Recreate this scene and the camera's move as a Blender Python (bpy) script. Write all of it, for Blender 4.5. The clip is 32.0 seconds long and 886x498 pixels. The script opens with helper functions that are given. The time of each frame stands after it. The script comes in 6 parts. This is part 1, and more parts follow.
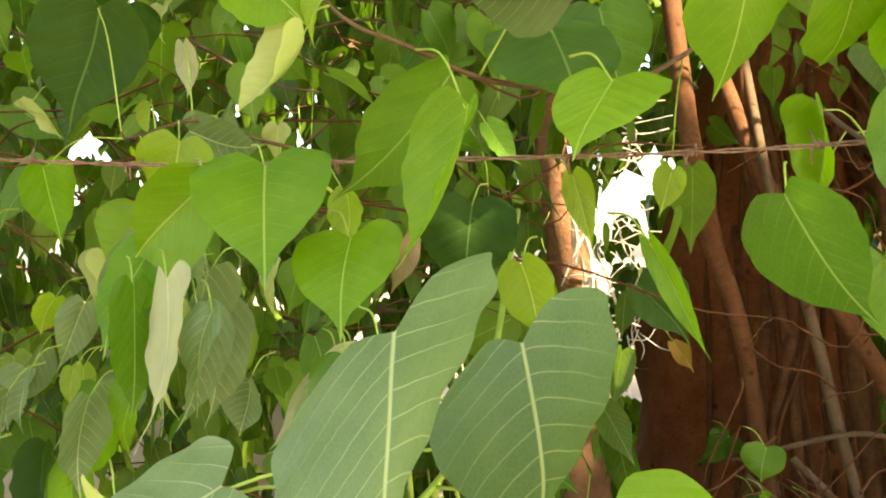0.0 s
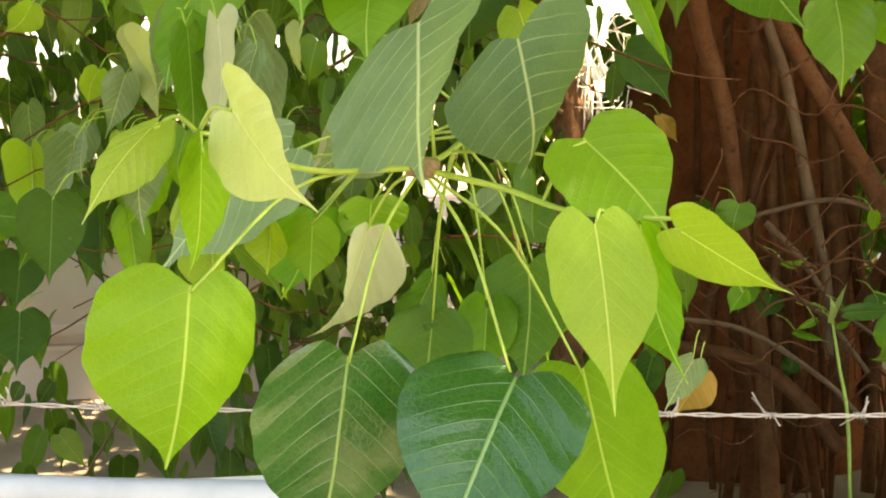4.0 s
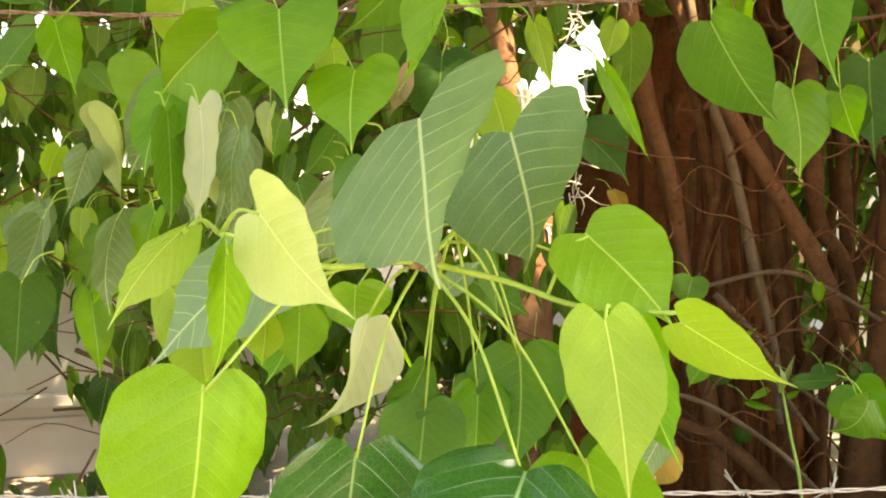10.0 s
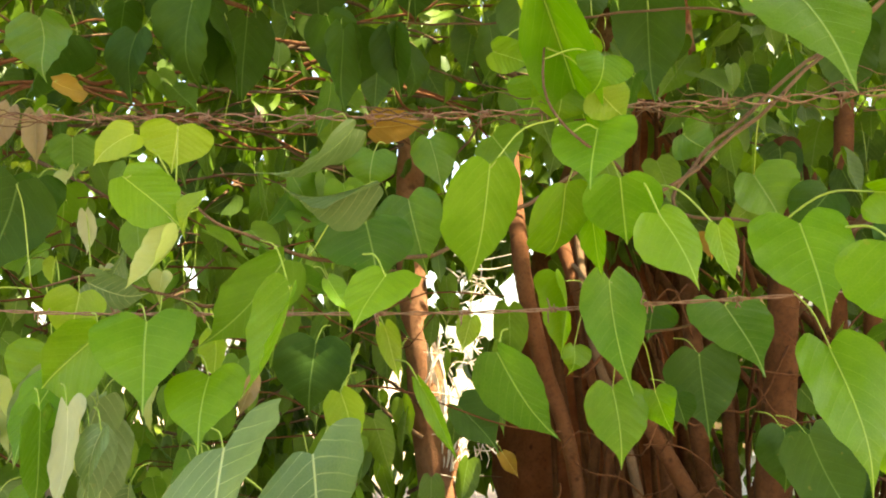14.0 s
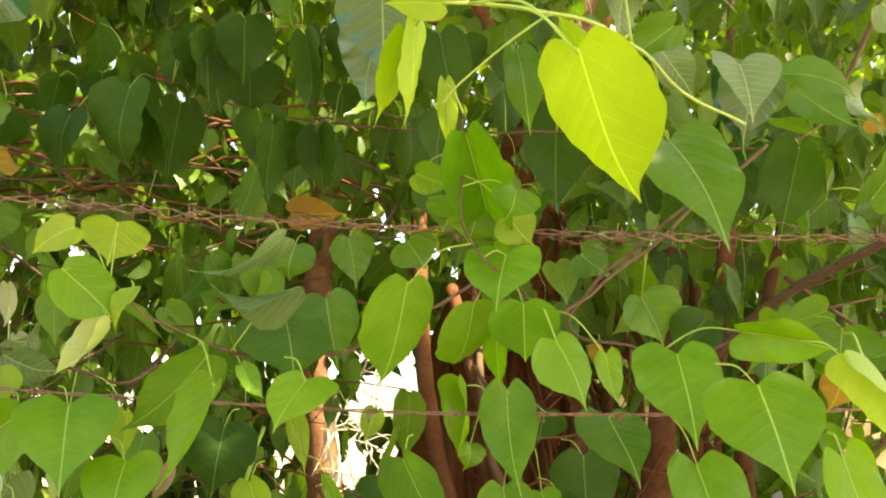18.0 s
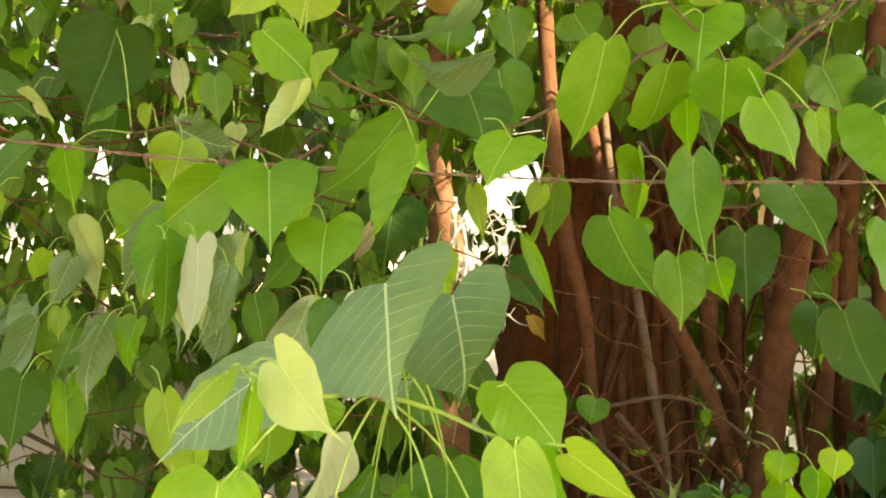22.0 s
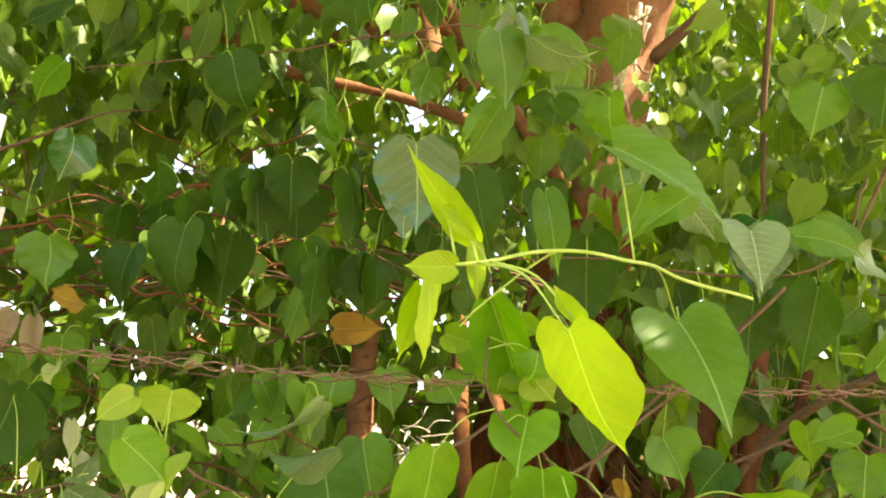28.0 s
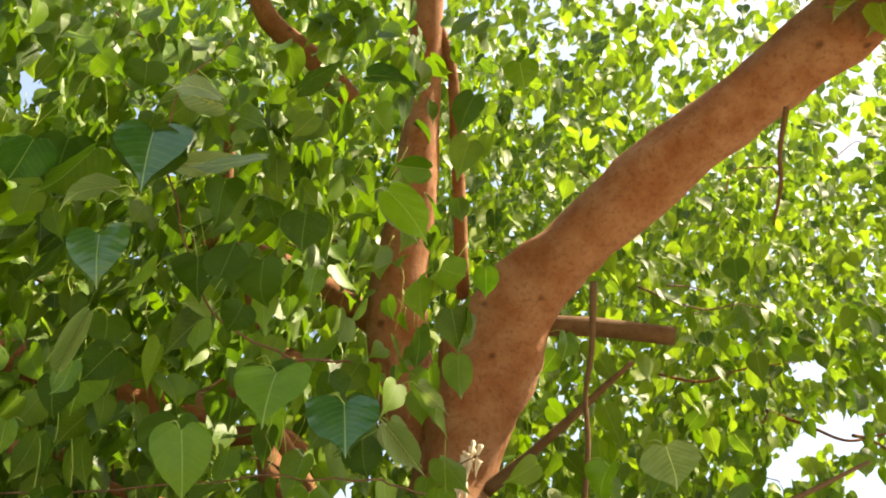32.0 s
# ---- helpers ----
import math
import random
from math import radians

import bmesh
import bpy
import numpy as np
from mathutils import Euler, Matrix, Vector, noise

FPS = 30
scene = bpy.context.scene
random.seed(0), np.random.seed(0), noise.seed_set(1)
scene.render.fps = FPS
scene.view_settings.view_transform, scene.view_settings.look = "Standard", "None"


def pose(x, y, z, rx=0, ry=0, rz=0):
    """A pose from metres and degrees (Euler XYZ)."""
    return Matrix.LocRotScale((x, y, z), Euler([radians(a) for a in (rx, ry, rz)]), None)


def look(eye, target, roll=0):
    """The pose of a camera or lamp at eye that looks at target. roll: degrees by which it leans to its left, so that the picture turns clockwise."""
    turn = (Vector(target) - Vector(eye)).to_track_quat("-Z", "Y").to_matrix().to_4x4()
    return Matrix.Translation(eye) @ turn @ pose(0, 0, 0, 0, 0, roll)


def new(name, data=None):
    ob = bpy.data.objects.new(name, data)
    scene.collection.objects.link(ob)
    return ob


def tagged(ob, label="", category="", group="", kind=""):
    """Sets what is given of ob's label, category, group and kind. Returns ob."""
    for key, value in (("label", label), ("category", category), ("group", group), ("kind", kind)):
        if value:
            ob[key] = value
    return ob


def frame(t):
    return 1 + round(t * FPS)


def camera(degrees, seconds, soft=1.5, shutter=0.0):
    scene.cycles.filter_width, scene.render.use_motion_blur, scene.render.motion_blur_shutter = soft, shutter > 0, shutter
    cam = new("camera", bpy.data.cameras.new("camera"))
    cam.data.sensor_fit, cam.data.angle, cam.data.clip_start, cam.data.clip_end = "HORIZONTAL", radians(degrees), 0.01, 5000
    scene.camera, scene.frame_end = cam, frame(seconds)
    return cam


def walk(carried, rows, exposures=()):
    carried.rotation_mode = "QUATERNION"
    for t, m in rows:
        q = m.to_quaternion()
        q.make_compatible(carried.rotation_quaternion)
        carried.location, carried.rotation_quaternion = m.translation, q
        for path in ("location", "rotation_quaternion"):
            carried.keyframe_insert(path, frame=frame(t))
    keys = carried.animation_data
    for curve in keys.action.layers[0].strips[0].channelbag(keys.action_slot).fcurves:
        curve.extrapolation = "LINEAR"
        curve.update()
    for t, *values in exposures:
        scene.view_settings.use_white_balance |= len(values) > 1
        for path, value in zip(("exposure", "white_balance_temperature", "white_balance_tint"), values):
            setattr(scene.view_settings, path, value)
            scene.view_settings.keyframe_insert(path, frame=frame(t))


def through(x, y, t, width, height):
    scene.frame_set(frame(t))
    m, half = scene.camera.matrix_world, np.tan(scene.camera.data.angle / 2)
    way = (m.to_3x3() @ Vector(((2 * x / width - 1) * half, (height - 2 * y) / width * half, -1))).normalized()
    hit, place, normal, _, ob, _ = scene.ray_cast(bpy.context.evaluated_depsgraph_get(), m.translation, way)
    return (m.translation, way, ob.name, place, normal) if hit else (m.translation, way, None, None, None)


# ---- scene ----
cam = camera(50.1, 32.0, soft=2.0)
METRES, EYE, TILT, LEAN, TURN = 2.4, 1.6, 0.0, 1.6, 0.0
ROWS = [
    (0.0, -0.0056, 0.0012, -0.0013, -0.54, 0.66, -0.06),
    (0.5, -0.0080, 0.0293, -0.0209, 0.14, -3.81, 0.55),
    (1.0, -0.0149, 0.0341, -0.0293, 0.24, -7.04, 0.07),
    (1.5, -0.0212, 0.0187, -0.0361, 0.30, -8.38, 0.66),
    (2.0, -0.0223, -0.0078, -0.0426, 0.39, -8.67, 0.68),
    (2.5, -0.0310, -0.0358, -0.0429, 0.15, -8.83, 0.67),
    (3.0, -0.0174, -0.0575, -0.0455, 0.40, -8.13, 0.40),
    (3.5, -0.0116, -0.0820, -0.0428, 0.12, -10.17, 0.24),
    (5.5, -0.0125, -0.0654, -0.0372, -3.74, -8.35, 4.31),
    (6.0, -0.0053, -0.0746, -0.0238, -2.81, -8.63, 4.27),
    (6.5, -0.0079, -0.0735, -0.0334, -2.91, -7.84, 3.70),
    (7.0, -0.0090, -0.0736, -0.0304, -2.78, -7.73, 3.48),
    (7.5, -0.0063, -0.0742, -0.0329, -2.85, -7.19, 2.64),
    (8.0, -0.0039, -0.0740, -0.0303, -3.50, -6.26, 2.43),
    (8.5, 0.0045, -0.0659, -0.0288, -5.29, -5.84, 2.14),
    (9.0, 0.0067, -0.0744, -0.0337, -6.28, -5.60, 0.73),
    (9.5, -0.0198, -0.0760, -0.0308, -6.10, -5.60, 1.16),
    (10.0, -0.0342, -0.0812, -0.0308, -4.56, -6.04, 0.62),
    (10.5, -0.0293, -0.0904, -0.0317, -1.55, -5.97, 1.26),
    (11.0, -0.0311, -0.0950, -0.0309, -2.17, -4.98, 2.00),
    (11.5, -0.0287, -0.0967, -0.0255, -2.69, -2.67, 2.22),
    (12.0, -0.0204, -0.1087, -0.0125, -1.97, 0.36, 1.17),
    (12.5, -0.0124, -0.1157, -0.0147, -2.93, 3.73, 0.61),
    (13.0, 0.0048, -0.1270, -0.0033, -4.19, 5.98, 0.46),
    (13.5, 0.0200, -0.1395, 0.0058, -5.22, 6.98, -0.06),
    (14.0, 0.0257, -0.1534, 0.0122, -6.86, 7.21, -0.23),
    (14.5, 0.0320, -0.1632, 0.0147, -7.75, 7.39, -0.71),
    (15.0, 0.0328, -0.1780, 0.0214, -8.09, 7.07, -1.13),
    (15.5, 0.0118, -0.1949, 0.0281, -12.13, 7.39, -0.80),
    (17.5, 0.0061, -0.2043, 0.0322, -13.69, 11.63, -3.91),
    (18.0, 0.0061, -0.2032, 0.0322, -13.57, 11.26, -3.42),
    (18.5, -0.0005, -0.1986, 0.0333, -12.07, 9.67, -3.06),
    (19.0, -0.0184, -0.1899, 0.0158, -11.92, 7.98, -2.31),
    (19.5, -0.0346, -0.1857, 0.0022, -10.45, 4.10, -2.38),
    (20.0, -0.0437, -0.1934, 0.0019, -8.28, 0.05, -2.52),
    (20.5, -0.0511, -0.2061, 0.0074, -8.22, -1.25, -2.50),
    (21.0, -0.0447, -0.2029, 0.0049, -8.07, -1.14, -2.98),
    (21.5, -0.0518, -0.1854, 0.0055, -8.37, -0.60, -2.88),
    (22.0, -0.0589, -0.1842, -0.0009, -8.99, -0.24, -3.57),
    (22.5, -0.0540, -0.2038, 0.0036, -11.70, -0.21, -3.65),
    (23.0, -0.0390, -0.2267, 0.0120, -12.36, 0.32, -3.88),
    (23.5, -0.0221, -0.2514, 0.0230, -11.93, -0.02, -4.59),
    (24.0, -0.0147, -0.2634, 0.0333, -11.83, -0.23, -5.41),
    (24.5, -0.0100, -0.2694, 0.0334, -12.08, 0.24, -5.11),
    (26.5, 0.0368, -0.2966, 0.0466, -17.94, 3.24, -4.18),
    (27.0, 0.0247, -0.2853, 0.0640, -16.86, 6.57, -4.20),
    (27.5, 0.0227, -0.2834, 0.0860, -15.03, 10.55, -3.56),
    (28.0, 0.0035, -0.2675, 0.1036, -10.55, 13.46, -4.21),
    (28.5, -0.0084, -0.2609, 0.1127, -7.44, 14.98, -4.53),
    (29.0, -0.0004, -0.2788, 0.1250, -9.11, 17.47, -4.13),
    (29.5, 0.0163, -0.3091, 0.1378, -13.85, 19.22, -3.83),
    (30.0, 0.0298, -0.3262, 0.1488, -17.73, 21.33, -4.34),
    (30.5, 0.0457, -0.3429, 0.1598, -18.03, 25.54, -5.65),
    (31.0, 0.0596, -0.3467, 0.1665, -18.61, 30.55, -5.77),
    (31.5, 0.0586, -0.3600, 0.1696, -18.61, 34.57, -5.71),
    (32.0, 0.0465, -0.3678, 0.1773, -19.10, 36.08, -6.03),
]
walk(cam, [(t, pose(0, 0, EYE, TILT, LEAN, TURN) @ pose(METRES * x, METRES * y, METRES * z, 90 + pitch, roll, yaw)) for t, x, y, z, yaw, pitch, roll in ROWS],
     exposures=((0.0, 2.64, 8600, 8), (1.0, 2.62, 8600, 8), (2.0, 2.42, 8600, 8), (3.0, 2.48, 8600, 8), (6.0, 2.58, 8600, 8), (9.0, 2.72, 8600, 8), (10.0, 2.76, 8600, 8), (13.0, 2.66, 8600, 8), (15.0, 2.54, 8600, 8), (20.0, 2.56, 8600, 8), (22.0, 2.6, 8600, 8), (24.0, 2.62, 8600, 8), (28.0, 2.6, 8600, 8), (30.0, 2.6, 8600, 8), (31.0, 2.04, 8600, 8), (32.0, 1.74, 8600, 8)))

# ---- world, sun ----
SUN_DIR = Vector((0.50, -0.20, 0.85)).normalized()
world = bpy.data.worlds.new("world")
scene.world = world
world.use_nodes = True
wn = world.node_tree
sky = wn.nodes.new("ShaderNodeTexSky")
sky.sky_type, sky.sun_disc = "NISHITA", False
sky.sun_elevation = math.asin(SUN_DIR.z)
sky.sun_rotation = math.atan2(SUN_DIR.x, SUN_DIR.y)
sky.air_density, sky.dust_density = 1.0, 2.5
wn.links.new(sky.outputs["Color"], wn.nodes["Background"].inputs["Color"])
wn.nodes["Background"].inputs["Strength"].default_value = 0.15
sun_data = bpy.data.lights.new("sun", "SUN")
sun_data.energy, sun_data.angle, sun_data.color = 5.0, radians(0.5), (1.0, 0.95, 0.86)
sun = new("sun", sun_data)
sun.matrix_world = look(SUN_DIR * 30, (0, 0, 0))


# ---- materials ----
class Mat:
    """A small wrapper for writing node materials."""

    def __init__(self, name):
        self.m = bpy.data.materials.new(name)
        self.m.use_nodes = True
        self.t = self.m.node_tree
        self.b = self.t.nodes["Principled BSDF"]
        self.out = self.t.nodes["Material Output"]

    def n(self, kind, **props):
        node = self.t.nodes.new("ShaderNode" + kind)
        for k, v in props.items():
            if k == "operation":
                node.operation = v
            elif k == "blend_type":
                node.blend_type = v
            elif k == "data_type":
                node.data_type = v
        return node

    def link(self, a, b):
        self.t.links.new(a, b)

    def math(self, op, a, b=None, clamp=False):
        node = self.n("Math", operation=op)
        node.use_clamp = clamp
        for i, v in enumerate((a, b)):
            if v is None:
                continue
            if isinstance(v, (int, float)):
                node.inputs[i].default_value = v
            else:
                self.link(v, node.inputs[i])
        return node.outputs[0]

    def mix(self, fac, a, b, blend="MIX"):
        node = self.n("Mix", data_type="RGBA", blend_type=blend)
        for i, v in ((0, fac), (6, a), (7, b)):
            if isinstance(v, (int, float)):
                node.inputs[i].default_value = v
            elif isinstance(v, tuple):
                node.inputs[i].default_value = (*v, 1)
            else:
                self.link(v, node.inputs[i])
        return node.outputs[2]

    def noise(self, scale, detail=4, rough=0.55, coords=None):
        node = self.n("TexNoise")
        node.inputs["Scale"].default_value = scale
        node.inputs["Detail"].default_value = detail
        node.inputs["Roughness"].default_value = rough
        if coords is not None:
            self.link(coords, node.inputs["Vector"])
        return node.outputs["Fac"]

    def step(self, v, lo, hi):
        node = self.n("MapRange")
        self.link(v, node.inputs[0])
        node.inputs[1].default_value, node.inputs[2].default_value = lo, hi
        return node.outputs[0]

    def bump(self, h, strength, dist):
        node = self.n("Bump")
        node.inputs["Strength"].default_value = strength
        node.inputs["Distance"].default_value = dist
        self.link(h, node.inputs["Height"])
        self.link(node.outputs[0], self.b.inputs["Normal"])
        return node.outputs[0]


def leaf_material(name, lo, hi, vein, rough=0.42, through=0.45, glow=1.35, blotch=0.25, stain=(0.30, 0.22, 0.05), island=False, branching=0.42):
    """A heart-shaped leaf's blade: u runs across the blade in leaf widths, v from the notch to the tip."""
    k = Mat(name)
    if island:
        rnd = k.n("NewGeometry").outputs["Random Per Island"]
    else:
        rnd = k.n("ObjectInfo").outputs["Random"]
    uv = k.n("UVMap").outputs[0]
    sep = k.n("SeparateXYZ")
    k.link(uv, sep.inputs[0])
    u = k.math("ABSOLUTE", k.math("SUBTRACT", sep.outputs[0], 0.5))
    v = sep.outputs[1]
    mid = k.math("SUBTRACT", 1.0, k.step(u, 0.005, 0.013))
    geo = k.n("NewGeometry").outputs["Position"]
    wob = k.math("MULTIPLY", k.noise(14, 2, coords=geo), 0.05)
    f = k.math("FRACT", k.math("MULTIPLY", k.math("ADD", k.math("SUBTRACT", v, k.math("MULTIPLY", k.math("POWER", u, 1.25), 0.85)), wob), 8.5))
    side = k.math("SUBTRACT", 1.0, k.step(k.math("ABSOLUTE", k.math("SUBTRACT", f, 0.5)), 0.012, 0.05))
    side = k.math("MULTIPLY", side, k.math("SUBTRACT", 1.0, k.math("MULTIPLY", k.step(u, 0.10, 0.46), 0.92)))
    veins = k.math("MAXIMUM", mid, k.math("MULTIPLY", side, branching))
    base = k.mix(rnd, lo, hi)
    base = k.mix(k.math("MULTIPLY", k.noise(38, 5, coords=geo), 0.5), base, tuple(c * 0.62 for c in lo))
    base = k.mix(k.math("MULTIPLY", k.step(k.noise(13, 3, coords=geo), 0.45, 0.75), 0.3), base, tuple(0.75 * c + 0.25 * v for c, v in zip(hi, vein)))
    cells = k.n("TexVoronoi")
    cells.feature = "DISTANCE_TO_EDGE"
    cells.inputs["Scale"].default_value = 210
    k.link(geo, cells.inputs["Vector"])
    net = k.step(cells.outputs["Distance"], 0.0, 0.16)
    base = k.mix(k.math("MULTIPLY", k.math("SUBTRACT", 1.0, net), 0.05), base, vein)
    spots = k.math("MULTIPLY", k.step(k.noise(55, 3, coords=geo), 0.70, 0.76), blotch)
    base = k.mix(spots, base, stain)
    col = k.mix(k.math("MULTIPLY", veins, 0.8), base, vein)
    k.link(col, k.b.inputs["Base Color"])
    k.link(k.math("ADD", k.math("MULTIPLY", k.noise(60, 3, coords=geo), 0.22), rough - 0.11), k.b.inputs["Roughness"])
    k.b.inputs["Specular IOR Level"].default_value = 0.8 if rough < 0.25 else 0.25 if rough < 0.45 else 0.12
    swell = k.math("MULTIPLY", k.math("ABSOLUTE", k.math("SUBTRACT", f, 0.5)), 0.55)
    nrm = k.bump(k.math("ADD", k.math("ADD", k.math("MULTIPLY", veins, -0.8), swell), k.math("MULTIPLY", k.math("ADD", k.math("MULTIPLY", net, 0.25), k.noise(45, 3, coords=geo)), 0.35)), 0.5, 0.0020)
    tr = k.n("BsdfTranslucent")
    bright = k.mix(1.0, col, (glow, glow * 1.08, glow * 0.45), "MULTIPLY")
    k.link(bright, tr.inputs["Color"])
    k.link(nrm, tr.inputs["Normal"])
    mixer = k.n("MixShader")
    mixer.inputs[0].default_value = through
    k.link(k.b.outputs[0], mixer.inputs[1])
    k.link(tr.outputs[0], mixer.inputs[2])
    k.link(mixer.outputs[0], k.out.inputs["Surface"])
    return k.m


LEAVES = dict(
    young=((0.24, 0.38, 0.030), (0.33, 0.45, 0.045), (0.55, 0.62, 0.18), 0.36, 0.50),
    lime=((0.265, 0.40, 0.022), (0.32, 0.44, 0.028), (0.50, 0.62, 0.10), 0.38, 0.55),
    pale=((0.40, 0.46, 0.16), (0.47, 0.54, 0.20), (0.58, 0.64, 0.30), 0.34, 0.40),
    waxy=((0.22, 0.34, 0.05), (0.30, 0.42, 0.08), (0.52, 0.60, 0.22), 0.17, 0.40),
    spring=((0.120, 0.265, 0.011), (0.170, 0.325, 0.015), (0.40, 0.52, 0.11), 0.34, 0.48),
    fresh=((0.092, 0.245, 0.010), (0.205, 0.370, 0.014), (0.36, 0.52, 0.11), 0.35, 0.48),
    mature=((0.052, 0.142, 0.011), (0.108, 0.228, 0.014), (0.26, 0.38, 0.11), 0.36, 0.40),
    gloss=((0.016, 0.085, 0.012), (0.034, 0.125, 0.016), (0.22, 0.36, 0.11), 0.20, 0.30),
    teal=((0.120, 0.200, 0.075), (0.19, 0.27, 0.11), (0.52, 0.58, 0.30), 0.40, 0.32),
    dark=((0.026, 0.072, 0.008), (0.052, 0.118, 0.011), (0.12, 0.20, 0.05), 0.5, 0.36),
    dry=((0.40, 0.43, 0.25), (0.50, 0.52, 0.33), (0.58, 0.60, 0.40), 0.5, 0.4),
    dead=((0.24, 0.17, 0.09), (0.32, 0.25, 0.15), (0.36, 0.30, 0.2), 0.7, 0.25),
    orange=((0.30, 0.17, 0.03), (0.36, 0.22, 0.04), (0.5, 0.35, 0.1), 0.5, 0.4),
)
young, lime, pale, waxy, spring, fresh, mature, gloss, teal, dark, dry, dead, orange = (
    leaf_material("leaf_" + n, a, b, c, rough=r, through=th, branching=dict(teal=0.6, gloss=0.34).get(n, 0.2)) for n, (a, b, c, r, th) in LEAVES.items())
# Lit and shaded copies of one foliage: light and shade sit in the colour.
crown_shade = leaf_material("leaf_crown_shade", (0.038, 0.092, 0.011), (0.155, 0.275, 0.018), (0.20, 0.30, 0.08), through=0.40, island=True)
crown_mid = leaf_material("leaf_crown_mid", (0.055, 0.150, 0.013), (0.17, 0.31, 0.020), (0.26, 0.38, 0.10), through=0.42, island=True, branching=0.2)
# Darkest copy, with the deep shade before the roots coloured into the leaves.
crown_deep_shade = leaf_material("leaf_crown_deep_shade", (0.014, 0.048, 0.007), (0.048, 0.115, 0.012), (0.10, 0.18, 0.05), through=0.34, island=True, branching=0.2)
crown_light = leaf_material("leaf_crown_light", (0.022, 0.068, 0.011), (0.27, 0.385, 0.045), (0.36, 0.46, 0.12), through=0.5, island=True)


def bark_material(name, a, b, c, scale=1.0):
    k = Mat(name)
    geo = k.n("NewGeometry").outputs["Position"]
    n1, n2, n3 = k.noise(7 * scale, 6, coords=geo), k.noise(45 * scale, 5, 0.65, coords=geo), k.noise(180 * scale, 3, coords=geo)
    col = k.mix(k.step(n1, 0.35, 0.68), a, b)
    col = k.mix(k.math("MULTIPLY", k.step(n2, 0.50, 0.72), 0.65), col, c)
    pits = k.n("TexVoronoi")
    pits.inputs["Scale"].default_value = 26 * scale
    k.link(geo, pits.inputs["Vector"])
    dot = k.math("SUBTRACT", 1.0, k.step(pits.outputs["Distance"], 0.05, 0.14))
    col = k.mix(k.math("MULTIPLY", dot, 0.55), col, tuple(x * 0.35 for x in a))
    knots = k.n("TexVoronoi")
    knots.inputs["Scale"].default_value = 5.5 * scale
    k.link(geo, knots.inputs["Vector"])
    knot = k.math("SUBTRACT", 1.0, k.step(knots.outputs["Distance"], 0.05, 0.13))
    col = k.mix(k.math("MULTIPLY", knot, 0.7), col, tuple(x * 0.25 for x in a))
    k.link(col, k.b.inputs["Base Color"])
    k.b.inputs["Roughness"].default_value = 0.88
    k.b.inputs["Specular IOR Level"].default_value = 0.12
    k.bump(k.math("ADD", k.math("ADD", n2, k.math("MULTIPLY", n3, 0.4)), k.math("MULTIPLY", dot, -0.5)), 0.6, 0.012 / scale)
    return k.m


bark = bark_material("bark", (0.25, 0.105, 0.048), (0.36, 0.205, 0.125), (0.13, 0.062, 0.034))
# Lighter copy for the front roots that catch the light; also on thin boughs.
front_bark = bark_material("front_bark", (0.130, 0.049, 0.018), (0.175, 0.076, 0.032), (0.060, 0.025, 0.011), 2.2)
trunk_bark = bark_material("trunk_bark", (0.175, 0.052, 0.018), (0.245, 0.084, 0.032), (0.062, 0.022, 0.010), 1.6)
# Shade among the hanging roots is darkened into this bark colour.
shaded_root_bark = bark_material("shaded_root_bark", (0.088, 0.034, 0.013), (0.145, 0.060, 0.023), (0.036, 0.015, 0.008), 2.2)
# The limbs' bark again, with shade put into a darker colour.
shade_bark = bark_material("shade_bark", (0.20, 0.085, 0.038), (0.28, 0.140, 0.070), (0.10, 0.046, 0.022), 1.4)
twig_bark = bark_material("twig_bark", (0.12, 0.070, 0.036), (0.16, 0.10, 0.055), (0.065, 0.04, 0.024), 4)
# Dry splinters and fibres; strong sunlight is put into the pale colour.
dry_fibre = bark_material("dry_fibre", (0.72, 0.62, 0.48), (0.78, 0.70, 0.56), (0.52, 0.42, 0.30), 3)


def plain_material(name, a, b, rough, scale=20, bump=0.3, dist=0.002, metal=0.0):
    k = Mat(name)
    geo = k.n("NewGeometry").outputs["Position"]
    n1, n2 = k.noise(scale, 5, coords=geo), k.noise(scale * 9, 3, coords=geo)
    k.link(k.mix(k.step(n1, 0.35, 0.68), a, b), k.b.inputs["Base Color"])
    k.link(k.math("ADD", k.math("MULTIPLY", n2, 0.25), rough - 0.12), k.b.inputs["Roughness"])
    k.b.inputs["Metallic"].default_value = metal
    k.bump(k.math("ADD", n1, k.math("MULTIPLY", n2, 0.4)), bump, dist)
    return k.m


stem_green = plain_material("stem_green", (0.24, 0.36, 0.04), (0.34, 0.45, 0.07), 0.45, 60)
node_brown = plain_material("node_brown", (0.18, 0.12, 0.06), (0.26, 0.20, 0.09), 0.8, 220, 0.8)
rust = plain_material("rusty_wire", (0.20, 0.10, 0.055), (0.33, 0.20, 0.13), 0.75, 120, 0.6, 0.0008, 0.3)
galvanised = plain_material("weathered_wire", (0.42, 0.36, 0.31), (0.55, 0.50, 0.45), 0.6, 120, 0.5, 0.0008, 0.4)
plaster = plain_material("plaster", (0.70, 0.55, 0.42), (0.80, 0.66, 0.52), 0.9, 2.2, 0.3, 0.006)
plaster_warm = plain_material("warm_plaster", (0.40, 0.27, 0.13), (0.48, 0.34, 0.18), 0.9, 1.5, 0.3, 0.006)
whitewash = plain_material("whitewash", (0.70, 0.68, 0.64), (0.80, 0.78, 0.75), 0.9, 9, 0.4, 0.004)
pipe_grey = plain_material("grey_plastic", (0.36, 0.38, 0.40), (0.44, 0.46, 0.48), 0.45, 14, 0.1)
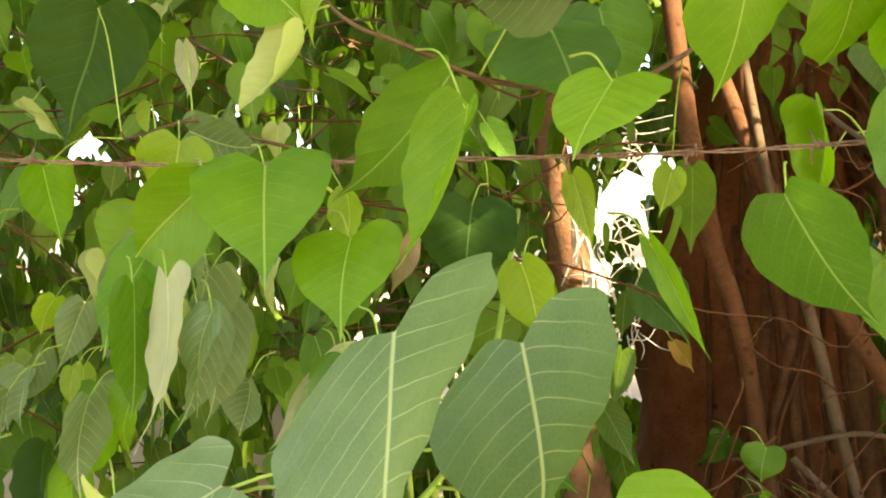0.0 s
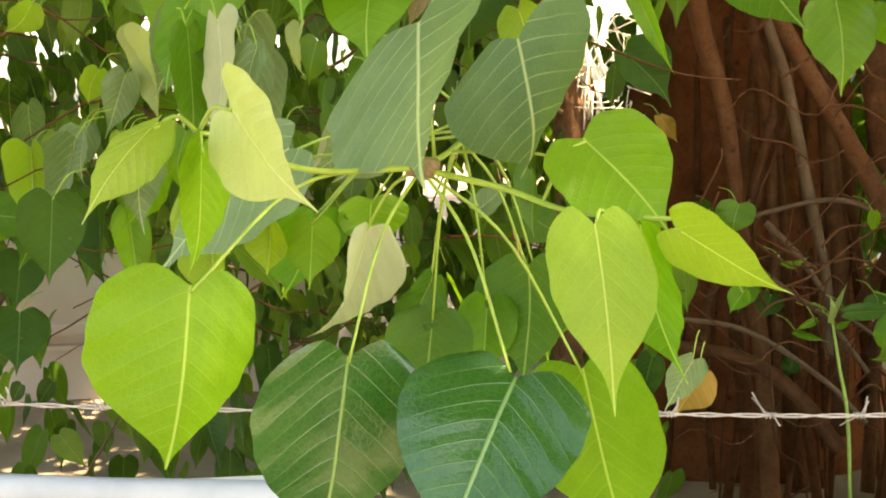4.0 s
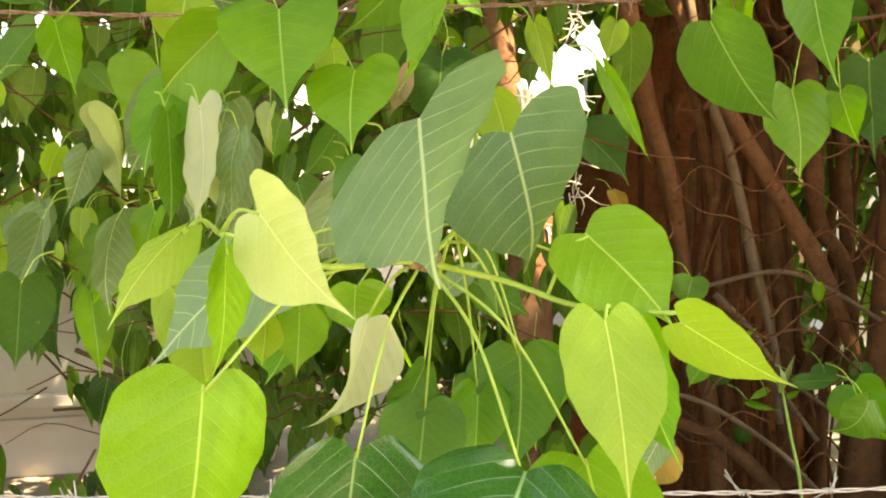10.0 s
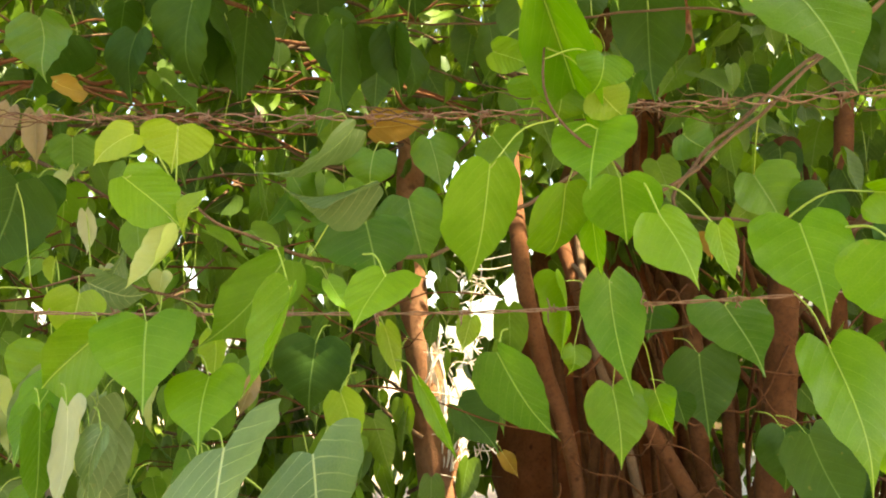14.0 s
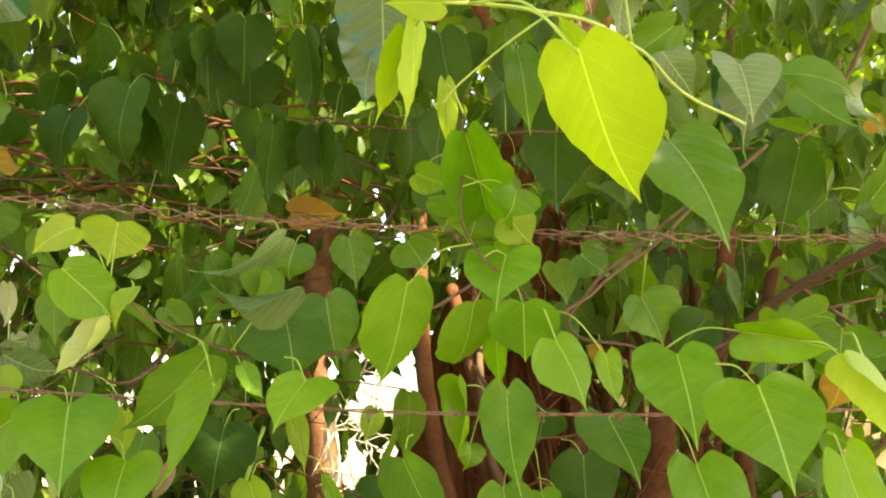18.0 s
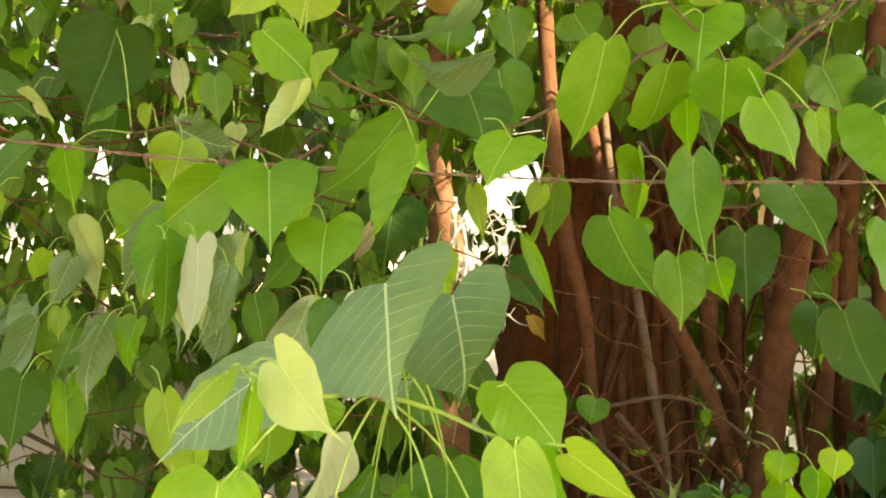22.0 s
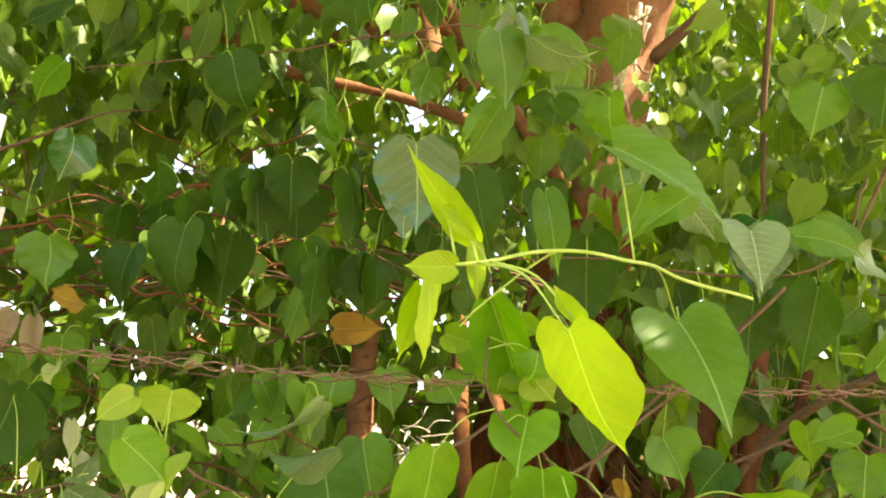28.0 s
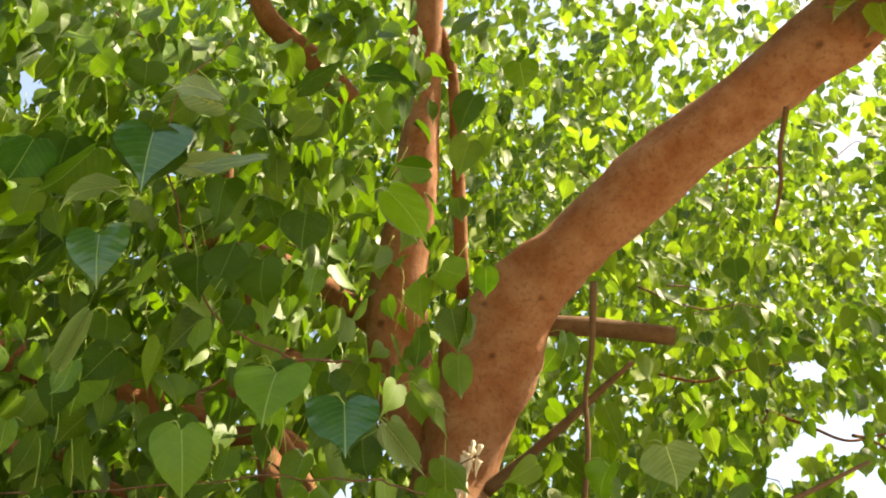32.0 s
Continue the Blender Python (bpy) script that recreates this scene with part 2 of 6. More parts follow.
earth = plain_material("earth", (0.22, 0.16, 0.10), (0.33, 0.25, 0.17), 0.95, 3, 0.6, 0.02)
enamel = plain_material("white_enamel", (0.78, 0.77, 0.73), (0.84, 0.83, 0.80), 0.4, 8, 0.1)
mark_grey = plain_material("faded_mark", (0.60, 0.58, 0.55), (0.68, 0.66, 0.62), 0.6, 30, 0.1)
mark_blue = plain_material("blue_mark", (0.04, 0.20, 0.50), (0.06, 0.26, 0.58), 0.5, 30, 0.1)
post_grey = plain_material("painted_steel", (0.11, 0.11, 0.11), (0.20, 0.18, 0.16), 0.6, 25, 0.4, 0.002, 0.4)
glass_dark = plain_material("window_glass", (0.05, 0.06, 0.07), (0.07, 0.08, 0.09), 0.18, 3, 0.05)


# ---- builders ----
def part(name, mesh, material, parent=None, label=""):
    """Links a mesh (or bmesh) as one object, under a thing or a part whose own turn is none."""
    if isinstance(mesh, bmesh.types.BMesh):
        bm, mesh = mesh, bpy.data.meshes.new(name)
        bm.to_mesh(mesh)
        bm.free()
    if material is not None and not mesh.materials:
        mesh.materials.append(material)
    ob = new(name, mesh)
    if parent is not None:
        ob.parent = parent
        ob.matrix_parent_inverse = Matrix.Translation(parent.location).inverted()
    return tagged(ob, label)


def thing(name, at, label, category, group="", kind=""):
    ob = new(name)
    ob.empty_display_size = 0.1
    ob.location = at
    return tagged(ob, label, category, group, kind)


def box(bm, lo, hi, bevel=0.0):
    c = [(a + b) / 2 for a, b in zip(lo, hi)]
    made = bmesh.ops.create_cube(bm, size=1, matrix=Matrix.LocRotScale(c, None, [b - a for a, b in zip(lo, hi)]))
    if bevel:
        edges = list({e for v in made["verts"] for e in v.link_edges})
        bmesh.ops.bevel(bm, geom=edges, offset=bevel, segments=2, affect="EDGES", profile=0.6)
    return bm


def spline(pts, n):
    """n points along a smooth curve through pts."""
    p = np.array([tuple(q) for q in pts], float)
    if len(p) == 2:
        return [p[0] + (p[1] - p[0]) * i / (n - 1) for i in range(n)]
    p = np.vstack([2 * p[0] - p[1], p, 2 * p[-1] - p[-2]])
    out, m = [], len(p) - 3
    for i in range(n):
        s = min(i / (n - 1) * m, m - 1e-6)
        j, f = int(s), s - int(s)
        a, b, c, d = p[j], p[j + 1], p[j + 2], p[j + 3]
        out.append(0.5 * (2 * b + (c - a) * f + (2 * a - 5 * b + 4 * c - d) * f * f + (3 * b - a - 3 * c + d) * f ** 3))
    return out


def tube_into(verts, faces, pts, radii, sides=6, rough=0.0):
    """Appends a closed tube along pts. radii: start and end, or one for each point."""
    n = len(pts)
    if len(radii) == 2 and n != 2:
        radii = [radii[0] + (radii[1] - radii[0]) * i / (n - 1) for i in range(n)]
    up, start = Vector((0.31, 0.17, 0.93)), len(verts)
    for i, p in enumerate(pts):
        d = Vector(pts[min(i + 1, n - 1)]) - Vector(pts[max(i - 1, 0)])
        d.normalize()
        a = d.cross(up if abs(d.dot(up)) < 0.95 else Vector((1, 0, 0))).normalized()
        b = d.cross(a)
        for s in range(sides):
            w = 2 * math.pi * s / sides
            r = radii[i]
            if rough:
                q = Vector(p) * 4 + a * math.cos(w) * 1.3 + b * math.sin(w) * 1.3
                r *= 1 + rough * noise.noise(q) + rough * 0.5 * noise.noise(q * 3.1)
            verts.append(tuple(Vector(p) + (a * math.cos(w) + b * math.sin(w)) * r))
    for i in range(n - 1):
        for s in range(sides):
            a, b = start + i * sides + s, start + i * sides + (s + 1) % sides
            faces.append((a, b, b + sides, a + sides))
    faces.append(tuple(start + s for s in range(sides))[::-1])
    faces.append(tuple(start + (n - 1) * sides + s for s in range(sides)))


def finish(verts, faces, name="mesh", smooth=True):
    me = bpy.data.meshes.new(name)
    me.from_pydata(verts, [], faces)
    if smooth:
        me.shade_smooth()
    return me


def tube(pts, radii, sides=6, rough=0.0, n=0):
    v, f = [], []
    tube_into(v, f, spline(pts, n) if n else [tuple(p) for p in pts], radii, sides, rough)
    return finish(v, f)


KNOTS = ((0.0, 0.30), (0.05, 0.41), (0.12, 0.475), (0.22, 0.50), (0.36, 0.49), (0.47, 0.44), (0.57, 0.355), (0.66, 0.245), (0.73, 0.135), (0.79, 0.065), (0.85, 0.034), (0.92, 0.018), (1.0, 0.003))

ROUND = ((0.0, 0.31), (0.05, 0.42), (0.12, 0.475), (0.22, 0.495), (0.36, 0.50), (0.48, 0.475), (0.60, 0.415), (0.70, 0.325), (0.79, 0.205), (0.86, 0.095), (0.92, 0.030), (1.0, 0.003))


def half_width(s, full=0.0):
    """The blade's half width at s along its length, smoothed between the knots; full: 0 a long drip tip, 1 a round blade."""
    h = min(0.055, s, 1 - s)
    near = [(1 - full) * np.interp(s + h * d, [k[0] for k in KNOTS], [k[1] for k in KNOTS]) + full * np.interp(s + h * d, [k[0] for k in ROUND], [k[1] for k in ROUND]) for d in (-1, -0.66, -0.33, 0, 0.33, 0.66, 1)]
    return float(sum(near)) / 7


def blade(cols, rows, shape, seed, full=0.3):
    """The points and faces of a leaf blade one long and one wide: notch at the origin, drip tip near (0, 1, 0).
    shape: bow along the midrib, fold at it, wave of the margin, twist, curl of the tip."""
    bow, fold, wave, twist, curl = shape
    verts, uvs, faces = [], [], []
    m = 2 * cols + 1
    for i in range(rows + 1):
        s = (i / rows) ** 1.15
        w = half_width(s, full)
        for j in range(m):
            c = (j - cols) / cols
            x = c * w * (1 + 0.02 * math.sin(11 * s + 3 * seed + (0.9 if c > 0 else 0)) + 0.008 * math.sin(37 * s + seed + c))
            y = s - 0.105 * (1 - s) ** 4 * math.sin(min(abs(c), 0.8) * math.pi / 1.6) + 0.05 * (1 - s) ** 4 * max(abs(c) - 0.7, 0) * 3
            z = fold * abs(x) * (1 - 0.5 * s) - 0.6 * fold * x * x
            z += wave * math.sin(8 * s + 2.2 * seed + (1.7 if c > 0 else 0)) * abs(c) ** 2 * (1 - s)
            if cols > 3:
                z += 0.020 * math.sin(27 * (s - 0.5 * abs(x)) + seed) * abs(c) * (1 - 0.6 * s) + 0.03 * math.sin(5.3 * x + 4.1 * s + seed)
            t = twist * (s - 0.2)
            x, z = x * math.cos(t) - z * math.sin(t), x * math.sin(t) + z * math.cos(t)
            z += bow * 4 * s * (1 - s) - curl * max(s - 0.55, 0) ** 2 * 2.5
            verts.append((x, y, z))
            uvs.append((c * w + 0.5, y))
    for i in range(rows):
        for j in range(m - 1):
            a = i * m + j
            faces.append((a, a + 1, a + 1 + m, a + m))
    return verts, uvs, faces


def blade_mesh(shape, seed, full=0.3):
    verts, uvs, faces = blade(5, 30, shape, seed, full)
    me = finish(verts, faces, "leaf")
    layer = me.uv_layers.new(name="UVMap")
    for loop in me.loops:
        layer.data[loop.index].uv = uvs[loop.vertex_index]
    return me


BLADES = {}
SHAPES = [(0.06, 0.22, 0.04, 0.15, 0.1), (0.10, 0.42, 0.06, -0.3, 0.2), (-0.08, 0.30, 0.07, 0.35, -0.15), (0.12, 0.95, 0.08, 0.4, 0.25),
          (0.16, 0.35, 0.09, -0.4, 0.35), (0.04, 0.12, 0.04, 0.1, 0.1), (-0.14, 0.70, 0.20, 0.6, 0.5)]


def toward(p):
    """The way from a point back to the middle of the camera's path, which the blades are turned to face."""
    return (Vector((0.0, -0.5, 1.75)) - Vector(p)).normalized()


TWIGS, LONG_STALKS = {}, set()


def twig(first, last, *pts):
    """A thin branch with a small crook here and there, from its first to its last radius."""
    line = [Vector(p) for p in spline(pts, 40)]
    for i, p in enumerate(line[1:-1]):
        p += Vector((noise.noise(p * 9), noise.noise(p * 9 + Vector((5, 0, 0))), noise.noise(p * 9 + Vector((0, 7, 0))))) * (0.004 if first < 0.0027 else 0.016)
    ob = part("branch", tube([tuple(p) for p in line], [first + (last - first) * i / 39 for i in range(40)], 8, 0.18), stem_green if first < 0.0027 else twig_bark, tree)
    if first < 0.0027:
        LONG_STALKS.add(ob.name)
    TWIGS[ob.name] = line
    return ob


JITTER = random.Random(21)


def leaf(branch, base, tip, width, roll, shape, material):
    """One blade with its stalk, which runs to the nearest place on the branch."""
    base, tip = Vector(base), Vector(tip)
    along = tip - base
    size = along.length
    along.normalize()
    face = toward(base)
    face += Vector((JITTER.uniform(-1, 1), JITTER.uniform(-1, 1), JITTER.uniform(-0.6, 1))) * (0.5 if base.y < 1.3 and base.z < 2.5 else 0.95)
    face = (face - along * face.dot(along)).normalized()
    face = Matrix.Rotation(radians(roll if shape % 2 else -roll), 3, along) @ face
    across = along.cross(face)
    width *= 1.04
    pick = JITTER.randrange(3)
    if base.y > 0.7 and JITTER.random() < 0.4:
        shape, width = JITTER.choice((1, 2, 4, 6)), width * JITTER.uniform(0.8, 1.0)
    key = (shape, pick, material.name)
    if key not in BLADES:
        vary = random.Random(shape * 7 + pick)
        BLADES[key] = blade_mesh([c * vary.uniform(0.5, 1.7) * (1 if k in (1, 2) or vary.random() < 0.7 else -1) for k, c in enumerate(SHAPES[shape])], shape * 3 + pick, (0.05, 0.45, 0.85)[pick])
        BLADES[key].materials.append(material)
    ob = part("leaf", BLADES[key], None, branch)
    ob.matrix_basis = Matrix.Translation(base) @ Matrix((across, along, face)).transposed().to_4x4() @ Matrix.Diagonal((width, size, (width + size) / 2, 1))
    stalk(branch, base, along)
    return ob


def stalk(branch, base, along):
    near = min(TWIGS[branch.name], key=lambda q: (q - base - Vector((0, 0, 0.02))).length)
    reach = 0.30 if branch.name in LONG_STALKS else 0.18
    if (near - base).length > reach:
        near = base + Vector((near.x - base.x, 0.0, 0.0)).normalized() * 0.025 + Vector((0, 0.06, 0.03))
    sag = base.lerp(near, 0.45) + Vector((0, 0, 0.15 * (near - base).length))
    thick = 1.25 if branch.name in LONG_STALKS or base.y < 0.72 else 1.0
    part("petiole", tube((base + along * 0.004, sag, near), (0.0009 * thick, 0.0013 * thick), 6, 0.08, 12), stem_green, branch)


def wide_leaf(branch, base, tip, side, other, shape, material, full=0.1):
    """A broad blade seen aslant: its notch, its tip and a place on each margin, where it is widest."""
    base, tip, side, other = (Vector(p) for p in (base, tip, side, other))
    along = tip - base
    mid = base + along * 0.35
    right, left = side - mid, other - mid
    face = along.cross(right - left).normalized()
    if face.y > 0:
        face = -face
    me = blade_mesh(SHAPES[shape], shape + len(branch.children), full)
    size = (along.length + right.length + left.length) / 2
    for q in me.vertices:
        x = q.co.x * 2
        q.co = base + (right * x if x > 0 else left * -x) + along * q.co.y + face * (q.co.z * size * 0.7)
    me.materials.append(material)
    stalk(branch, base, along.normalized())
    return part("leaf", me, None, branch)


# ---- ground and walls ----
v = [(-400, -400, 0), (400, -400, 0), (400, 400, 0), (-400, 400, 0)]
tagged(part("ground", finish(v, [(0, 1, 2, 3)], smooth=False), earth), "bare brown earth around the tree", "ground", kind="structure")

bm = bmesh.new()
box(bm, (-4.0, 0.92, 0.0), (4.5, 1.14, 0.86), 0.012)
box(bm, (-4.0, 0.94, 0.862), (-0.24, 1.12, 0.955), 0.012)
boundary = tagged(part("wall_boundary", bm, whitewash), "low whitewashed boundary wall under the wire fence", "wall", kind="structure")
bm = bmesh.new()
box(bm, (-7.0, 4.45, 0.0), (-0.62, 4.68, 1.22), 0.01)
back_wall = tagged(part("wall_back", bm, plaster), "stained beige plaster wall behind the tree", "wall", kind="structure")
bm = bmesh.new()
box(bm, (-7.0, 4.36, 0.36), (-0.62, 4.448, 0.42), 0.01)
part("ledge", bm, plaster, back_wall)
bm = bmesh.new()
box(bm, (-7.0, 4.40, 0.27), (-0.62, 4.448, 0.30), 0.006)
part("ledge", bm, plaster, back_wall)

# the house beside the tree
house = thing("house", (5.5, 7.4, 0), "tan plastered house with a white parapet, seen through leaves", "house")
bm = bmesh.new()
box(bm, (2.9, 6.6, 0.0), (9.5, 9.5, 2.75), 0.01)
part("wall", bm, plaster_warm, house)
bm = bmesh.new()
box(bm, (2.75, 6.45, 2.752), (9.65, 9.65, 2.90), 0.01)
part("roof", bm, whitewash, house)
bm = bmesh.new()
box(bm, (3.6, 6.55, 0.9), (4.8, 6.598, 2.1), 0.006)
house_window = part("window", bm, whitewash, house)
for i in range(2):
    bm = bmesh.new()
    box(bm, (3.68 + 0.56 * i, 6.53, 0.98), (4.16 + 0.56 * i, 6.549, 2.02), 0.003)
    part("pane", bm, glass_dark, house_window)
bm = bmesh.new()
box(bm, (2.6, 5.2, 0.0), (9.0, 5.4, 1.05), 0.01)
tagged(part("wall_garden", bm, whitewash), "low white garden wall before the house", "wall", kind="structure")

# ---- pipe on the wall ----
tagged(part("water_pipe", tube(((-2.6, 1.0, 1.06), (-0.9, 1.0, 1.012), (-0.46, 1.0, 0.985), (-0.2, 1.0, 0.968)), (0.02, 0.02), 14, 0, 12), pipe_grey), "grey plastic water pipe lying on the wall", "pipe")


# ---- barbed wire ----
def barb_mesh(seed, reach=0.016):
    """Two short wires wound round the strands, with four cut ends."""
    rng = random.Random(seed)
    v, f = [], []
    for turn in range(2):
        a = rng.random() * 6.28
        pts = []
        for i in range(15):
            w = a + i / 14 * 4 * math.pi
            pts.append((-0.006 + 0.010 * i / 14 + turn * 0.004, 0.0035 * math.cos(w), 0.0035 * math.sin(w)))
        d0 = Vector((rng.uniform(-0.5, 0.2), math.cos(a), math.sin(a))) * reach
        d1 = Vector((rng.uniform(-0.2, 0.5), math.cos(a + 2.4), math.sin(a + 2.4))) * reach
        pts = [tuple(Vector(pts[0]) + d0)] + pts + [tuple(Vector(pts[-1]) + d1)]
        tube_into(v, f, pts, (0.0011, 0.0011), 5)
    return finish(v, f, "barb")


BARBS = [barb_mesh(i, 0.016 if i < 4 else 0.027) for i in range(5)]
for b in BARBS[:4]:
    b.materials.append(rust)
BARBS[4].materials.append(galvanised)


def barbed_wire(label, y, slope, z, bend, curve, material, pitch, messy=0.0):
    """Two strands twisted round one another along x, with barbs at even steps."""
    wire = thing("barbed_wire", (0, y, z), label, "barbed wire", "wires of the fence")
    line = lambda x: Vector((x, y + slope * x, z + bend * x + curve * min(x * x, 1.2) + 0.004 * noise.noise(Vector((x * 3, z, 0)))))
    for s in range(2):
        pts, n = [], 700
        for i in range(n):
            x = -2.6 + 5.4 * i / (n - 1)
            w = x / 0.055 * 2 * math.pi * 0.5 + s * math.pi
            pts.append(tuple(line(x) + Vector((0, math.cos(w), math.sin(w))) * (0.0018 + messy * (0.5 + noise.noise(Vector((x * 5, s * 9, z)))))))
        v, f = [], []
        tube_into(v, f, pts, (0.0013, 0.0013), 5)
        part("strand", finish(v, f), material, wire)
    rng = random.Random(int(z * 100))
    x = -2.55
    while x < 2.75:
        b = part("barb", BARBS[4] if material is galvanised else BARBS[rng.randrange(4)], None, wire)
        b.matrix_basis = Matrix.Translation(line(x)) @ Euler((rng.random() * 6.28, 0, rng.uniform(-0.1, 0.1))).to_matrix().to_4x4()
        x += pitch * rng.uniform(0.93, 1.07)
    return wire


barbed_wire("rusty double-strand barbed wire tangled with dry tendrils", 1.05, -0.20, 2.005, -0.034, 0.041, rust, 0.085, 0.006)
barbed_wire("rusty barbed wire running through the leaves", 1.07, -0.25, 1.708, -0.026, 0.05, rust, 0.13)
barbed_wire("weathered grey barbed wire in front of the roots", 0.95, 0.0, 1.091, -0.059, 0.024, galvanised, 0.12)

# ---- fence post and sign ----
post = thing("fence_post", (-0.80, 1.12, 0.86), "dark painted steel angle post carrying the wires", "fence post")
bm = bmesh.new()
box(bm, (-0.815, 1.10, 0.86), (-0.765, 1.106, 2.75), 0.001)
box(bm, (-0.815, 1.106, 0.86), (-0.809, 1.15, 2.75), 0.001)
part("upright", bm, post_grey, post)
bm = bmesh.new()
box(bm, (-0.765, 1.094, 2.06), (-0.50, 1.100, 2.11), 0.001)
part("arm", bm, post_grey, post)
sign = thing("notice_board", (-0.514, 0.791, 2.226), "white enamel notice with faded grey lines and a blue mark", "sign")
turn = pose(*sign.location, 0, 7, -14)


def sign_part(name, lo, hi, material, bevel, label=""):
    bm = bmesh.new()
    box(bm, lo, hi, bevel)
    bm.transform(turn)
    return part(name, bm, material, sign, label)


sign_part("board", (-0.16, 0.0, -0.115), (0.105, 0.012, 0.115), enamel, 0.005)
sign_part("rim", (-0.155, -0.003, 0.104), (0.10, -0.0002, 0.108), mark_grey, 0.001)
sign_part("rim", (0.094, -0.003, -0.108), (0.098, -0.0002, 0.103), mark_grey, 0.001)
for row in range(6):
    for col in range(9):
        sign_part("dash", (-0.14 + col * 0.022, -0.0016, 0.075 - row * 0.024), (-0.14 + col * 0.022 + 0.013 - 0.003 * ((row + col) % 3), -0.0003, 0.082 - row * 0.024), mark_grey, 0.0004)
sign_part("blue_bar", (-0.09, -0.0018, -0.086), (0.012, -0.0003, -0.074), mark_blue, 0.0004)
sign_part("bracket", (0.06, 0.016, -0.09), (0.135, 0.020, -0.02), galvanised, 0.001, "bent galvanised bracket")


# ---- the tree ----
tree = thing("peepal_tree", (1.15, 2.8, 0), "large peepal tree with reddish bark, hanging roots and heart-shaped leaves", "tree")


def stem(name, material, rough, sides, label, pts, radii):
    """A woody limb or root through the given places, with its radius at each."""
    n = max(12, 5 * len(pts))
    line = spline(pts, n)
    rr = [max(float(q[0]), 0.002) for q in spline([(r, 0, 0) for r in radii], n)]
    return part(name, tube(line, rr, sides, rough), material, tree, label)


stem("trunk", trunk_bark, 0.2, 26, "broad reddish trunk wrapped in hanging roots", ((1.20, 3.62, -0.05), (1.17, 3.60, 0.8), (1.15, 3.48, 1.6), (1.301, 3.132, 2.842), (1.307, 3.040, 3.292)), (0.58, 0.45, 0.35, 0.179, 0.169))
stem("limb", bark, 0.20, 28, "thick slanting limb with smooth pinkish bark and small knots", ((1.301, 3.132, 2.842), (1.307, 3.040, 3.292), (1.384, 2.968, 3.767), (1.408, 2.802, 4.056), (1.460, 2.616, 4.332), (1.629, 2.368, 4.577), (1.877, 2.004, 4.842), (2.132, 1.595, 5.053), (2.355, 1.167, 5.213), (2.543, 0.709, 5.335)), (0.183, 0.173, 0.186, 0.216, 0.197, 0.155, 0.147, 0.142, 0.147, 0.144))
stem("limb", bark, .14, 16, "", ((1.241, 3.097, 3.801), (1.099, 3.002, 4.074), (0.975, 2.818, 4.437), (0.941, 2.597, 4.917), (0.855, 2.367, 5.479), (0.733, 2.058, 6.020), (0.636, 1.849, 6.652)), (0.1207, 0.1475, 0.1408, 0.1097, 0.0887, 0.0745, 0.0644))
stem("limb", bark, .14, 12, "", ((0.947, 3.070, 4.009), (0.522, 3.003, 4.048), (0.207, 2.960, 3.715), (-0.133, 2.767, 3.638), (-0.550, 2.607, 3.627), (-0.927, 2.516, 3.620)), (0.0805, 0.0656, 0.0751, 0.0739, 0.0697, 0.0639))
stem("limb", twig_bark, .14, 10, "", ((1.493, 2.881, 3.586), (1.648, 2.691, 3.745), (1.834, 2.429, 3.959), (1.926, 2.314, 4.064)), (0.0333, 0.0228, 0.0163, 0.0100))
stem("limb", twig_bark, .1, 10, "grey broken branch stub", ((1.612, 2.572, 4.304), (1.846, 2.467, 4.296), (2.151, 2.323, 4.253)), (0.0498, 0.0446, 0.0407))
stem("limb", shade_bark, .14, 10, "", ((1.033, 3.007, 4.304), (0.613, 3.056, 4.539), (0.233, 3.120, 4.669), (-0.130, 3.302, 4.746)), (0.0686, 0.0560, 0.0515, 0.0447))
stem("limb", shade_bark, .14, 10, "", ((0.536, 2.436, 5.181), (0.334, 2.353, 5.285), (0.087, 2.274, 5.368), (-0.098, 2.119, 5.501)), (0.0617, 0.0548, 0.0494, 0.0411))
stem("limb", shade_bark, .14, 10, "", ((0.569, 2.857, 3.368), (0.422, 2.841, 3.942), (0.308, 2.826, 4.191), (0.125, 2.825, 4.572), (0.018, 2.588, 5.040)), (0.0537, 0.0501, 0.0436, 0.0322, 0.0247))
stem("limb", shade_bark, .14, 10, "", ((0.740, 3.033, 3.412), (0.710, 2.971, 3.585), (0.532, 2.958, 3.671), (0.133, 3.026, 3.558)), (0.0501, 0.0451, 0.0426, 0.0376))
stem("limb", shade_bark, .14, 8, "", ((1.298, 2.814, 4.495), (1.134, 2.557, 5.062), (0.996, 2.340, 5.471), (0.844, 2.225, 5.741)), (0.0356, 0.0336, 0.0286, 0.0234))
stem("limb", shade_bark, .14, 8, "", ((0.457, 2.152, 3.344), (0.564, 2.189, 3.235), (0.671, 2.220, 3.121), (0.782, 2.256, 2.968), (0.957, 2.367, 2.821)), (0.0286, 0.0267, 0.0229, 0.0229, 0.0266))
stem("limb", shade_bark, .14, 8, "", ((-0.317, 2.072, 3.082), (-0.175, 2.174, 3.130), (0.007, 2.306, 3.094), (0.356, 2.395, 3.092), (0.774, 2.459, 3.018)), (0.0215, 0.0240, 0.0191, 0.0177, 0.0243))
stem("aerial_root", twig_bark, .1, 7, "", ((1.575, 2.169, 2.394), (1.618, 2.207, 3.108), (1.593, 2.084, 3.486), (1.560, 2.031, 3.686), (1.566, 1.987, 3.860), (1.551, 1.934, 4.136)), (0.0041, 0.0118, 0.0108, 0.0098, 0.0110, 0.0159))
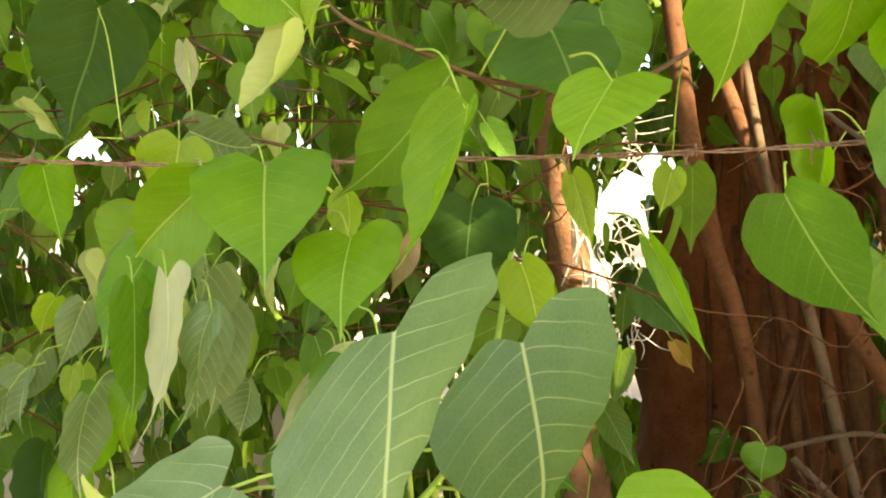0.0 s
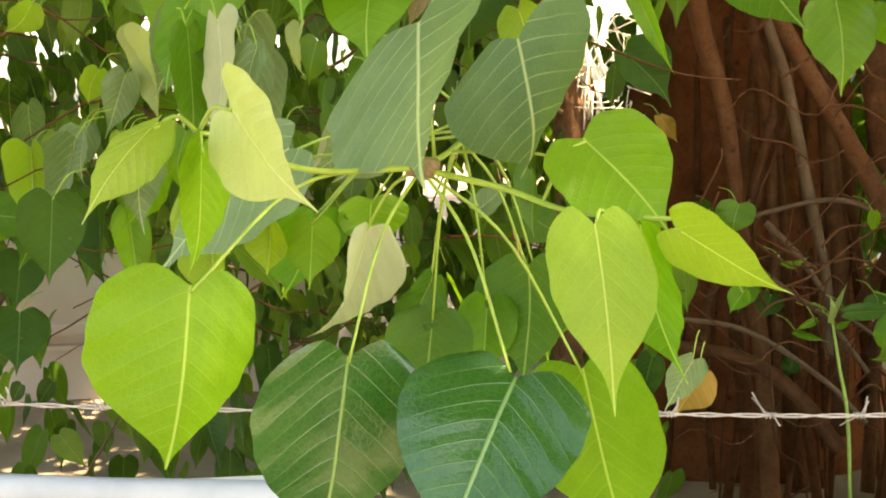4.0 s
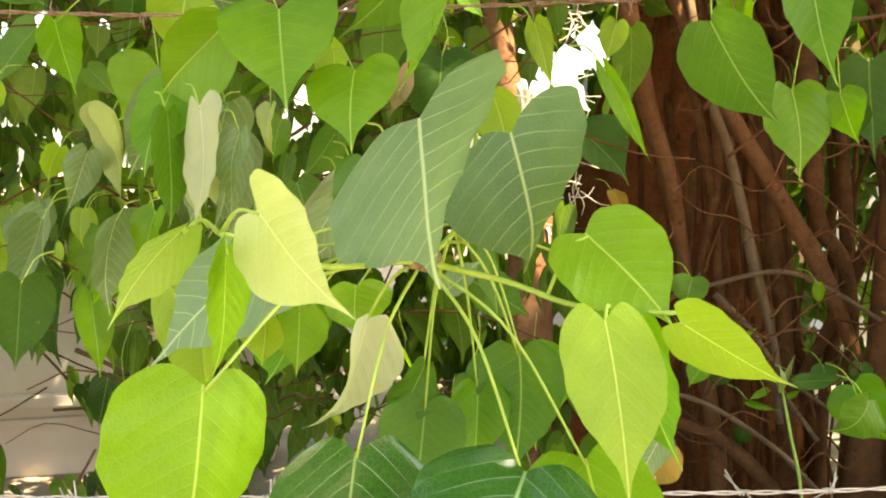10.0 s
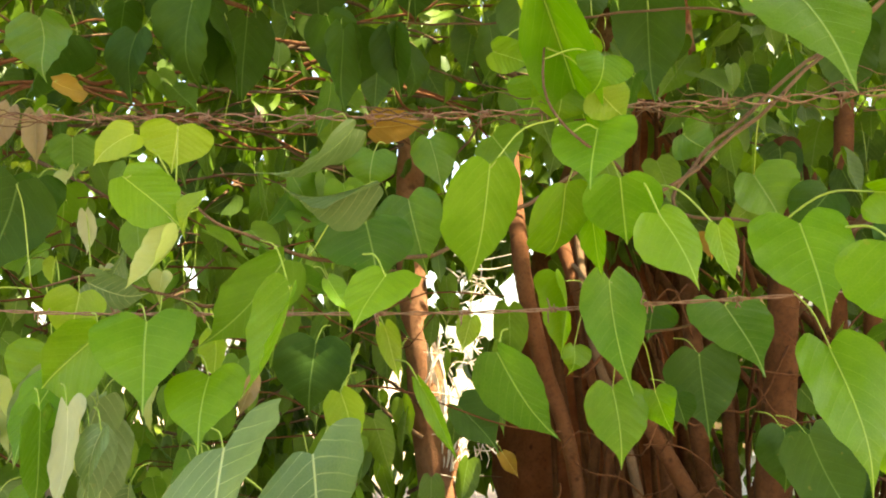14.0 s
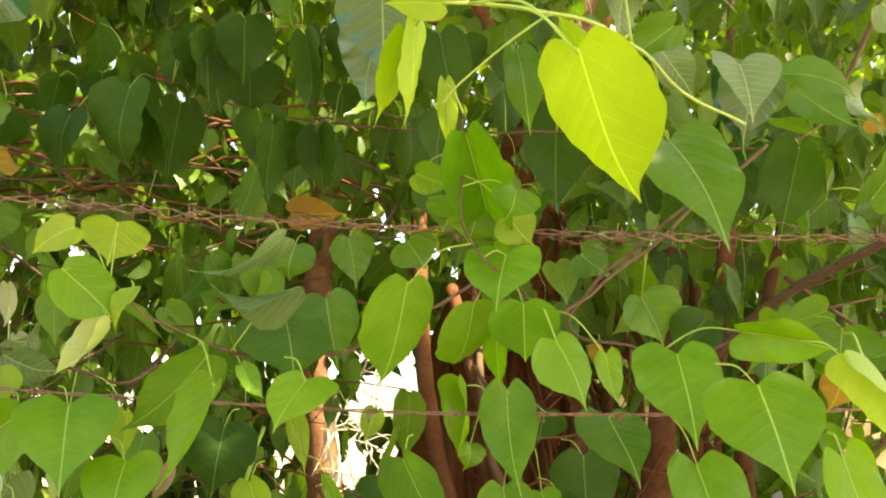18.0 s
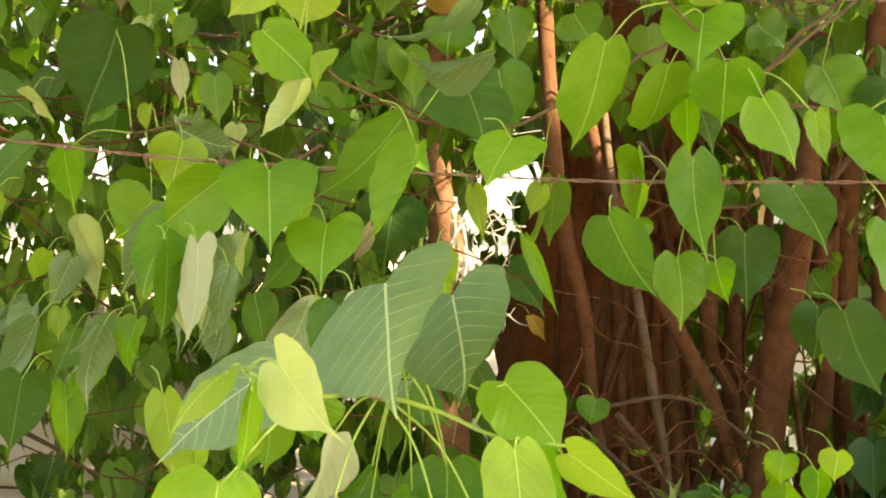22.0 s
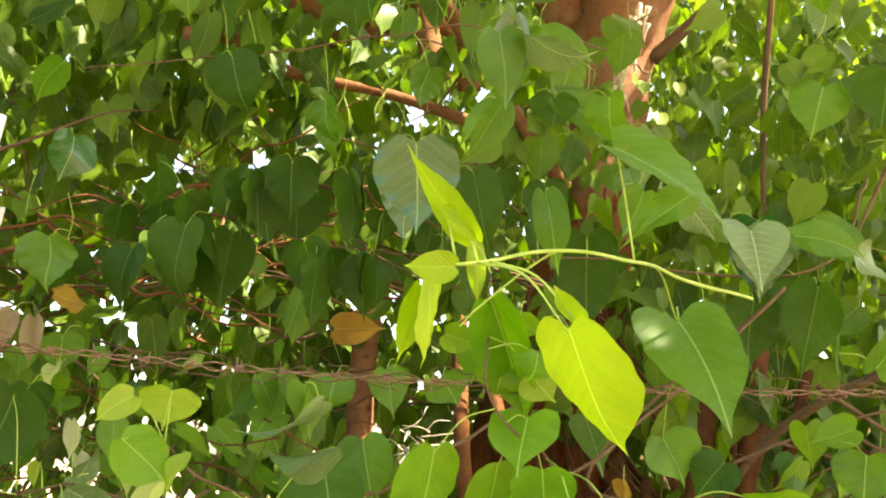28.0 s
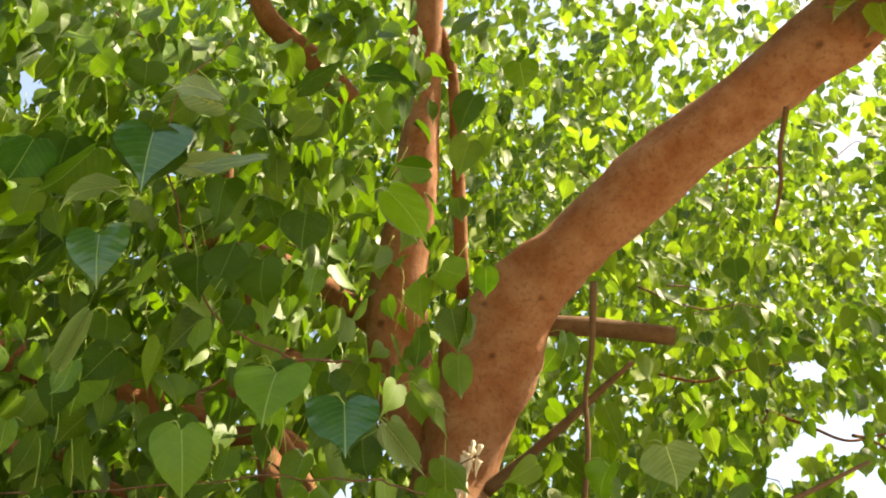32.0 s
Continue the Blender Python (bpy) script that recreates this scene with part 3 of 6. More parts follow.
stem("aerial_root", twig_bark, .1, 6, "", ((2.179, 1.601, 4.390), (2.160, 1.497, 4.509), (2.143, 1.451, 4.645), (2.132, 1.357, 4.807)), (0.0048, 0.0083, 0.0097, 0.0122))
stem("aerial_root", twig_bark, .1, 6, "", ((1.330, 1.341, 2.381), (1.456, 1.310, 2.655), (1.556, 1.280, 2.882), (1.681, 1.265, 2.997), (1.834, 1.235, 3.081), (2.076, 1.220, 3.227)), (0.0022, 0.0070, 0.0097, 0.0092, 0.0078, 0.0055))
stem("stem", shade_bark, .16, 12, "slim upright stem whose sun patch is strengthened by pale-coloured splinters", ((0.364, 2.598, 0.438), (0.413, 2.766, 1.109), (0.410, 2.793, 1.394), (0.389, 2.847, 1.609), (0.357, 2.887, 1.827), (0.351, 2.897, 2.112), (0.364, 2.939, 2.542)), (0.0715, 0.0760, 0.0733, 0.0655, 0.0536, 0.0488, 0.0492))
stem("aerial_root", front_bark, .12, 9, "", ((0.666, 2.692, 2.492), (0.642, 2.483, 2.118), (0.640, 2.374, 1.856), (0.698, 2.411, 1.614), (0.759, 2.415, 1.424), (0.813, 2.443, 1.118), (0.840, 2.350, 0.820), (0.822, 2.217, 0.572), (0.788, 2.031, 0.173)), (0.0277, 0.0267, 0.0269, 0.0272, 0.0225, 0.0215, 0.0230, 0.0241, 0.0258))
stem("aerial_root", shaded_root_bark, .12, 8, "", ((0.896, 2.761, 2.229), (0.823, 2.439, 1.752), (0.893, 2.454, 1.368), (0.909, 2.440, 1.092), (0.890, 2.338, 0.657), (0.802, 2.117, 0.122)), (0.0150, 0.0131, 0.0149, 0.0150, 0.0150, 0.0167))
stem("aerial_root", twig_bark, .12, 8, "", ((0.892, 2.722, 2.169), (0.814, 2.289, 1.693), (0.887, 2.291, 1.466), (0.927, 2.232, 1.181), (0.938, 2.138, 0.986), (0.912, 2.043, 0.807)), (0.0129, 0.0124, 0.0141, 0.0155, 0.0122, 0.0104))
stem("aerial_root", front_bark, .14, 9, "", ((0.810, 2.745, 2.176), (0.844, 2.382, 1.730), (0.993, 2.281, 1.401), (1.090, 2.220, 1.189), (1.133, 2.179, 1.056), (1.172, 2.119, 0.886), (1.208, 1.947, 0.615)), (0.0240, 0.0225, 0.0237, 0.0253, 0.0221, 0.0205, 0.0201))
stem("aerial_root", shaded_root_bark, .14, 9, "", ((1.288, 2.729, 1.923), (1.135, 2.332, 1.502), (1.143, 2.318, 1.285), (1.206, 2.264, 1.100), (1.140, 2.135, 0.549)), (0.0324, 0.0279, 0.0246, 0.0213, 0.0213))
stem("aerial_root", shaded_root_bark, .16, 12, "thick straight hanging root with rough reddish bark", ((1.420, 2.249, 2.254), (1.265, 2.029, 1.765), (1.250, 2.052, 1.508), (1.214, 2.053, 1.230), (1.168, 2.023, 0.952), (1.092, 1.961, 0.645), (0.954, 1.757, 0.245)), (0.0432, 0.0410, 0.0456, 0.0486, 0.0456, 0.0547, 0.0671))
stem("aerial_root", shaded_root_bark, .14, 8, "", ((1.681, 2.381, 2.048), (1.410, 2.128, 1.661), (1.382, 2.207, 1.491), (1.303, 2.295, 1.279), (1.227, 2.309, 1.093), (1.079, 2.313, 0.813)), (0.0277, 0.0241, 0.0246, 0.0234, 0.0200, 0.0167))
stem("aerial_root", shaded_root_bark, .14, 8, "", ((1.383, 2.695, 1.847), (1.251, 2.388, 1.435), (1.244, 2.360, 1.116), (1.168, 2.327, 0.803), (1.089, 2.198, 0.370)), (0.0210, 0.0204, 0.0187, 0.0170, 0.0187))
stem("aerial_root", shaded_root_bark, .14, 8, "", ((1.183, 2.799, 1.614), (1.059, 2.393, 1.155), (1.067, 2.356, 0.966), (1.026, 2.234, 0.521)), (0.0248, 0.0234, 0.0234, 0.0250))
stem("aerial_root", shaded_root_bark, .14, 8, "", ((0.997, 2.867, 1.532), (0.832, 2.517, 1.085), (0.728, 2.442, 0.838), (0.680, 2.356, 0.533)), (0.0191, 0.0170, 0.0167, 0.0184))
stem("aerial_root", shaded_root_bark, .12, 8, "", ((0.601, 2.644, 0.690), (0.559, 2.157, 0.814), (0.721, 2.105, 0.788), (0.830, 2.042, 0.712), (0.912, 1.962, 0.591)), (0.0179, 0.0164, 0.0179, 0.0194, 0.0194))
stem("aerial_root", shaded_root_bark, .12, 8, "", ((1.341, 2.337, 0.953), (1.149, 1.919, 0.770), (1.162, 1.865, 0.649), (1.169, 1.780, 0.481)), (0.0225, 0.0224, 0.0253, 0.0253))
stem("aerial_root", shaded_root_bark, .12, 8, "", ((1.574, 2.405, 2.345), (1.459, 2.195, 1.822), (1.431, 2.151, 1.494), (1.358, 2.039, 1.197), (1.323, 2.014, 1.003), (1.252, 1.868, 0.633)), (0.0209, 0.0191, 0.0244, 0.0255, 0.0255, 0.0268))
stem("aerial_root", shaded_root_bark, .12, 8, "", ((1.644, 2.276, 2.672), (1.522, 2.112, 2.220), (1.504, 2.156, 2.006), (1.496, 2.178, 1.751), (1.495, 2.168, 1.423), (1.470, 2.082, 0.898)), (0.0313, 0.0286, 0.0324, 0.0343, 0.0382, 0.0382))
stem("aerial_root", shaded_root_bark, .12, 8, "", ((1.823, 2.232, 2.456), (1.629, 2.075, 2.065), (1.583, 2.127, 1.794), (1.586, 2.113, 1.397), (1.630, 1.995, 0.925)), (0.0209, 0.0191, 0.0248, 0.0286, 0.0286))
stem("aerial_root", twig_bark, .1, 6, "", ((1.660, 1.402, 2.217), (1.600, 1.593, 2.154), (1.518, 1.786, 2.077), (1.439, 1.967, 1.954), (1.357, 2.138, 1.743)), (0.0097, 0.0134, 0.0138, 0.0125, 0.0111))
stem("aerial_root", twig_bark, .1, 6, "", ((0.693, 2.187, 1.081), (0.819, 2.123, 0.968), (0.897, 2.021, 0.900), (0.968, 1.956, 0.786)), (0.0067, 0.0075, 0.0073, 0.0066))
stem("aerial_root", twig_bark, .1, 6, "", ((0.680, 2.247, 1.102), (0.945, 2.170, 1.173), (1.070, 2.110, 1.130), (1.150, 2.002, 1.064)), (0.0061, 0.0068, 0.0061, 0.0060))
stem("aerial_root", twig_bark, .1, 6, "", ((0.792, 2.164, 1.123), (0.865, 2.122, 1.038), (0.932, 2.071, 0.928), (1.032, 2.001, 0.839)), (0.0089, 0.0089, 0.0067, 0.0052))
stem("aerial_root", twig_bark, .1, 6, "", ((0.523, 2.086, 0.909), (0.700, 2.032, 0.882), (0.851, 1.947, 0.784), (0.932, 1.878, 0.691)), (0.0064, 0.0072, 0.0072, 0.0072))
stem("sprout", stem_green, .05, 7, "young green shoot rising among the roots", ((0.846, 1.748, 0.461), (0.877, 1.850, 0.705), (0.873, 1.896, 0.825), (0.868, 1.929, 0.925)), (0.0044, 0.0044, 0.0038, 0.0028))

# old roots grown fast to the trunk
rng = random.Random(4)
for i in range(9):
    a = math.pi * (1.30 + 0.68 * i / 8) + rng.uniform(-0.05, 0.05)
    r0, sway = rng.uniform(0.010, 0.03), rng.uniform(-0.25, 0.25)
    pts, rad = [], []
    for k in range(8):
        z = 2.75 * (1 - k / 7) - 0.03
        rr = np.interp(z, (0, 0.8, 1.6, 2.3, 2.8), (0.58, 0.46, 0.36, 0.32, 0.27)) - 0.004
        w = a + sway * k / 7 + 0.05 * math.sin(1.7 * k + i)
        cx, cy = np.interp(z, (0.8, 1.6, 2.8), (1.17, 1.15, 1.17)), np.interp(z, (0.8, 1.6, 2.8), (3.59, 3.47, 3.1))
        pts.append((cx + rr * math.cos(w), cy + rr * math.sin(w), z))
        rad.append(r0 * (0.6 + 0.6 * k / 7))
    stem("aerial_root", shaded_root_bark, 0.2, 8, "", pts, rad)

# thinner roots that hang before the trunk
rng = random.Random(11)
for i in range(30):
    x0, y0 = rng.uniform(0.84, 1.95), rng.uniform(2.42, 3.10)
    lean, r0 = rng.gauss(0, 0.16), rng.choice((0.004, 0.005, 0.006, 0.008, 0.010, 0.014, 0.019))
    top = rng.uniform(1.7, 2.5)
    if x0 < 1.2:
        top = min(top, 1.85)
    pts = [(x0 - lean * 0.3 + (1.1 - x0) * 0.5, y0 + 0.55, top + 0.25)]
    for k in range(1, 6):
        z = top * (1 - k / 5)
        pts.append((x0 + lean * k / 5 + rng.uniform(-0.045, 0.045), y0 - 0.02 * k + rng.uniform(-0.02, 0.02), z - 0.02))
    stem("aerial_root", shaded_root_bark, 0.15, 7, "", pts, (r0, r0, r0 * 0.9, r0, r0 * 1.1, r0 * 1.3))

# splintered bark and fibres at the fork, whitened to imitate a patch of sun
v, f = [], []
high, low = Vector((1.288, 2.550, 3.652)), Vector((1.204, 2.764, 3.126))
for i in range(60):
    u = rng.random() ** 1.7
    p = high.lerp(low, u) + Vector((rng.gauss(0, 0.016) + 0.02, rng.gauss(0, 0.012), 0))
    d = ((low - high).normalized() + Vector((rng.gauss(0, 0.3), rng.gauss(0, 0.15), rng.gauss(0, 0.2)))).normalized() * rng.uniform(0.05, 0.13)
    tube_into(v, f, spline((p, p + d * 0.5 + Vector((rng.uniform(-0.006, 0.006), 0, 0)), p + d), 6), (rng.uniform(0.006, 0.016) * (1.1 - 0.7 * u), 0.002), 6)
tagged(part("dry_fibre", finish(v, f), dry_fibre, tree, "splintered bark at the fork, coloured pale as if in full sun"), kind="stuff")

# the knot where the near twig's stalks meet
bm = bmesh.new()
bmesh.ops.create_icosphere(bm, subdivisions=3, radius=0.011, matrix=Matrix.Translation((-0.041, 0.570, 1.437)) @ Matrix.Diagonal((1.3, 1, 0.8, 1)))
for q in bm.verts:
    q.co += q.normal * 0.004 * noise.noise(q.co * 160)
part("twig_knot", bm, node_brown, tree, "knobbly brown twig node")

# splintered bark on the slim stem, and dry fibres beside it, whitened to imitate sun
v, f = [], []
for i in range(30):
    z = rng.uniform(1.18, 1.80)
    p = Vector((0.405 - 0.10 * max(z - 1.45, 0) + rng.uniform(0.005, 0.085), 2.80 - 0.075 + rng.uniform(-0.012, 0.02), z))
    d = Vector((rng.gauss(0, 0.18), rng.gauss(-0.05, 0.1), -1)).normalized() * rng.uniform(0.06, 0.2)
    tube_into(v, f, spline((p, p + d * 0.5 + Vector((rng.uniform(-0.008, 0.008), -0.006, 0)), p + d), 7), (rng.uniform(0.004, 0.011), 0.002), 6, 0.2)
for i in range(80):
    p = Vector((0.505, 2.622, 1.629)) + Vector((rng.uniform(-0.06, 0.07), rng.uniform(-0.05, 0.05), rng.uniform(-0.35, 0.35)))
    d = Vector((rng.uniform(-1, 1), rng.uniform(-0.4, 0.4), rng.uniform(-1.2, 0.6))).normalized() * rng.uniform(0.05, 0.14)
    q = p + d * 0.5 + Vector((rng.uniform(-0.02, 0.02), 0, rng.uniform(-0.02, 0.02)))
    tube_into(v, f, spline((p, q, p + d), 6), (0.0022, 0.0012), 4)
tagged(part("dry_fibre", finish(v, f), dry_fibre, tree, "dry root fibres and stem splinters, coloured pale as if in full sun"), kind="stuff")


# ---- leafy branches near the camera ----

umbrella_twig = twig(.0020, .0042, (-0.043, 0.575, 1.436), (-0.009, 0.678, 1.448), (0.039, 0.921, 1.491), (0.122, 1.511, 1.672))
wide_leaf(umbrella_twig, (-0.200, 0.440, 1.375), (-0.222, 0.419, 1.252), (-0.172, 0.468, 1.321), (-0.264, 0.399, 1.350), 5, spring, 0.8)
wide_leaf(umbrella_twig, (-0.155, 0.626, 1.452), (-0.285, 0.620, 1.352), (-0.174, 0.561, 1.383), (-0.227, 0.685, 1.447), 5, teal)
wide_leaf(umbrella_twig, (-0.038, 0.600, 1.552), (-0.043, 0.445, 1.434), (0.024, 0.488, 1.573), (-0.109, 0.580, 1.442), 5, teal)
wide_leaf(umbrella_twig, (0.048, 0.660, 1.536), (0.037, 0.527, 1.424), (0.098, 0.573, 1.543), (-0.016, 0.650, 1.462), 2, teal)
wide_leaf(umbrella_twig, (0.020, 0.470, 1.289), (-0.040, 0.384, 1.199), (0.056, 0.418, 1.242), (-0.064, 0.462, 1.275), 0, gloss, 0.7)
wide_leaf(umbrella_twig, (-0.102, 0.495, 1.304), (-0.134, 0.483, 1.158), (-0.059, 0.525, 1.237), (-0.175, 0.454, 1.267), 0, gloss, 0.7)
wide_leaf(umbrella_twig, (0.075, 0.520, 1.279), (0.106, 0.484, 1.145), (0.131, 0.468, 1.250), (0.034, 0.540, 1.208), 5, spring, 0.7)
wide_leaf(umbrella_twig, (0.140, 0.600, 1.382), (0.168, 0.577, 1.242), (0.162, 0.540, 1.336), (0.112, 0.647, 1.312), 5, fresh)
leaf(umbrella_twig, (0.052, 0.692, 1.330), (0.042, 0.665, 1.220), 0.100, 10, 5, mature)
wide_leaf(umbrella_twig, (-0.091, 0.600, 1.386), (-0.144, 0.615, 1.283), (-0.085, 0.630, 1.331), (-0.127, 0.563, 1.347), 4, dry)
wide_leaf(umbrella_twig, (-0.160, 0.800, 1.374), (-0.205, 0.829, 1.274), (-0.141, 0.843, 1.330), (-0.213, 0.769, 1.340), 5, fresh)
leaf(umbrella_twig, (-0.104, 0.841, 1.381), (-0.100, 0.833, 1.324), 0.090, 5, 5, fresh)
leaf(umbrella_twig, (-0.081, 0.780, 1.514), (-0.087, 0.776, 1.412), 0.070, 10, 4, mature)
leaf(umbrella_twig, (-0.182, 0.646, 1.390), (-0.188, 0.637, 1.342), 0.041, 10, 3, young)
leaf(umbrella_twig, (-0.039, 0.694, 1.321), (-0.070, 0.678, 1.256), 0.048, 20, 6, mature)
leaf(umbrella_twig, (-0.040, 0.683, 1.287), (-0.055, 0.655, 1.198), 0.079, 5, 5, mature)
leaf(umbrella_twig, (-0.161, 0.778, 1.369), (-0.170, 0.763, 1.299), 0.065, 5, 0, fresh)
leaf(umbrella_twig, (0.067, 0.774, 1.311), (0.076, 0.746, 1.212), 0.093, 5, 1, fresh)
leaf(umbrella_twig, (0.013, 0.705, 1.294), (0.003, 0.682, 1.215), 0.069, 5, 2, fresh)
leaf(umbrella_twig, (-0.246, 0.702, 1.376), (-0.243, 0.689, 1.299), 0.051, 30, 3, young)

umbrella_left_twig = twig(.0026, .0017, (-0.043, 0.574, 1.436), (-0.100, 0.521, 1.441), (-0.145, 0.466, 1.456), (-0.179, 0.410, 1.479))
wide_leaf(umbrella_left_twig, (-0.153, 0.380, 1.495), (-0.097, 0.316, 1.437), (-0.122, 0.342, 1.506), (-0.151, 0.369, 1.445), 5, pale)
wide_leaf(umbrella_left_twig, (-0.191, 0.367, 1.487), (-0.240, 0.357, 1.433), (-0.201, 0.381, 1.457), (-0.214, 0.344, 1.475), 2, waxy)
wide_leaf(umbrella_left_twig, (-0.172, 0.390, 1.471), (-0.183, 0.375, 1.394), (-0.170, 0.412, 1.441), (-0.184, 0.358, 1.453), 0, spring, 0.5)

umbrella_right_twig = twig(.0026, .0016, (-0.043, 0.574, 1.436), (0.018, 0.539, 1.420), (0.066, 0.500, 1.406), (0.138, 0.466, 1.403))
wide_leaf(umbrella_right_twig, (0.080, 0.520, 1.459), (0.132, 0.468, 1.393), (0.138, 0.515, 1.456), (0.059, 0.489, 1.416), 5, spring, 0.7)
wide_leaf(umbrella_right_twig, (0.074, 0.443, 1.404), (0.080, 0.398, 1.284), (0.113, 0.430, 1.362), (0.039, 0.418, 1.366), 5, young, 0.15)
wide_leaf(umbrella_right_twig, (0.132, 0.456, 1.397), (0.201, 0.418, 1.355), (0.164, 0.432, 1.407), (0.151, 0.457, 1.362), 0, young)

leftmid_twig = twig(.0040, .0016, (-0.090, 1.490, 1.784), (-0.173, 1.373, 1.744), (-0.294, 1.292, 1.788), (-0.424, 1.263, 1.779))
wide_leaf(leftmid_twig, (-0.094, 0.930, 1.621), (-0.103, 0.872, 1.527), (-0.042, 0.892, 1.598), (-0.150, 0.922, 1.587), 0, fresh, 0.2)
wide_leaf(leftmid_twig, (-0.179, 0.950, 1.694), (-0.172, 0.883, 1.575), (-0.107, 0.915, 1.669), (-0.245, 0.919, 1.659), 0, fresh, 0.2)
leaf(leftmid_twig, (-0.329, 1.196, 1.755), (-0.354, 1.198, 1.646), 0.100, 15, 1, young)
wide_leaf(leftmid_twig, (-0.247, 0.980, 1.684), (-0.339, 1.034, 1.608), (-0.256, 0.975, 1.597), (-0.311, 0.984, 1.681), 5, spring, 0.9)
leaf(leftmid_twig, (-0.132, 1.291, 1.693), (-0.134, 1.294, 1.602), 0.075, 30, 3, young)
leaf(leftmid_twig, (-0.326, 1.138, 1.624), (-0.409, 1.118, 1.501), 0.108, 20, 2, teal)
leaf(leftmid_twig, (-0.296, 1.204, 1.592), (-0.357, 1.189, 1.485), 0.063, 20, 3, teal)
leaf(leftmid_twig, (-0.457, 1.284, 1.953), (-0.516, 1.295, 1.783), 0.172, 5, 1, dark)
leaf(leftmid_twig, (-0.540, 1.291, 1.739), (-0.513, 1.307, 1.627), 0.097, 10, 0, fresh)
leaf(leftmid_twig, (-0.266, 1.138, 1.562), (-0.281, 1.126, 1.429), 0.061, 50, 3, pale)
leaf(leftmid_twig, (-0.529, 1.458, 2.131), (-0.569, 1.472, 2.034), 0.049, 20, 3, dead)
leaf(leftmid_twig, (-0.487, 1.472, 2.124), (-0.490, 1.500, 2.017), 0.045, 30, 3, dead)
leaf(leftmid_twig, (-0.229, 0.924, 1.553), (-0.239, 0.921, 1.452), 0.044, 40, 3, teal)
leaf(leftmid_twig, (-0.100, 0.946, 1.510), (-0.117, 0.943, 1.491), 0.044, 40, 3, pale)
leaf(leftmid_twig, (-0.382, 1.254, 1.655), (-0.442, 1.241, 1.581), 0.138, 15, 2, fresh)
leaf(leftmid_twig, (-0.285, 1.040, 1.570), (-0.299, 1.021, 1.416), 0.070, 30, 3, teal)
leaf(leftmid_twig, (-0.120, 1.050, 1.491), (-0.191, 1.029, 1.385), 0.064, 30, 6, teal)
leaf(leftmid_twig, (-0.097, 1.223, 1.440), (-0.174, 1.210, 1.353), 0.070, 30, 6, teal)
leaf(leftmid_twig, (-0.305, 0.858, 1.384), (-0.286, 0.836, 1.267), 0.056, 30, 3, young)
leaf(leftmid_twig, (-0.583, 1.618, 1.394), (-0.617, 1.598, 1.296), 0.110, 10, 1, mature)
leaf(leftmid_twig, (-0.531, 1.042, 1.380), (-0.539, 1.018, 1.267), 0.090, 20, 1, dark)
leaf(leftmid_twig, (-0.730, 1.723, 1.454), (-0.782, 1.693, 1.339), 0.077, 20, 2, teal)
leaf(leftmid_twig, (-0.621, 1.524, 1.554), (-0.639, 1.517, 1.492), 0.066, 10, 0, young)
leaf(leftmid_twig, (-0.772, 1.560, 1.421), (-0.782, 1.540, 1.271), 0.076, 20, 3, young)
leaf(leftmid_twig, (-0.742, 1.691, 1.420), (-0.773, 1.671, 1.310), 0.077, 20, 1, teal)
leaf(leftmid_twig, (-0.699, 1.464, 1.667), (-0.743, 1.451, 1.616), 0.063, 20, 1, young)
leaf(leftmid_twig, (-0.612, 1.615, 1.434), (-0.617, 1.607, 1.352), 0.043, 20, 1, young)
leaf(leftmid_twig, (-0.894, 1.706, 1.080), (-0.903, 1.669, 0.956), 0.117, 10, 0, dark)
leaf(leftmid_twig, (-0.934, 1.834, 1.181), (-0.947, 1.805, 1.064), 0.103, 10, 1, dark)
leaf(leftmid_twig, (-0.548, 1.386, 1.315), (-0.536, 1.365, 1.173), 0.059, 40, 3, fresh)
leaf(leftmid_twig, (-0.654, 1.590, 1.302), (-0.670, 1.559, 1.146), 0.079, 30, 3, dark)
leaf(leftmid_twig, (-0.271, 0.999, 1.553), (-0.293, 0.993, 1.438), 0.044, 40, 3, pale)
leaf(leftmid_twig, (0.176, 0.831, 1.607), (0.224, 0.825, 1.499), 0.027, 20, 3, fresh)
leaf(leftmid_twig, (0.150, 1.103, 1.691), (0.173, 1.109, 1.597), 0.035, 20, 2, young)
leaf(leftmid_twig, (0.063, 1.298, 1.781), (0.112, 1.304, 1.721), 0.048, 20, 2, fresh)
leaf(leftmid_twig, (-0.264, 1.561, 1.825), (-0.273, 1.567, 1.755), 0.044, 30, 3, pale)
leaf(leftmid_twig, (-0.336, 1.544, 1.858), (-0.377, 1.547, 1.763), 0.052, 30, 3, teal)
leaf(leftmid_twig, (-0.525, 1.518, 1.614), (-0.533, 1.511, 1.459), 0.053, 40, 3, pale)
leaf(leftmid_twig, (-0.410, 1.548, 1.588), (-0.406, 1.547, 1.517), 0.038, 40, 3, dry)
leaf(leftmid_twig, (-0.227, 1.277, 1.600), (-0.230, 1.275, 1.521), 0.037, 40, 3, pale)
leaf(leftmid_twig, (-0.567, 1.504, 1.543), (-0.607, 1.485, 1.434), 0.063, 30, 6, teal)
leaf(leftmid_twig, (-0.468, 1.423, 1.429), (-0.540, 1.394, 1.367), 0.074, 30, 6, teal)
leaf(leftmid_twig, (-0.604, 1.381, 1.454), (-0.615, 1.367, 1.363), 0.062, 30, 3, teal)
leaf(leftmid_twig, (-0.582, 1.494, 1.442), (-0.585, 1.486, 1.376), 0.043, 20, 1, young)
leaf(leftmid_twig, (-0.426, 1.542, 1.504), (-0.441, 1.535, 1.446), 0.036, 20, 1, young)
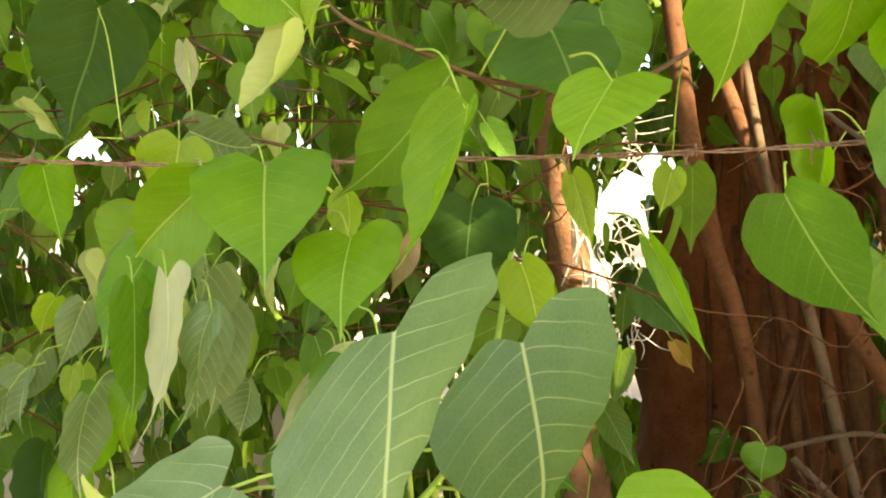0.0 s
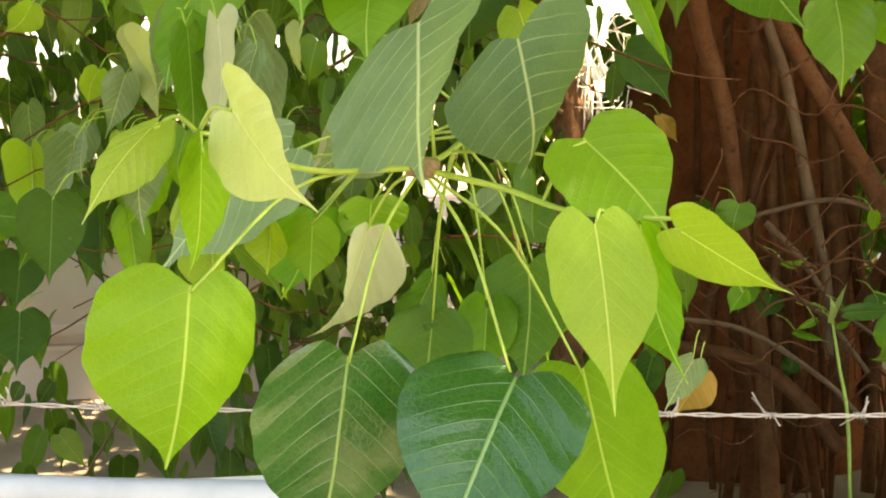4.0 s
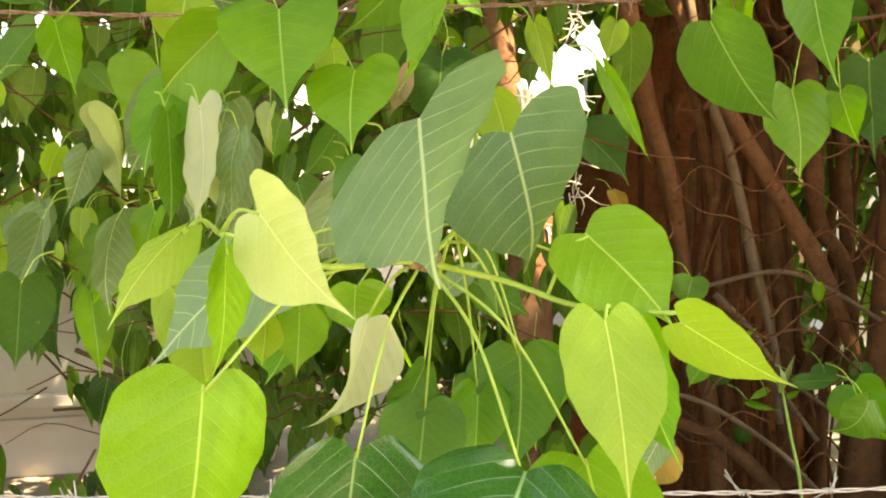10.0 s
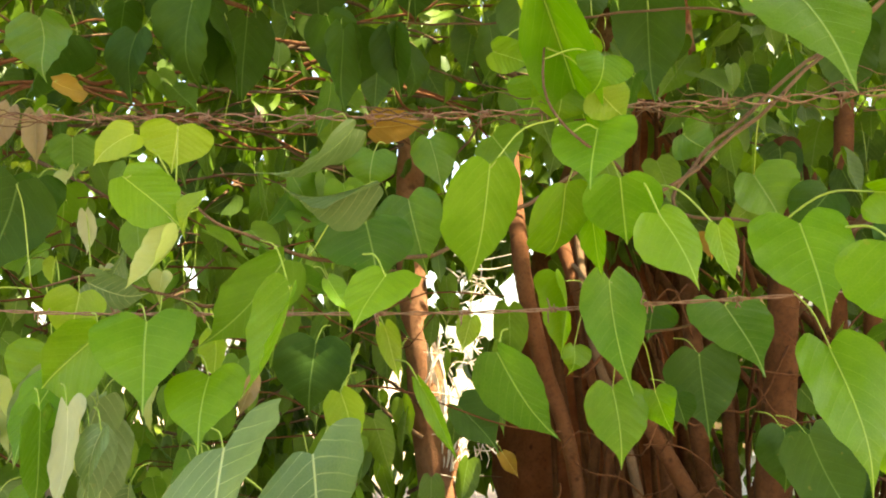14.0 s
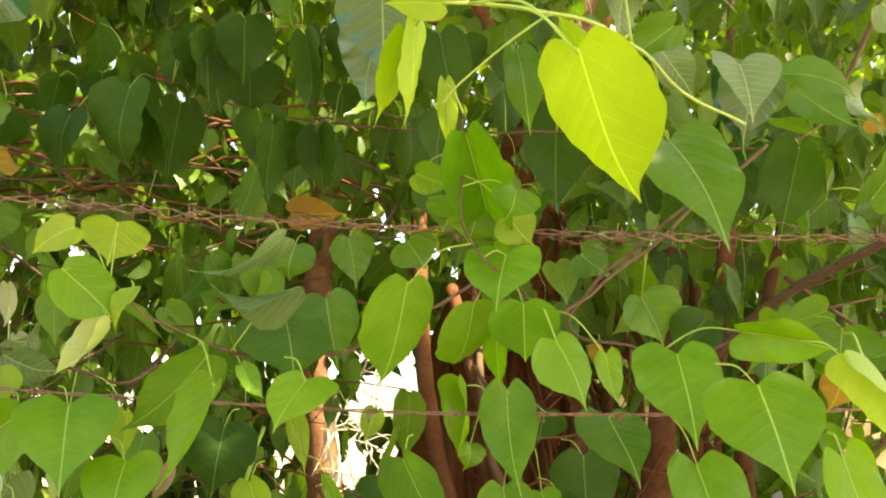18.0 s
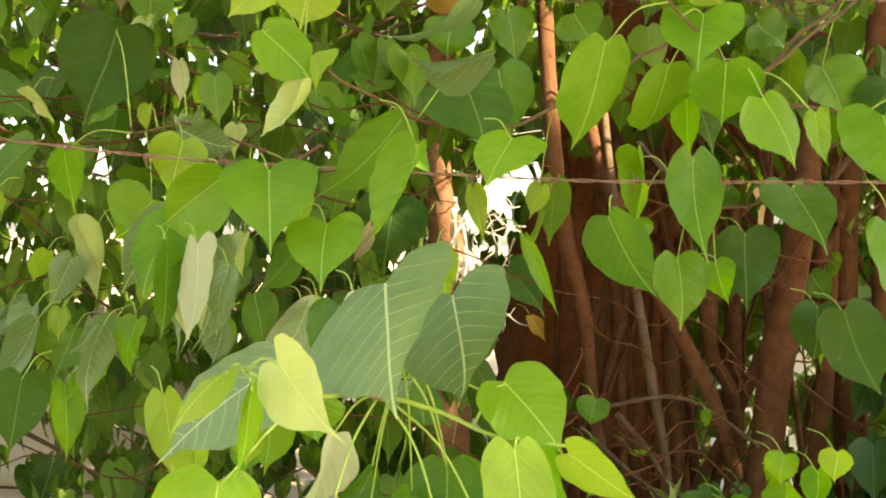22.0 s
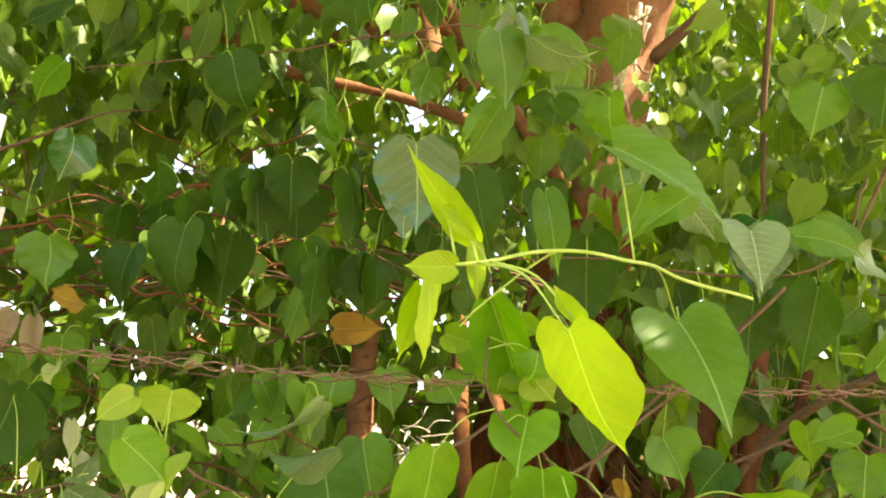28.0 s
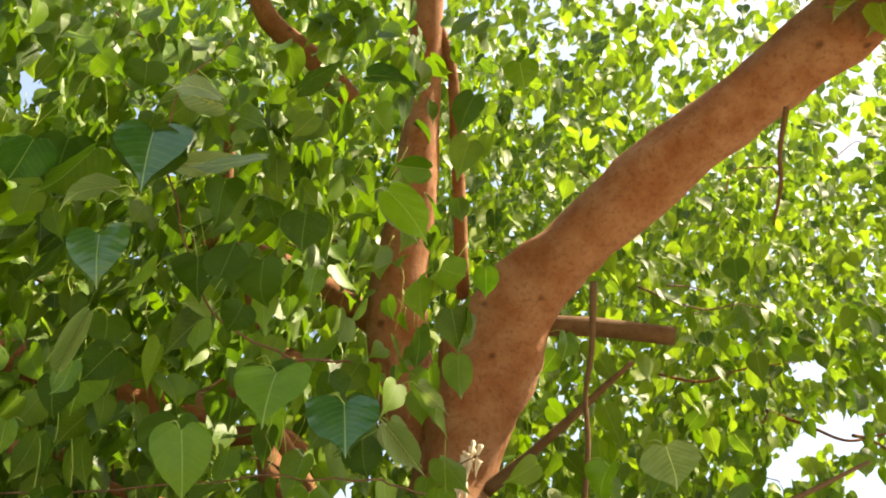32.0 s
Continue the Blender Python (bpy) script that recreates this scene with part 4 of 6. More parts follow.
leaf(leftmid_twig, (-0.393, 1.638, 1.843), (-0.372, 1.651, 1.757), 0.055, 30, 3, dry)
leaf(leftmid_twig, (-0.443, 1.590, 2.043), (-0.464, 1.600, 1.974), 0.044, 40, 3, pale)
leaf(leftmid_twig, (-0.664, 1.556, 1.879), (-0.636, 1.575, 1.811), 0.053, 40, 3, pale)
leaf(leftmid_twig, (-0.397, 1.219, 1.451), (-0.407, 1.202, 1.356), 0.060, 20, 1, fresh)
leaf(leftmid_twig, (-0.258, 1.240, 1.448), (-0.275, 1.228, 1.377), 0.059, 30, 3, teal)
leaf(leftmid_twig, (-0.355, 1.329, 1.909), (-0.352, 1.336, 1.832), 0.037, 40, 3, dry)
leaf(leftmid_twig, (-0.404, 1.328, 1.827), (-0.408, 1.330, 1.775), 0.038, 20, 1, young)
leaf(leftmid_twig, (-0.102, 1.056, 1.491), (-0.197, 1.035, 1.393), 0.070, 30, 6, dry)
leaf(leftmid_twig, (0.029, 1.231, 1.313), (0.081, 1.237, 1.357), 0.054, 20, 2, teal)
wide_leaf(leftmid_twig, (-0.275, 1.100, 1.564), (-0.281, 1.116, 1.407), (-0.256, 1.132, 1.496), (-0.288, 1.074, 1.500), 3, teal, 0.2)
wide_leaf(leftmid_twig, (-0.554, 1.200, 1.446), (-0.641, 1.276, 1.305), (-0.570, 1.193, 1.365), (-0.614, 1.208, 1.401), 2, teal, 0.3)
wide_leaf(leftmid_twig, (-0.465, 1.300, 1.406), (-0.529, 1.302, 1.294), (-0.477, 1.341, 1.343), (-0.504, 1.249, 1.362), 0, fresh, 0.3)
wide_leaf(leftmid_twig, (-0.274, 0.930, 1.586), (-0.285, 0.875, 1.426), (-0.243, 0.886, 1.536), (-0.298, 0.943, 1.519), 2, dry, 0.3)
wide_leaf(leftmid_twig, (-0.320, 0.970, 1.580), (-0.325, 0.974, 1.443), (-0.305, 1.008, 1.528), (-0.342, 0.934, 1.527), 0, mature, 0.5)
wide_leaf(leftmid_twig, (-0.057, 0.800, 1.527), (-0.106, 0.804, 1.485), (-0.070, 0.817, 1.500), (-0.088, 0.785, 1.518), 4, dry, 0.3)
wide_leaf(leftmid_twig, (-0.452, 1.200, 1.437), (-0.481, 1.232, 1.300), (-0.440, 1.247, 1.393), (-0.482, 1.172, 1.383), 2, teal, 0.3)
wide_leaf(leftmid_twig, (-0.255, 0.970, 1.556), (-0.277, 0.981, 1.425), (-0.251, 0.999, 1.502), (-0.276, 0.948, 1.505), 3, teal, 0.3)
wide_leaf(leftmid_twig, (-0.323, 1.050, 1.626), (-0.353, 0.967, 1.506), (-0.271, 1.001, 1.585), (-0.379, 1.051, 1.576), 0, fresh, 0.4)
wide_leaf(leftmid_twig, (-0.255, 1.020, 1.591), (-0.329, 1.090, 1.492), (-0.256, 1.078, 1.563), (-0.295, 1.011, 1.543), 4, teal, 0.2)

centre_twig = twig(.0040, .0016, (0.676, 1.486, 2.062), (0.237, 1.144, 1.818), (0.030, 0.960, 1.780), (-0.072, 0.906, 1.822), (-0.135, 0.898, 1.869))
wide_leaf(centre_twig, (0.120, 1.020, 1.844), (0.132, 0.912, 1.733), (0.187, 0.994, 1.801), (0.043, 0.981, 1.798), 5, mature, 0.3)
leaf(centre_twig, (0.194, 1.142, 1.897), (0.225, 1.149, 1.769), 0.113, 5, 1, mature)
wide_leaf(centre_twig, (0.132, 0.750, 1.738), (0.090, 0.699, 1.668), (0.164, 0.708, 1.705), (0.085, 0.758, 1.715), 0, fresh, 0.4)
wide_leaf(centre_twig, (0.006, 0.909, 1.773), (-0.109, 0.930, 1.654), (-0.010, 0.965, 1.699), (-0.071, 0.869, 1.746), 0, mature, 0.2)
wide_leaf(centre_twig, (0.018, 0.808, 1.729), (-0.039, 0.840, 1.587), (0.000, 0.771, 1.659), (-0.041, 0.861, 1.685), 2, spring, 0.5)
wide_leaf(centre_twig, (0.098, 0.883, 1.950), (-0.028, 0.924, 1.881), (0.059, 0.949, 1.920), (0.027, 0.850, 1.922), 4, teal, 0.4)
wide_leaf(centre_twig, (0.129, 0.895, 1.878), (0.001, 0.929, 1.866), (0.080, 0.952, 1.840), (0.064, 0.860, 1.862), 4, teal, 0.3)
leaf(centre_twig, (-0.131, 0.886, 1.950), (-0.140, 0.895, 1.887), 0.092, 10, 0, young)
leaf(centre_twig, (-0.187, 0.884, 1.938), (-0.241, 0.883, 1.898), 0.055, 15, 1, young)
wide_leaf(centre_twig, (-0.191, 0.841, 1.874), (-0.123, 0.856, 1.813), (-0.139, 0.873, 1.878), (-0.186, 0.824, 1.813), 5, spring, 0.9)
leaf(centre_twig, (-0.091, 0.851, 1.851), (-0.121, 0.855, 1.793), 0.032, 20, 3, young)
leaf(centre_twig, (-0.126, 0.854, 1.799), (-0.195, 0.852, 1.737), 0.040, 20, 3, pale)
leaf(centre_twig, (0.080, 1.031, 1.591), (0.100, 1.022, 1.502), 0.063, 10, 1, young)
leaf(centre_twig, (-0.343, 1.298, 1.781), (-0.243, 1.312, 1.757), 0.091, 40, 1, teal)
leaf(centre_twig, (0.042, 1.323, 1.676), (0.027, 1.319, 1.548), 0.130, 10, 1, dark)
leaf(centre_twig, (-0.033, 0.907, 1.619), (-0.054, 0.903, 1.564), 0.023, 20, 6, dead)
leaf(centre_twig, (0.315, 1.293, 1.712), (0.296, 1.297, 1.646), 0.050, 20, 1, young)
leaf(centre_twig, (0.327, 1.601, 1.545), (0.412, 1.577, 1.443), 0.115, 20, 1, dark)

bright_twig = twig(.0034, .0015, (1.006, 1.059, 2.232), (0.559, 0.893, 1.877), (0.442, 0.822, 1.896), (0.366, 0.834, 1.962), (0.385, 0.964, 2.192))
wide_leaf(bright_twig, (0.271, 0.800, 1.880), (0.251, 0.879, 1.736), (0.306, 0.854, 1.827), (0.202, 0.806, 1.815), 5, fresh, 0.5)
wide_leaf(bright_twig, (0.363, 0.860, 2.123), (0.477, 1.012, 1.926), (0.442, 0.870, 2.039), (0.355, 0.912, 2.015), 2, fresh, 0.4)
leaf(bright_twig, (0.353, 0.971, 2.248), (0.372, 1.008, 2.140), 0.040, 30, 3, young)
wide_leaf(bright_twig, (0.421, 0.829, 1.938), (0.391, 0.773, 1.844), (0.460, 0.779, 1.910), (0.357, 0.832, 1.911), 5, fresh, 0.4)
wide_leaf(bright_twig, (0.430, 0.771, 1.858), (0.453, 0.827, 1.776), (0.485, 0.771, 1.827), (0.391, 0.804, 1.823), 0, fresh, 0.4)
wide_leaf(bright_twig, (0.380, 0.846, 1.863), (0.373, 0.947, 1.771), (0.418, 0.898, 1.838), (0.315, 0.865, 1.808), 1, spring, 0.4)
wide_leaf(bright_twig, (0.459, 0.718, 1.803), (0.495, 0.690, 1.709), (0.508, 0.727, 1.776), (0.428, 0.709, 1.748), 0, fresh, 0.3)
leaf(bright_twig, (0.530, 0.714, 1.787), (0.549, 0.710, 1.715), 0.046, 20, 6, fresh)
wide_leaf(bright_twig, (0.426, 0.890, 1.825), (0.442, 0.904, 1.738), (0.445, 0.867, 1.789), (0.422, 0.923, 1.794), 0, fresh, 0.3)
leaf(bright_twig, (0.441, 0.849, 2.042), (0.430, 0.864, 1.993), 0.081, 20, 4, fresh)
leaf(bright_twig, (0.448, 0.909, 2.012), (0.490, 0.904, 1.968), 0.073, 20, 2, young)
leaf(bright_twig, (0.302, 0.933, 2.075), (0.360, 0.924, 2.053), 0.052, 20, 2, fresh)
leaf(bright_twig, (0.671, 1.163, 2.014), (0.730, 1.146, 1.972), 0.107, 10, 1, mature)
leaf(bright_twig, (0.356, 1.254, 2.030), (0.395, 1.254, 1.977), 0.095, 10, 1, mature)
leaf(bright_twig, (0.257, 1.373, 2.052), (0.279, 1.387, 1.947), 0.100, 10, 0, mature)
leaf(bright_twig, (0.152, 1.389, 2.032), (0.145, 1.401, 1.960), 0.100, 10, 1, mature)

right_twig = twig(.0036, .0016, (1.016, 1.076, 2.237), (0.564, 0.908, 1.879), (0.626, 0.835, 1.793), (0.674, 0.816, 1.712))
wide_leaf(right_twig, (0.661, 0.762, 1.798), (0.659, 0.702, 1.663), (0.711, 0.729, 1.762), (0.584, 0.750, 1.756), 5, fresh, 0.3)
wide_leaf(right_twig, (0.688, 0.601, 1.747), (0.694, 0.533, 1.618), (0.756, 0.561, 1.716), (0.614, 0.597, 1.693), 5, spring, 0.3)
wide_leaf(right_twig, (0.709, 0.799, 1.641), (0.721, 0.735, 1.453), (0.774, 0.787, 1.575), (0.647, 0.775, 1.572), 1, fresh, 0.3)
leaf(right_twig, (0.738, 0.716, 1.830), (0.844, 0.652, 1.798), 0.069, 15, 1, fresh)
leaf(right_twig, (0.763, 1.101, 1.930), (0.806, 1.092, 1.837), 0.113, 5, 1, mature)
leaf(right_twig, (0.868, 1.055, 1.889), (0.820, 1.087, 1.816), 0.098, 5, 2, dark)
leaf(right_twig, (0.664, 0.403, 1.660), (0.718, 0.345, 1.484), 0.065, 15, 2, fresh)
leaf(right_twig, (0.650, 0.346, 1.765), (0.683, 0.326, 1.666), 0.042, 35, 3, young)
leaf(right_twig, (0.794, 0.562, 1.779), (0.778, 0.577, 1.713), 0.055, 20, 6, orange)
leaf(right_twig, (0.943, 0.554, 2.106), (0.965, 0.554, 2.046), 0.028, 35, 3, young)
leaf(right_twig, (0.947, 0.697, 2.034), (0.989, 0.635, 2.165), 0.069, 30, 1, mature)

below_twig = twig(.0040, .0016, (0.502, 1.291, 1.802), (0.506, 1.085, 1.698), (0.542, 1.021, 1.670), (0.653, 0.977, 1.709))
leaf(below_twig, (0.423, 1.056, 1.757), (0.409, 1.060, 1.635), 0.049, 20, 3, fresh)
wide_leaf(below_twig, (0.462, 0.938, 1.744), (0.476, 0.914, 1.579), (0.512, 0.944, 1.695), (0.414, 0.918, 1.690), 2, fresh, 0.2)
wide_leaf(below_twig, (0.647, 0.977, 1.709), (0.666, 0.895, 1.601), (0.705, 0.956, 1.680), (0.581, 0.944, 1.669), 0, mature, 0.2)
wide_leaf(below_twig, (0.502, 1.083, 1.588), (0.508, 1.066, 1.463), (0.558, 1.087, 1.545), (0.450, 1.067, 1.543), 0, fresh, 0.3)
leaf(below_twig, (0.570, 1.082, 1.581), (0.589, 1.070, 1.508), 0.064, 10, 1, fresh)
leaf(below_twig, (0.741, 1.319, 1.639), (0.753, 1.305, 1.480), 0.143, 5, 0, dark)
wide_leaf(below_twig, (0.259, 0.735, 1.641), (0.330, 0.738, 1.535), (0.307, 0.695, 1.614), (0.256, 0.768, 1.577), 0, mature, 0.3)
leaf(below_twig, (0.604, 1.158, 1.720), (0.592, 1.162, 1.658), 0.092, 10, 2, dark)
leaf(below_twig, (0.474, 1.199, 1.655), (0.466, 1.200, 1.605), 0.069, 10, 2, fresh)
leaf(below_twig, (0.663, 1.239, 1.565), (0.676, 1.230, 1.507), 0.061, 10, 2, dark)
leaf(below_twig, (0.854, 1.151, 1.499), (0.909, 1.102, 1.353), 0.126, 5, 0, dark)
leaf(below_twig, (0.866, 1.257, 1.501), (0.857, 1.248, 1.392), 0.101, 5, 1, dark)
leaf(below_twig, (0.957, 1.073, 1.349), (0.957, 1.061, 1.291), 0.065, 5, 0, fresh)
leaf(below_twig, (0.979, 1.081, 1.481), (0.974, 1.075, 1.414), 0.084, 5, 1, fresh)
leaf(below_twig, (1.047, 1.009, 1.308), (1.060, 0.983, 1.238), 0.084, 5, 1, fresh)
leaf(below_twig, (0.751, 1.153, 1.236), (0.739, 1.145, 1.184), 0.060, 5, 1, fresh)
leaf(below_twig, (0.832, 1.119, 1.249), (0.820, 1.110, 1.195), 0.060, 5, 1, young)
leaf(below_twig, (1.246, 1.139, 1.424), (1.232, 1.140, 1.363), 0.118, 5, 1, dark)
leaf(below_twig, (1.231, 1.167, 1.612), (1.242, 1.154, 1.529), 0.118, 5, 1, dark)
leaf(below_twig, (0.807, 1.484, 1.053), (0.847, 1.432, 0.952), 0.129, 15, 0, fresh)
leaf(below_twig, (0.941, 1.484, 1.098), (0.907, 1.472, 0.990), 0.112, 10, 1, fresh)
leaf(below_twig, (0.929, 1.502, 1.144), (0.898, 1.507, 1.096), 0.083, 10, 1, fresh)
leaf(below_twig, (0.974, 1.417, 1.142), (0.960, 1.402, 1.053), 0.086, 10, 1, fresh)
leaf(below_twig, (0.978, 1.489, 0.980), (0.974, 1.472, 0.925), 0.067, 10, 1, mature)
leaf(below_twig, (0.594, 1.684, 1.077), (0.567, 1.678, 1.021), 0.061, 10, 1, mature)
leaf(below_twig, (0.612, 1.813, 1.223), (0.596, 1.806, 1.157), 0.083, 10, 1, mature)
leaf(below_twig, (0.948, 1.359, 1.470), (0.926, 1.365, 1.364), 0.131, 10, 1, mature)
leaf(below_twig, (0.770, 1.368, 1.060), (0.711, 1.374, 0.994), 0.120, 10, 1, mature)
leaf(below_twig, (0.348, 1.198, 1.072), (0.303, 1.180, 0.994), 0.068, 10, 0, teal)
leaf(below_twig, (0.529, 1.522, 1.101), (0.500, 1.521, 1.060), 0.046, 10, 1, fresh)
leaf(below_twig, (0.385, 1.297, 1.024), (0.337, 1.284, 0.957), 0.077, 10, 2, orange)
leaf(below_twig, (0.791, 1.950, 0.895), (0.858, 1.919, 0.877), 0.018, 20, 3, fresh)
leaf(below_twig, (0.870, 1.928, 0.925), (0.903, 1.937, 1.013), 0.015, 20, 3, pale)
leaf(below_twig, (0.863, 1.931, 0.925), (0.869, 1.944, 0.983), 0.015, 20, 3, pale)
leaf(below_twig, (0.877, 1.921, 0.910), (0.908, 1.912, 0.927), 0.021, 20, 1, fresh)
leaf(below_twig, (0.837, 1.941, 0.924), (0.792, 1.951, 0.900), 0.018, 20, 1, fresh)
leaf(below_twig, (0.702, 2.074, 1.057), (0.684, 2.082, 1.071), 0.021, 20, 3, fresh)
leaf(below_twig, (0.985, 1.988, 1.166), (0.979, 1.980, 1.110), 0.033, 20, 1, fresh)
leaf(below_twig, (0.792, 2.042, 1.043), (0.850, 2.023, 1.057), 0.018, 20, 3, fresh)
leaf(below_twig, (0.917, 1.966, 0.933), (1.035, 1.916, 0.944), 0.040, 20, 2, mature)
leaf(below_twig, (1.021, 2.038, 0.951), (1.027, 2.019, 0.891), 0.061, 10, 1, mature)
leaf(below_twig, (1.099, 2.003, 0.961), (1.088, 1.995, 0.907), 0.061, 10, 1, mature)
leaf(below_twig, (0.797, 2.125, 0.946), (0.771, 2.118, 0.884), 0.068, 10, 1, dark)
leaf(below_twig, (0.738, 2.268, 1.019), (0.739, 2.251, 0.945), 0.063, 10, 1, dark)
leaf(below_twig, (0.866, 2.158, 0.761), (0.848, 2.151, 0.720), 0.047, 10, 1, dark)
leaf(below_twig, (0.723, 2.398, 1.132), (0.641, 2.405, 1.048), 0.090, 10, 0, dark)

upright_twig = twig(.0026, .0019, (0.738, 0.694, 2.129), (0.602, 0.608, 2.127), (0.411, 0.408, 2.106), (0.308, 0.354, 2.092), (0.228, 0.294, 2.062), (0.188, 0.282, 2.052))
wide_leaf(upright_twig, (0.277, 0.180, 1.978), (0.351, 0.225, 1.868), (0.337, 0.143, 1.940), (0.284, 0.247, 1.948), 5, lime, 0.7)
leaf(upright_twig, (0.299, 0.225, 1.994), (0.277, 0.220, 2.028), 0.020, 30, 3, lime)
leaf(upright_twig, (0.189, 0.282, 2.051), (0.138, 0.289, 2.048), 0.032, 30, 4, lime)
wide_leaf(upright_twig, (0.170, 0.300, 2.039), (0.168, 0.330, 1.946), (0.178, 0.337, 2.013), (0.150, 0.288, 1.997), 5, lime)
wide_leaf(upright_twig, (0.160, 0.310, 2.034), (0.145, 0.352, 1.951), (0.162, 0.325, 1.989), (0.136, 0.313, 1.991), 5, lime)
leaf(upright_twig, (0.174, 0.267, 2.102), (0.218, 0.291, 2.076), 0.022, 40, 4, lime)
wide_leaf(upright_twig, (0.203, 0.285, 2.085), (0.128, 0.240, 2.160), (0.194, 0.254, 2.115), (0.167, 0.288, 2.109), 5, lime, 0.6)
wide_leaf(upright_twig, (0.413, 0.430, 2.251), (0.566, 0.413, 2.160), (0.502, 0.455, 2.265), (0.447, 0.372, 2.191), 5, mature)
twig(.0014, .0010, (0.320, 0.361, 2.094), (0.277, 0.385, 2.062), (0.240, 0.410, 2.032), (0.225, 0.425, 2.012))
twig(.0014, .0010, (0.500, 0.501, 2.116), (0.540, 0.570, 2.120), (0.580, 0.640, 2.105), (0.602, 0.665, 2.082))

darkrow_twig = twig(.0040, .0016, (1.587, 1.611, 2.693), (1.272, 1.376, 2.355), (0.716, 1.492, 2.359), (0.179, 1.585, 2.357), (-0.200, 1.555, 2.419))
wide_leaf(darkrow_twig, (0.602, 0.665, 2.080), (0.632, 0.556, 1.913), (0.684, 0.631, 2.043), (0.522, 0.619, 2.025), 0, mature, 0.6)
leaf(darkrow_twig, (0.878, 0.888, 2.302), (0.882, 0.925, 2.178), 0.131, 5, 0, gloss)
leaf(darkrow_twig, (0.678, 0.792, 2.315), (0.577, 0.857, 2.237), 0.065, 25, 2, mature)
leaf(darkrow_twig, (0.891, 0.829, 2.273), (1.012, 0.792, 2.241), 0.062, 30, 4, mature)
leaf(darkrow_twig, (1.015, 0.828, 2.251), (1.098, 0.815, 2.193), 0.071, 20, 2, teal)
leaf(darkrow_twig, (0.409, 0.952, 2.031), (0.399, 0.963, 1.976), 0.092, 10, 0, fresh)
leaf(darkrow_twig, (0.459, 1.030, 2.139), (0.443, 1.045, 2.086), 0.087, 10, 1, fresh)
leaf(darkrow_twig, (0.468, 0.997, 2.012), (0.462, 1.005, 1.960), 0.095, 10, 1, fresh)
leaf(darkrow_twig, (0.384, 1.008, 2.053), (0.368, 1.020, 2.001), 0.085, 10, 1, fresh)
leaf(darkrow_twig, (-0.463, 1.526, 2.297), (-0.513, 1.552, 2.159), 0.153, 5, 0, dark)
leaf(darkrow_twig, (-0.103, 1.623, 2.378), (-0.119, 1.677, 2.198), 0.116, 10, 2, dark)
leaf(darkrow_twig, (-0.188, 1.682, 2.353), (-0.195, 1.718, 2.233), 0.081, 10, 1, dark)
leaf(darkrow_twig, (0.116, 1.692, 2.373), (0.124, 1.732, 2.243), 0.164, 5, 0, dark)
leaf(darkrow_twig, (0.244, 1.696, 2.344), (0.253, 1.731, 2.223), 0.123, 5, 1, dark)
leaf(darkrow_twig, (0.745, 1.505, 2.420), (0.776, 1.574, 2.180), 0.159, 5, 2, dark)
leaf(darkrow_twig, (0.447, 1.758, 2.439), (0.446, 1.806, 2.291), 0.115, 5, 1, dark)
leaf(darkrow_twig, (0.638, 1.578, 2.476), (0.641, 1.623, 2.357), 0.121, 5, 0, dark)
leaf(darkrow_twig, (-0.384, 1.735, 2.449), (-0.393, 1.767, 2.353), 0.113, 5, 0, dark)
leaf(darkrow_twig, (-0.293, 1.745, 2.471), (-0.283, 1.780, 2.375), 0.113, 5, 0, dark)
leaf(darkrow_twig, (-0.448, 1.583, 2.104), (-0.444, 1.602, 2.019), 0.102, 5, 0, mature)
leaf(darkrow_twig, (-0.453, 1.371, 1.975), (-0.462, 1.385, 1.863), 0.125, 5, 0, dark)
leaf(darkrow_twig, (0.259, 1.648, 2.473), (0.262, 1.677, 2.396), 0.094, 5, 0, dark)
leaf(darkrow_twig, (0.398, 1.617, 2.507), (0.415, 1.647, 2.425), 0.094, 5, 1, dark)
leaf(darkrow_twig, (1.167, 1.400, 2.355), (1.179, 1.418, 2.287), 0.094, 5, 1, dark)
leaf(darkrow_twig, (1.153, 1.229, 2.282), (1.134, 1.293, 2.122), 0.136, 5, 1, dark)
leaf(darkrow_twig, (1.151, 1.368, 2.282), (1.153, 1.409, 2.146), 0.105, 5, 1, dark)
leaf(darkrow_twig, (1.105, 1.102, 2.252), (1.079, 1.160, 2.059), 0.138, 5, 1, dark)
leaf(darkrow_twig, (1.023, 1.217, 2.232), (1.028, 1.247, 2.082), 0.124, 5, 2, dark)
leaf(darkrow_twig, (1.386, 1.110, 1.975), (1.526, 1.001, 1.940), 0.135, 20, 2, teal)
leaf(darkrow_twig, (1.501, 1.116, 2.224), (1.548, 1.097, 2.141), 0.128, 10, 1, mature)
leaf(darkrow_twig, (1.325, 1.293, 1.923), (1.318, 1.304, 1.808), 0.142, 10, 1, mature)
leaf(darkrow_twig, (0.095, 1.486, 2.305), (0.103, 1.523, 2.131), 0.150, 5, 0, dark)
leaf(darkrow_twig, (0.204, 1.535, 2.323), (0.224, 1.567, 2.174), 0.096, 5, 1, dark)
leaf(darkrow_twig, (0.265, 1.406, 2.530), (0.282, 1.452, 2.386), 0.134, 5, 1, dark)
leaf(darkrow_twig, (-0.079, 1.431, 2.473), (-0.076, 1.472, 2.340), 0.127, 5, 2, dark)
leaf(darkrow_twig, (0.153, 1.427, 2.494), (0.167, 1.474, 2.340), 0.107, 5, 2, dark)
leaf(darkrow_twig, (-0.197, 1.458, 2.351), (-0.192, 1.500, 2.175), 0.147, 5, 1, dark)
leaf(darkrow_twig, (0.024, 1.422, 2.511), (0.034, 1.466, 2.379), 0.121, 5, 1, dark)
